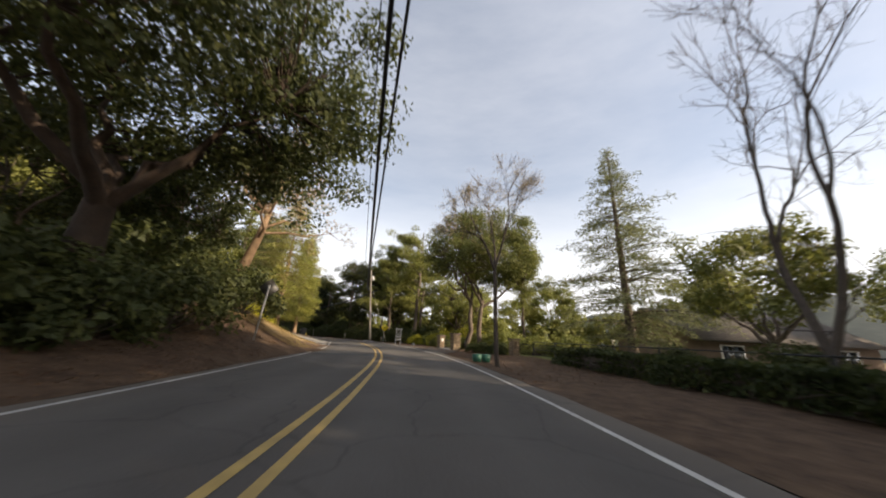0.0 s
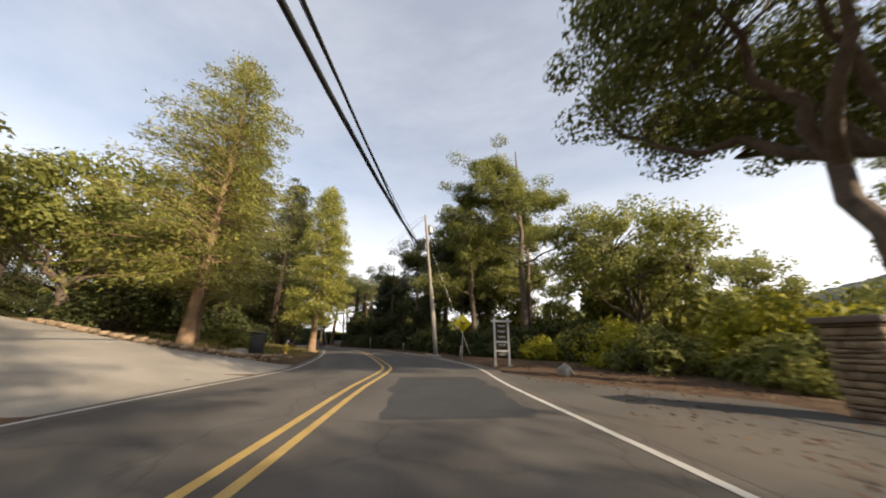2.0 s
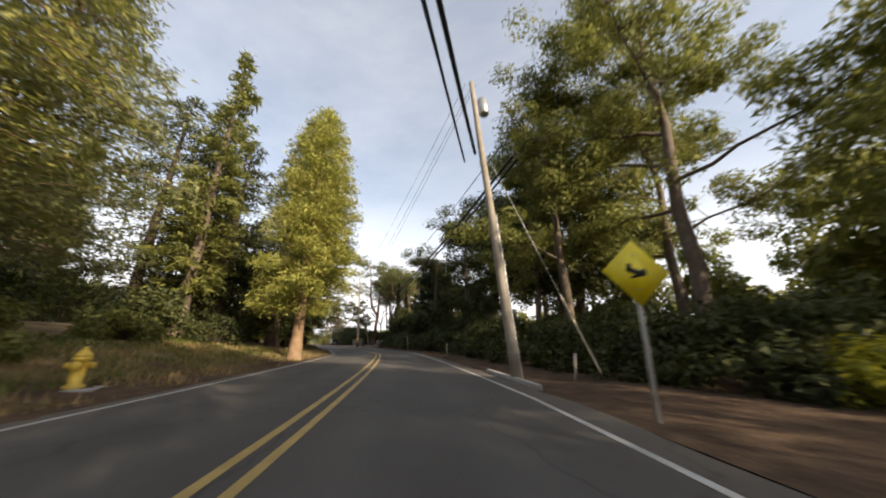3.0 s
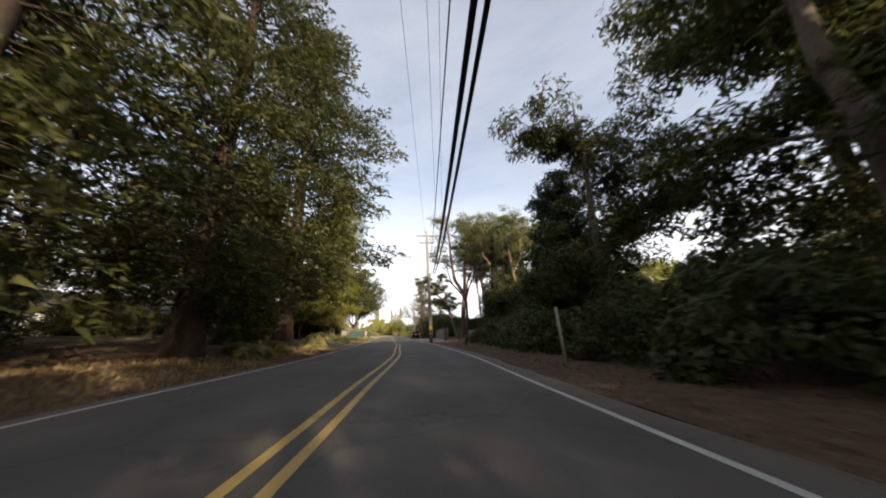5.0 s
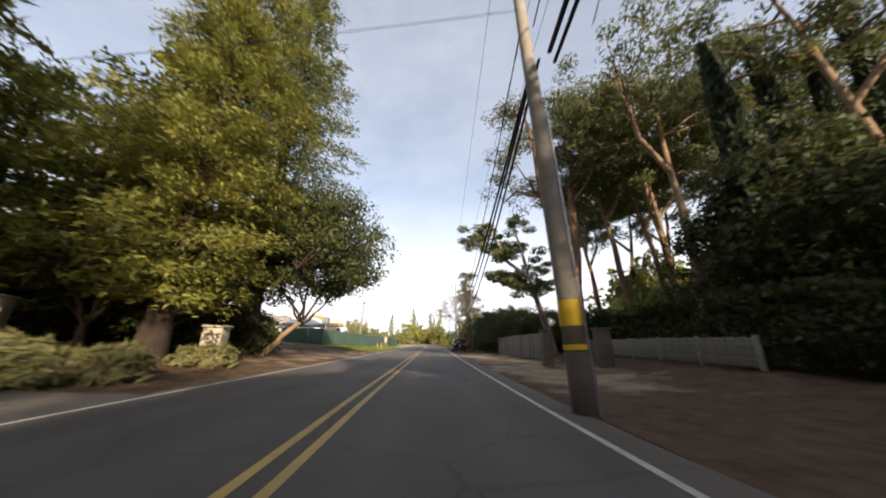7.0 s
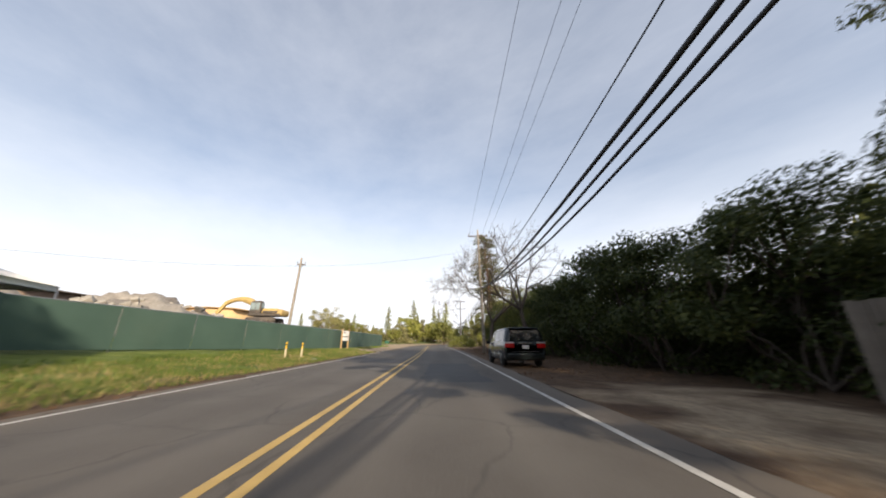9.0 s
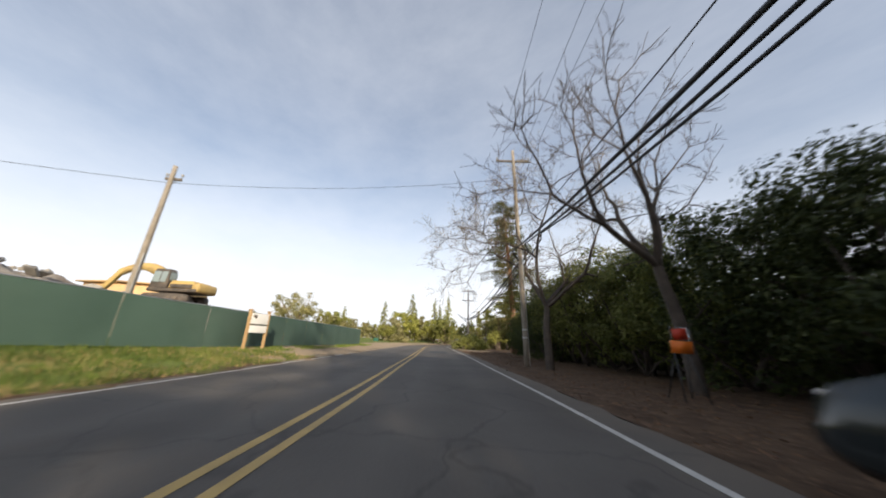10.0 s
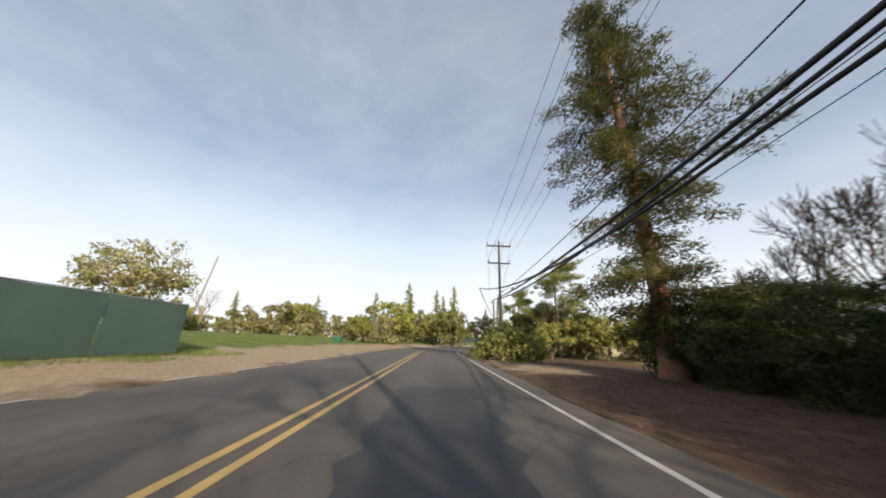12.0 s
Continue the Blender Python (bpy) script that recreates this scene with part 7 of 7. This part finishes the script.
def canopy():
    ob = thing("canopy_tent", spot(136.0, 15.5, 0, 20), "white peaked canopy tent with green side cloths", "tent")
    w = 2.2
    for x in (-w, w):
        for y in (-w, w):
            part("leg", Geo().tube([(x, y, 0), (x, y, 2.1)], [0.03, 0.03], 6, True), GALVANISED, ob)
    part("roof", Geo().add([(-w, -w, 2.1), (w, -w, 2.1), (w, w, 2.1), (-w, w, 2.1), (0, 0, 3.0), (-w, -w, 1.9), (w, -w, 1.9), (w, w, 1.9), (-w, w, 1.9)], [[0, 1, 6, 5], [1, 2, 7, 6], [2, 3, 8, 7], [3, 0, 5, 8]], [[0, 1, 4], [1, 2, 4], [2, 3, 4], [3, 0, 4]]), CANVAS, ob)
    for a, b in (((-w, -w), (w, -w)), ((w, -w), (w, w)), ((-w, w), (-w, -w))):
        part("side_cloth", Geo().add([(*a, 0.05), (*b, 0.05), (*b, 1.6), (*a, 1.6)], [[0, 1, 2, 3]]), SCREEN, ob, "green side cloth")


canopy()


def roadwork_sign():
    ob = thing("roadwork_sign", spot(149.5, -5.5, 0, -10, 1.25), "small orange temporary roadwork sign on a thin stand", "road sign")
    for x in (-0.2, 0.2):
        for y in (-0.25, 0.3):
            part("leg", Geo().tube([(x, y, -0.05), (x * 0.5, 0, 0.8)], [0.012, 0.012], 6, True), BLACK_PLASTIC, ob)
    part("orange_panel", Geo().box((0.36, 0.012, 0.22), (0, -0.05, 0.78), (0, 3, 0)), ORANGE, ob, "orange panel")
    part("red_panel", Geo().box((0.24, 0.012, 0.2), (0.02, -0.05, 1.02), (0, -6, 0)), ORANGE_TEXT, ob, "red square panel")
    part("frame", Geo().tube([(-0.14, -0.04, 1.0), (-0.14, -0.04, 1.24), (0.16, -0.04, 1.24), (0.16, -0.04, 1.0)], [0.01] * 4, 6), CHROME, ob)


roadwork_sign()
solo("utility_box", Geo().box((1.0, 0.7, 0.7), (0, 0, -0.05), bevel=0.04, taper=0.95), BARREL_GREEN, "small green metal utility box in the field", "utility box", spot(206, 13))


# ---- minivan ----
def minivan():
    ob = thing("minivan", spot(142.9, -3.62, 0.03, 3.0) @ Matrix.Diagonal((0.9, 0.8, 0.92, 1)), "dark minivan parked on the verge beside the hedge", "car")
    st = [(-2.52, 0.4, 0.92, 0.96, 0.86, 0.9, 0.66), (-2.49, 0.34, 1.06, 1.12, 0.92, 0.94, 0.72), (-2.45, 0.3, 1.1, 1.36, 0.945, 0.96, 0.74), (-2.38, 0.28, 1.12, 1.66, 0.955, 0.975, 0.75), (-2.2, 0.27, 1.12, 1.77, 0.96, 0.98, 0.76),
          (-1.4, 0.25, 1.1, 1.8, 0.97, 0.985, 0.77), (-0.4, 0.25, 1.07, 1.8, 0.975, 0.985, 0.77), (0.5, 0.25, 1.04, 1.75, 0.975, 0.98, 0.76), (1.0, 0.25, 1.0, 1.6, 0.97, 0.97, 0.73), (1.5, 0.26, 0.98, 1.28, 0.96, 0.95, 0.7),
          (1.78, 0.27, 0.96, 1.03, 0.95, 0.93, 0.78), (2.2, 0.3, 0.9, 0.93, 0.92, 0.88, 0.7), (2.45, 0.36, 0.76, 0.8, 0.86, 0.8, 0.62), (2.55, 0.45, 0.62, 0.66, 0.76, 0.7, 0.5)]

    def section(v):
        y, zb, zt, zr, wb, wt, wr = v
        half = [(wb * 0.9, zb), (wb, zb + 0.12), (wt, zb + 0.55 * (zt - zb)), (wt * 0.985, zt), (wt * 0.96, zt + 0.06 * (zr - zt)), (wr + 0.06, zr - 0.16 * (zr - zt)), (wr * 0.92, zr - 0.04 * (zr - zt)), (wr * 0.5, zr + 0.01), (0, zr + 0.02)]
        return [(x, y, z) for x, z in half] + [(-x, y, z) for x, z in half[-2::-1]]
    k = 17
    rows = [section(v) for v in st]
    g = Geo()
    g.add(np.array(rows).reshape(-1, 3))
    f = []
    for i in range(len(st) - 1):
        for j in range(k - 1):
            f.append([i * k + j, i * k + j + 1, (i + 1) * k + j + 1, (i + 1) * k + j])
        f.append([i * k + k - 1, i * k, (i + 1) * k, (i + 1) * k + k - 1])
    g.f4.append(np.array(f))
    for i, rev in ((0, True), (len(st) - 1, False)):
        tri = [[i * k, i * k + n, i * k + n + 1] if rev else [i * k, i * k + n + 1, i * k + n] for n in range(1, k - 1)]
        g.f3.append(np.array(tri))
    part("body", g, CAR_PAINT, ob, "glossy black-green painted body", True)

    def at(y, t):
        """Point on the left glass band at y; t from belt to roof edge."""
        a = np.array([[np.interp(y, [s[0] for s in st], [s[c] for s in st])] for c in range(7)])[:, 0]
        s = section([y, *a[1:]])
        p, q = np.array(s[4]), np.array(s[5])
        return p + (q - p) * t
    for sg in (-1, 1):
        for y0, y1 in ((-2.0, -0.95), (-0.88, 0.28), (0.35, 1.42)):
            g = Geo()
            yy = np.linspace(y0, y1, 7)
            lo = np.array([at(y, 0.06) + (0.008, 0, 0) for y in yy])
            hi = np.array([at(y, 0.93 if y < 1.0 else 0.85) + (0.008, 0, 0) for y in yy])
            v = np.vstack([lo, hi]) * (sg, 1, 1)
            g.add(v, [[n, n + 1, 7 + n + 1, 7 + n] if sg > 0 else [n + 1, n, 7 + n, 7 + n + 1] for n in range(6)])
            part("side_window", g, CAR_GLASS, ob, "tinted side window")
        line = [(at(y, 0.02) + (0.012, 0, 0)) * (sg, 1, 1) for y in np.linspace(-2.05, 1.45, 12)]
        part("belt_trim", Geo().tube(line, np.full(12, 0.012), 5), CHROME, ob, "chrome window trim")
        line = [(at(y, 0.97) + (0.012, 0, 0)) * (sg, 1, 1) for y in np.linspace(-2.05, 1.2, 10)]
        part("roof_trim", Geo().tube([(at(-2.05, t) + (0.012, 0, 0)) * (sg, 1, 1) for t in (0.02, 0.5, 0.97)] + line, np.full(13, 0.012), 5), CHROME, ob, "chrome window trim")
        part("slide_rail", Geo().tube([(sg * 0.99, -2.1, 0.93), (sg * 0.99, -0.6, 0.92)], [0.012, 0.012], 5), BLACK_PLASTIC, ob)
        part("side_moulding", Geo().box((0.03, 2.7, 0.07), (sg * 0.98, -0.15, 0.5), bevel=0.01), CHROME, ob, "pale lower moulding")
        for y in (-0.9, 0.45):
            part("door_handle", Geo().box((0.03, 0.2, 0.04), (sg * 0.99, y, 0.9), bevel=0.01), BLACK_PLASTIC, ob)
        part("mirror", Geo().box((0.2, 0.1, 0.16), (sg * 1.07, 1.42, 1.0), bevel=0.03), CAR_PAINT, ob)
        tl = Geo().box((0.42, 0.2, 0.2), (sg * 0.75, -2.45, 0.84), (0, 0, sg * 10), 0.035)
        lamp = part("tail_lamp", tl, TAIL_RED, ob, "red tail lamp")
        part("clear_strip", Geo().box((0.42, 0.2, 0.06), (sg * 0.75, -2.445, 1.042), (0, 0, sg * 10), 0.014), TAIL_CLEAR, lamp, "clear upper lens")
        part("headlamp", Geo().box((0.3, 0.3, 0.16), (sg * 0.66, 2.28, 0.68), (0, 0, sg * 25), 0.04), TAIL_CLEAR, ob, "clear headlamp")
        for y in (-1.55, 1.45):
            wheel = part("wheel", Geo().tube([(sg * 0.76, y, 0.33), (sg * 0.78, y, 0.33), (sg * 0.97, y, 0.33), (sg * 0.985, y, 0.33)], [0.3, 0.335, 0.335, 0.3], 24, True), RUBBER, ob, "black tyre", True)
            part("rim", Geo().tube([(sg * 0.975, y, 0.33), (sg * 0.99, y, 0.33), (sg * 0.97, y, 0.33)], [0.22, 0.2, 0.05], 16, True), RIM, wheel, "grey alloy rim")
            part("wheel_arch", Geo().tube([(sg * 0.972, y + 0.4 * math.cos(a), 0.33 + 0.4 * math.sin(a)) for a in np.linspace(0, math.pi, 12)], np.full(12, 0.03), 6), BLACK_PLASTIC, ob)
    rg = Geo().add([(-0.74, -2.505, 1.14), (0.74, -2.505, 1.14), (0.67, -2.415, 1.62), (-0.67, -2.415, 1.62)], [[0, 1, 2, 3]])
    part("rear_window", rg, CAR_GLASS, ob, "tinted rear window")
    part("spoiler", Geo().box((1.42, 0.26, 0.05), (0, -2.34, 1.7), (-6, 0, 0), 0.02), CAR_PAINT, ob)
    part("rear_bumper", Geo().box((1.76, 0.12, 0.3), (0, -2.49, 0.32), bevel=0.058), CAR_PAINT, ob)
    part("bumper_step", Geo().box((1.3, 0.06, 0.025), (0, -2.55, 0.665), bevel=0.008), BLACK_PLASTIC, ob)
    part("licence_plate", Geo().box((0.32, 0.012, 0.16), (0, -2.545, 0.8), (0, 0, 0), 0.004), PLATE, ob, "blank pale plate")
    part("plate_garnish", Geo().box((0.7, 0.03, 0.05), (0, -2.515, 1.03), bevel=0.01), CHROME, ob)
    part("wiper", Geo().tube([(0.05, -2.46, 1.12), (0.4, -2.42, 1.3)], [0.012, 0.008], 5), BLACK_PLASTIC, ob)
    ws = Geo().add([(-0.74, 1.74, 1.06), (0.74, 1.74, 1.06), (0.66, 1.05, 1.6), (-0.66, 1.05, 1.6)], [[0, 1, 2, 3]])
    part("windscreen", ws, CAR_GLASS, ob)


minivan()


# ---- hill, kerb stones, grass and litter ----
def hill():
    g = Geo()
    n, m = 220, 26
    rows = []
    for j in range(m):
        t = j / (m - 1)
        for i in range(n):
            a = radians(-100 + 150 * i / (n - 1))
            r = 420 + 500 * t
            ridge = 95 * math.exp(-((math.degrees(a) + 52) / 26) ** 2) + 22
            h = ridge * math.sin(math.pi * 0.5 * t) * (1 + 0.2 * noise.noise(Vector((i * 0.055, j * 0.14, 4)))) + 7 * t * noise.noise(Vector((i * 0.9, j * 0.9, 9)))
            rows.append((-60 + r * -math.sin(a), 60 + r * math.cos(a), -8 + h))
    g.add(rows)
    i, j = np.meshgrid(np.arange(m - 1), np.arange(n - 1), indexing="ij")
    g.f4.append(np.stack([i * n + j, i * n + j + 1, (i + 1) * n + j + 1, (i + 1) * n + j], -1).reshape(-1, 4))
    wood = surface("wooded_hillside", (0.018, 0.028, 0.028), (0.045, 0.058, 0.05), 0.02, 0.12, 0.95, bump=0.6)
    solo("backdrop", g, wood, "wooded hills in the distance", "hills", kind="structure", smooth_shade=True)


hill()


def kerb(s0, s1, d, label):
    ob = thing("kerb", Matrix(), label, "kerb", "kerbs")
    for s in np.arange(s0, s1, 1.0):
        x, y = place(s + 0.5, d)
        part("kerb_stone", Geo().box((0.14, 0.97, 0.2), (x, y, zat(s + 0.5, d) - 0.05), (0, 0, turn_at(s + 0.5)), 0.015), CONCRETE, ob)


kerb(27.5, 30.0, -5.7, "pale concrete kerb between gate pillars")
kerb(47, 51, -3.0, "pale broken concrete kerb by the pole")


def blades(name, seed, count, s_range, d_range, h, mat, label, category="grass", flat=False):
    """Many short blades, or fallen leaves when flat."""
    rng = np.random.default_rng(seed)
    s = rng.uniform(*s_range, count)
    d = rng.uniform(*d_range, count)
    patch = np.array([noise.noise(Vector((a * 0.5, b * 0.8, seed))) for a, b in zip(s, d)])
    ok = patch > -0.25
    s, d = s[ok], d[ok]
    n = len(s)
    c = np.c_[place(s, d), ground_z(s, d)]
    if flat:
        c[:, 2] += 0.06
        al = unit(rng.normal(size=(n, 3)) * (1, 1, 0.35))
        ac = unit(np.cross(al, rng.normal(0, 0.3, (n, 3)) + (0, 0, 1)))
        k = h * rng.uniform(0.6, 1.4, (n, 1))
        g = Geo().leaves(c, al * k, ac * k * 0.6)
    else:
        al = unit(rng.normal(0, 0.35, (n, 3)) + (0, 0, 1))
        ac = unit(np.cross(al, rng.normal(size=(n, 3))))
        k = h * rng.uniform(0.5, 1.4, (n, 1))
        c = c + al * k * 0.9
        g = Geo().leaves(c, al * k, ac * k * 0.12)
    solo(name, g, mat, label, category, kind="stuff")


blades("dry_grass", 1, 22000, (18, 29.5), (5.6, 13), 0.06, GRASS_DRY, "short dry tan grass on the bank")
blades("dry_grass", 2, 12000, (44, 66), (5.4, 11), 0.1, GRASS_DRY, "yellowing grass on the lawn bank")
blades("green_grass", 3, 12000, (46, 66), (6.5, 13), 0.09, GRASS_GREEN, "green lawn grass on the bank")
blades("green_grass", 4, 34000, (130, 158), (6.1, 11), 0.07, GRASS_GREEN, "green verge grass before the fence")
blades("dry_grass", 13, 12000, (130, 158), (6.1, 10), 0.06, GRASS_DRY, "straw-coloured tufts in the verge grass")
blades("green_grass", 5, 12000, (154, 182), (8.2, 10.5), 0.07, GRASS_GREEN, "green tufts along the fence foot")
blades("dry_grass", 6, 9000, (66, 94), (5.2, 9.5), 0.07, GRASS_DRY, "tan dead grass on the shaded verge")
blades("leaf_litter", 7, 16000, (52, 100), (-7.5, -2.7), 0.03, LITTER, "brown fallen leaves on the verge", "leaf litter", True)
blades("leaf_litter", 8, 16000, (60, 102), (5.0, 14), 0.032, LITTER, "brown fallen leaves under the redwoods", "leaf litter", True)
blades("leaf_litter", 9, 14000, (136, 180), (-8, -2.8), 0.03, LITTER, "brown fallen leaves below the hedge", "leaf litter", True)
blades("leaf_litter", 12, 14000, (0, 19), (5.2, 13), 0.03, LITTER, "brown fallen leaves on the shaded bank", "leaf litter", True)
blades("leaf_litter", 10, 9000, (8, 40), (-9, -2.8), 0.03, LITTER, "brown fallen leaves on the verge", "leaf litter", True)
blades("leaf_litter", 11, 7000, (100, 134), (5.4, 12), 0.03, LITTER, "brown fallen leaves beside the entrance", "leaf litter", True)


def stone_edging():
    ob = thing("stone_edging", Matrix(), "low dry-laid stone edging round the driveway bed", "edging")
    rng = random.Random(4)
    knots = [(41.6, 14.0), (40.6, 11.0), (40.5, 8.8), (41.4, 7.2), (43.2, 6.4), (45.5, 6.2)]
    for n in range(len(knots) - 1):
        a, b = np.array(knots[n]), np.array(knots[n + 1])
        k = max(1, int(np.linalg.norm(b - a) / 0.36))
        for q in range(k):
            for row in range(2):
                s, d = a + (b - a) * (q + (0.5 if row else 0.1)) / k
                x, y = place(s, d)
                st = new("stone", STONES[rng.randrange(5)])
                st.parent = ob
                st.matrix_basis = pose(x, y, zat(s, d) + 0.07 + row * 0.15, rng.uniform(-4, 4), rng.uniform(-4, 4), rng.uniform(0, 360)) @ Matrix.Diagonal((rng.uniform(0.3, 0.42), rng.uniform(0.24, 0.32), rng.uniform(0.14, 0.19), 1))


stone_edging()
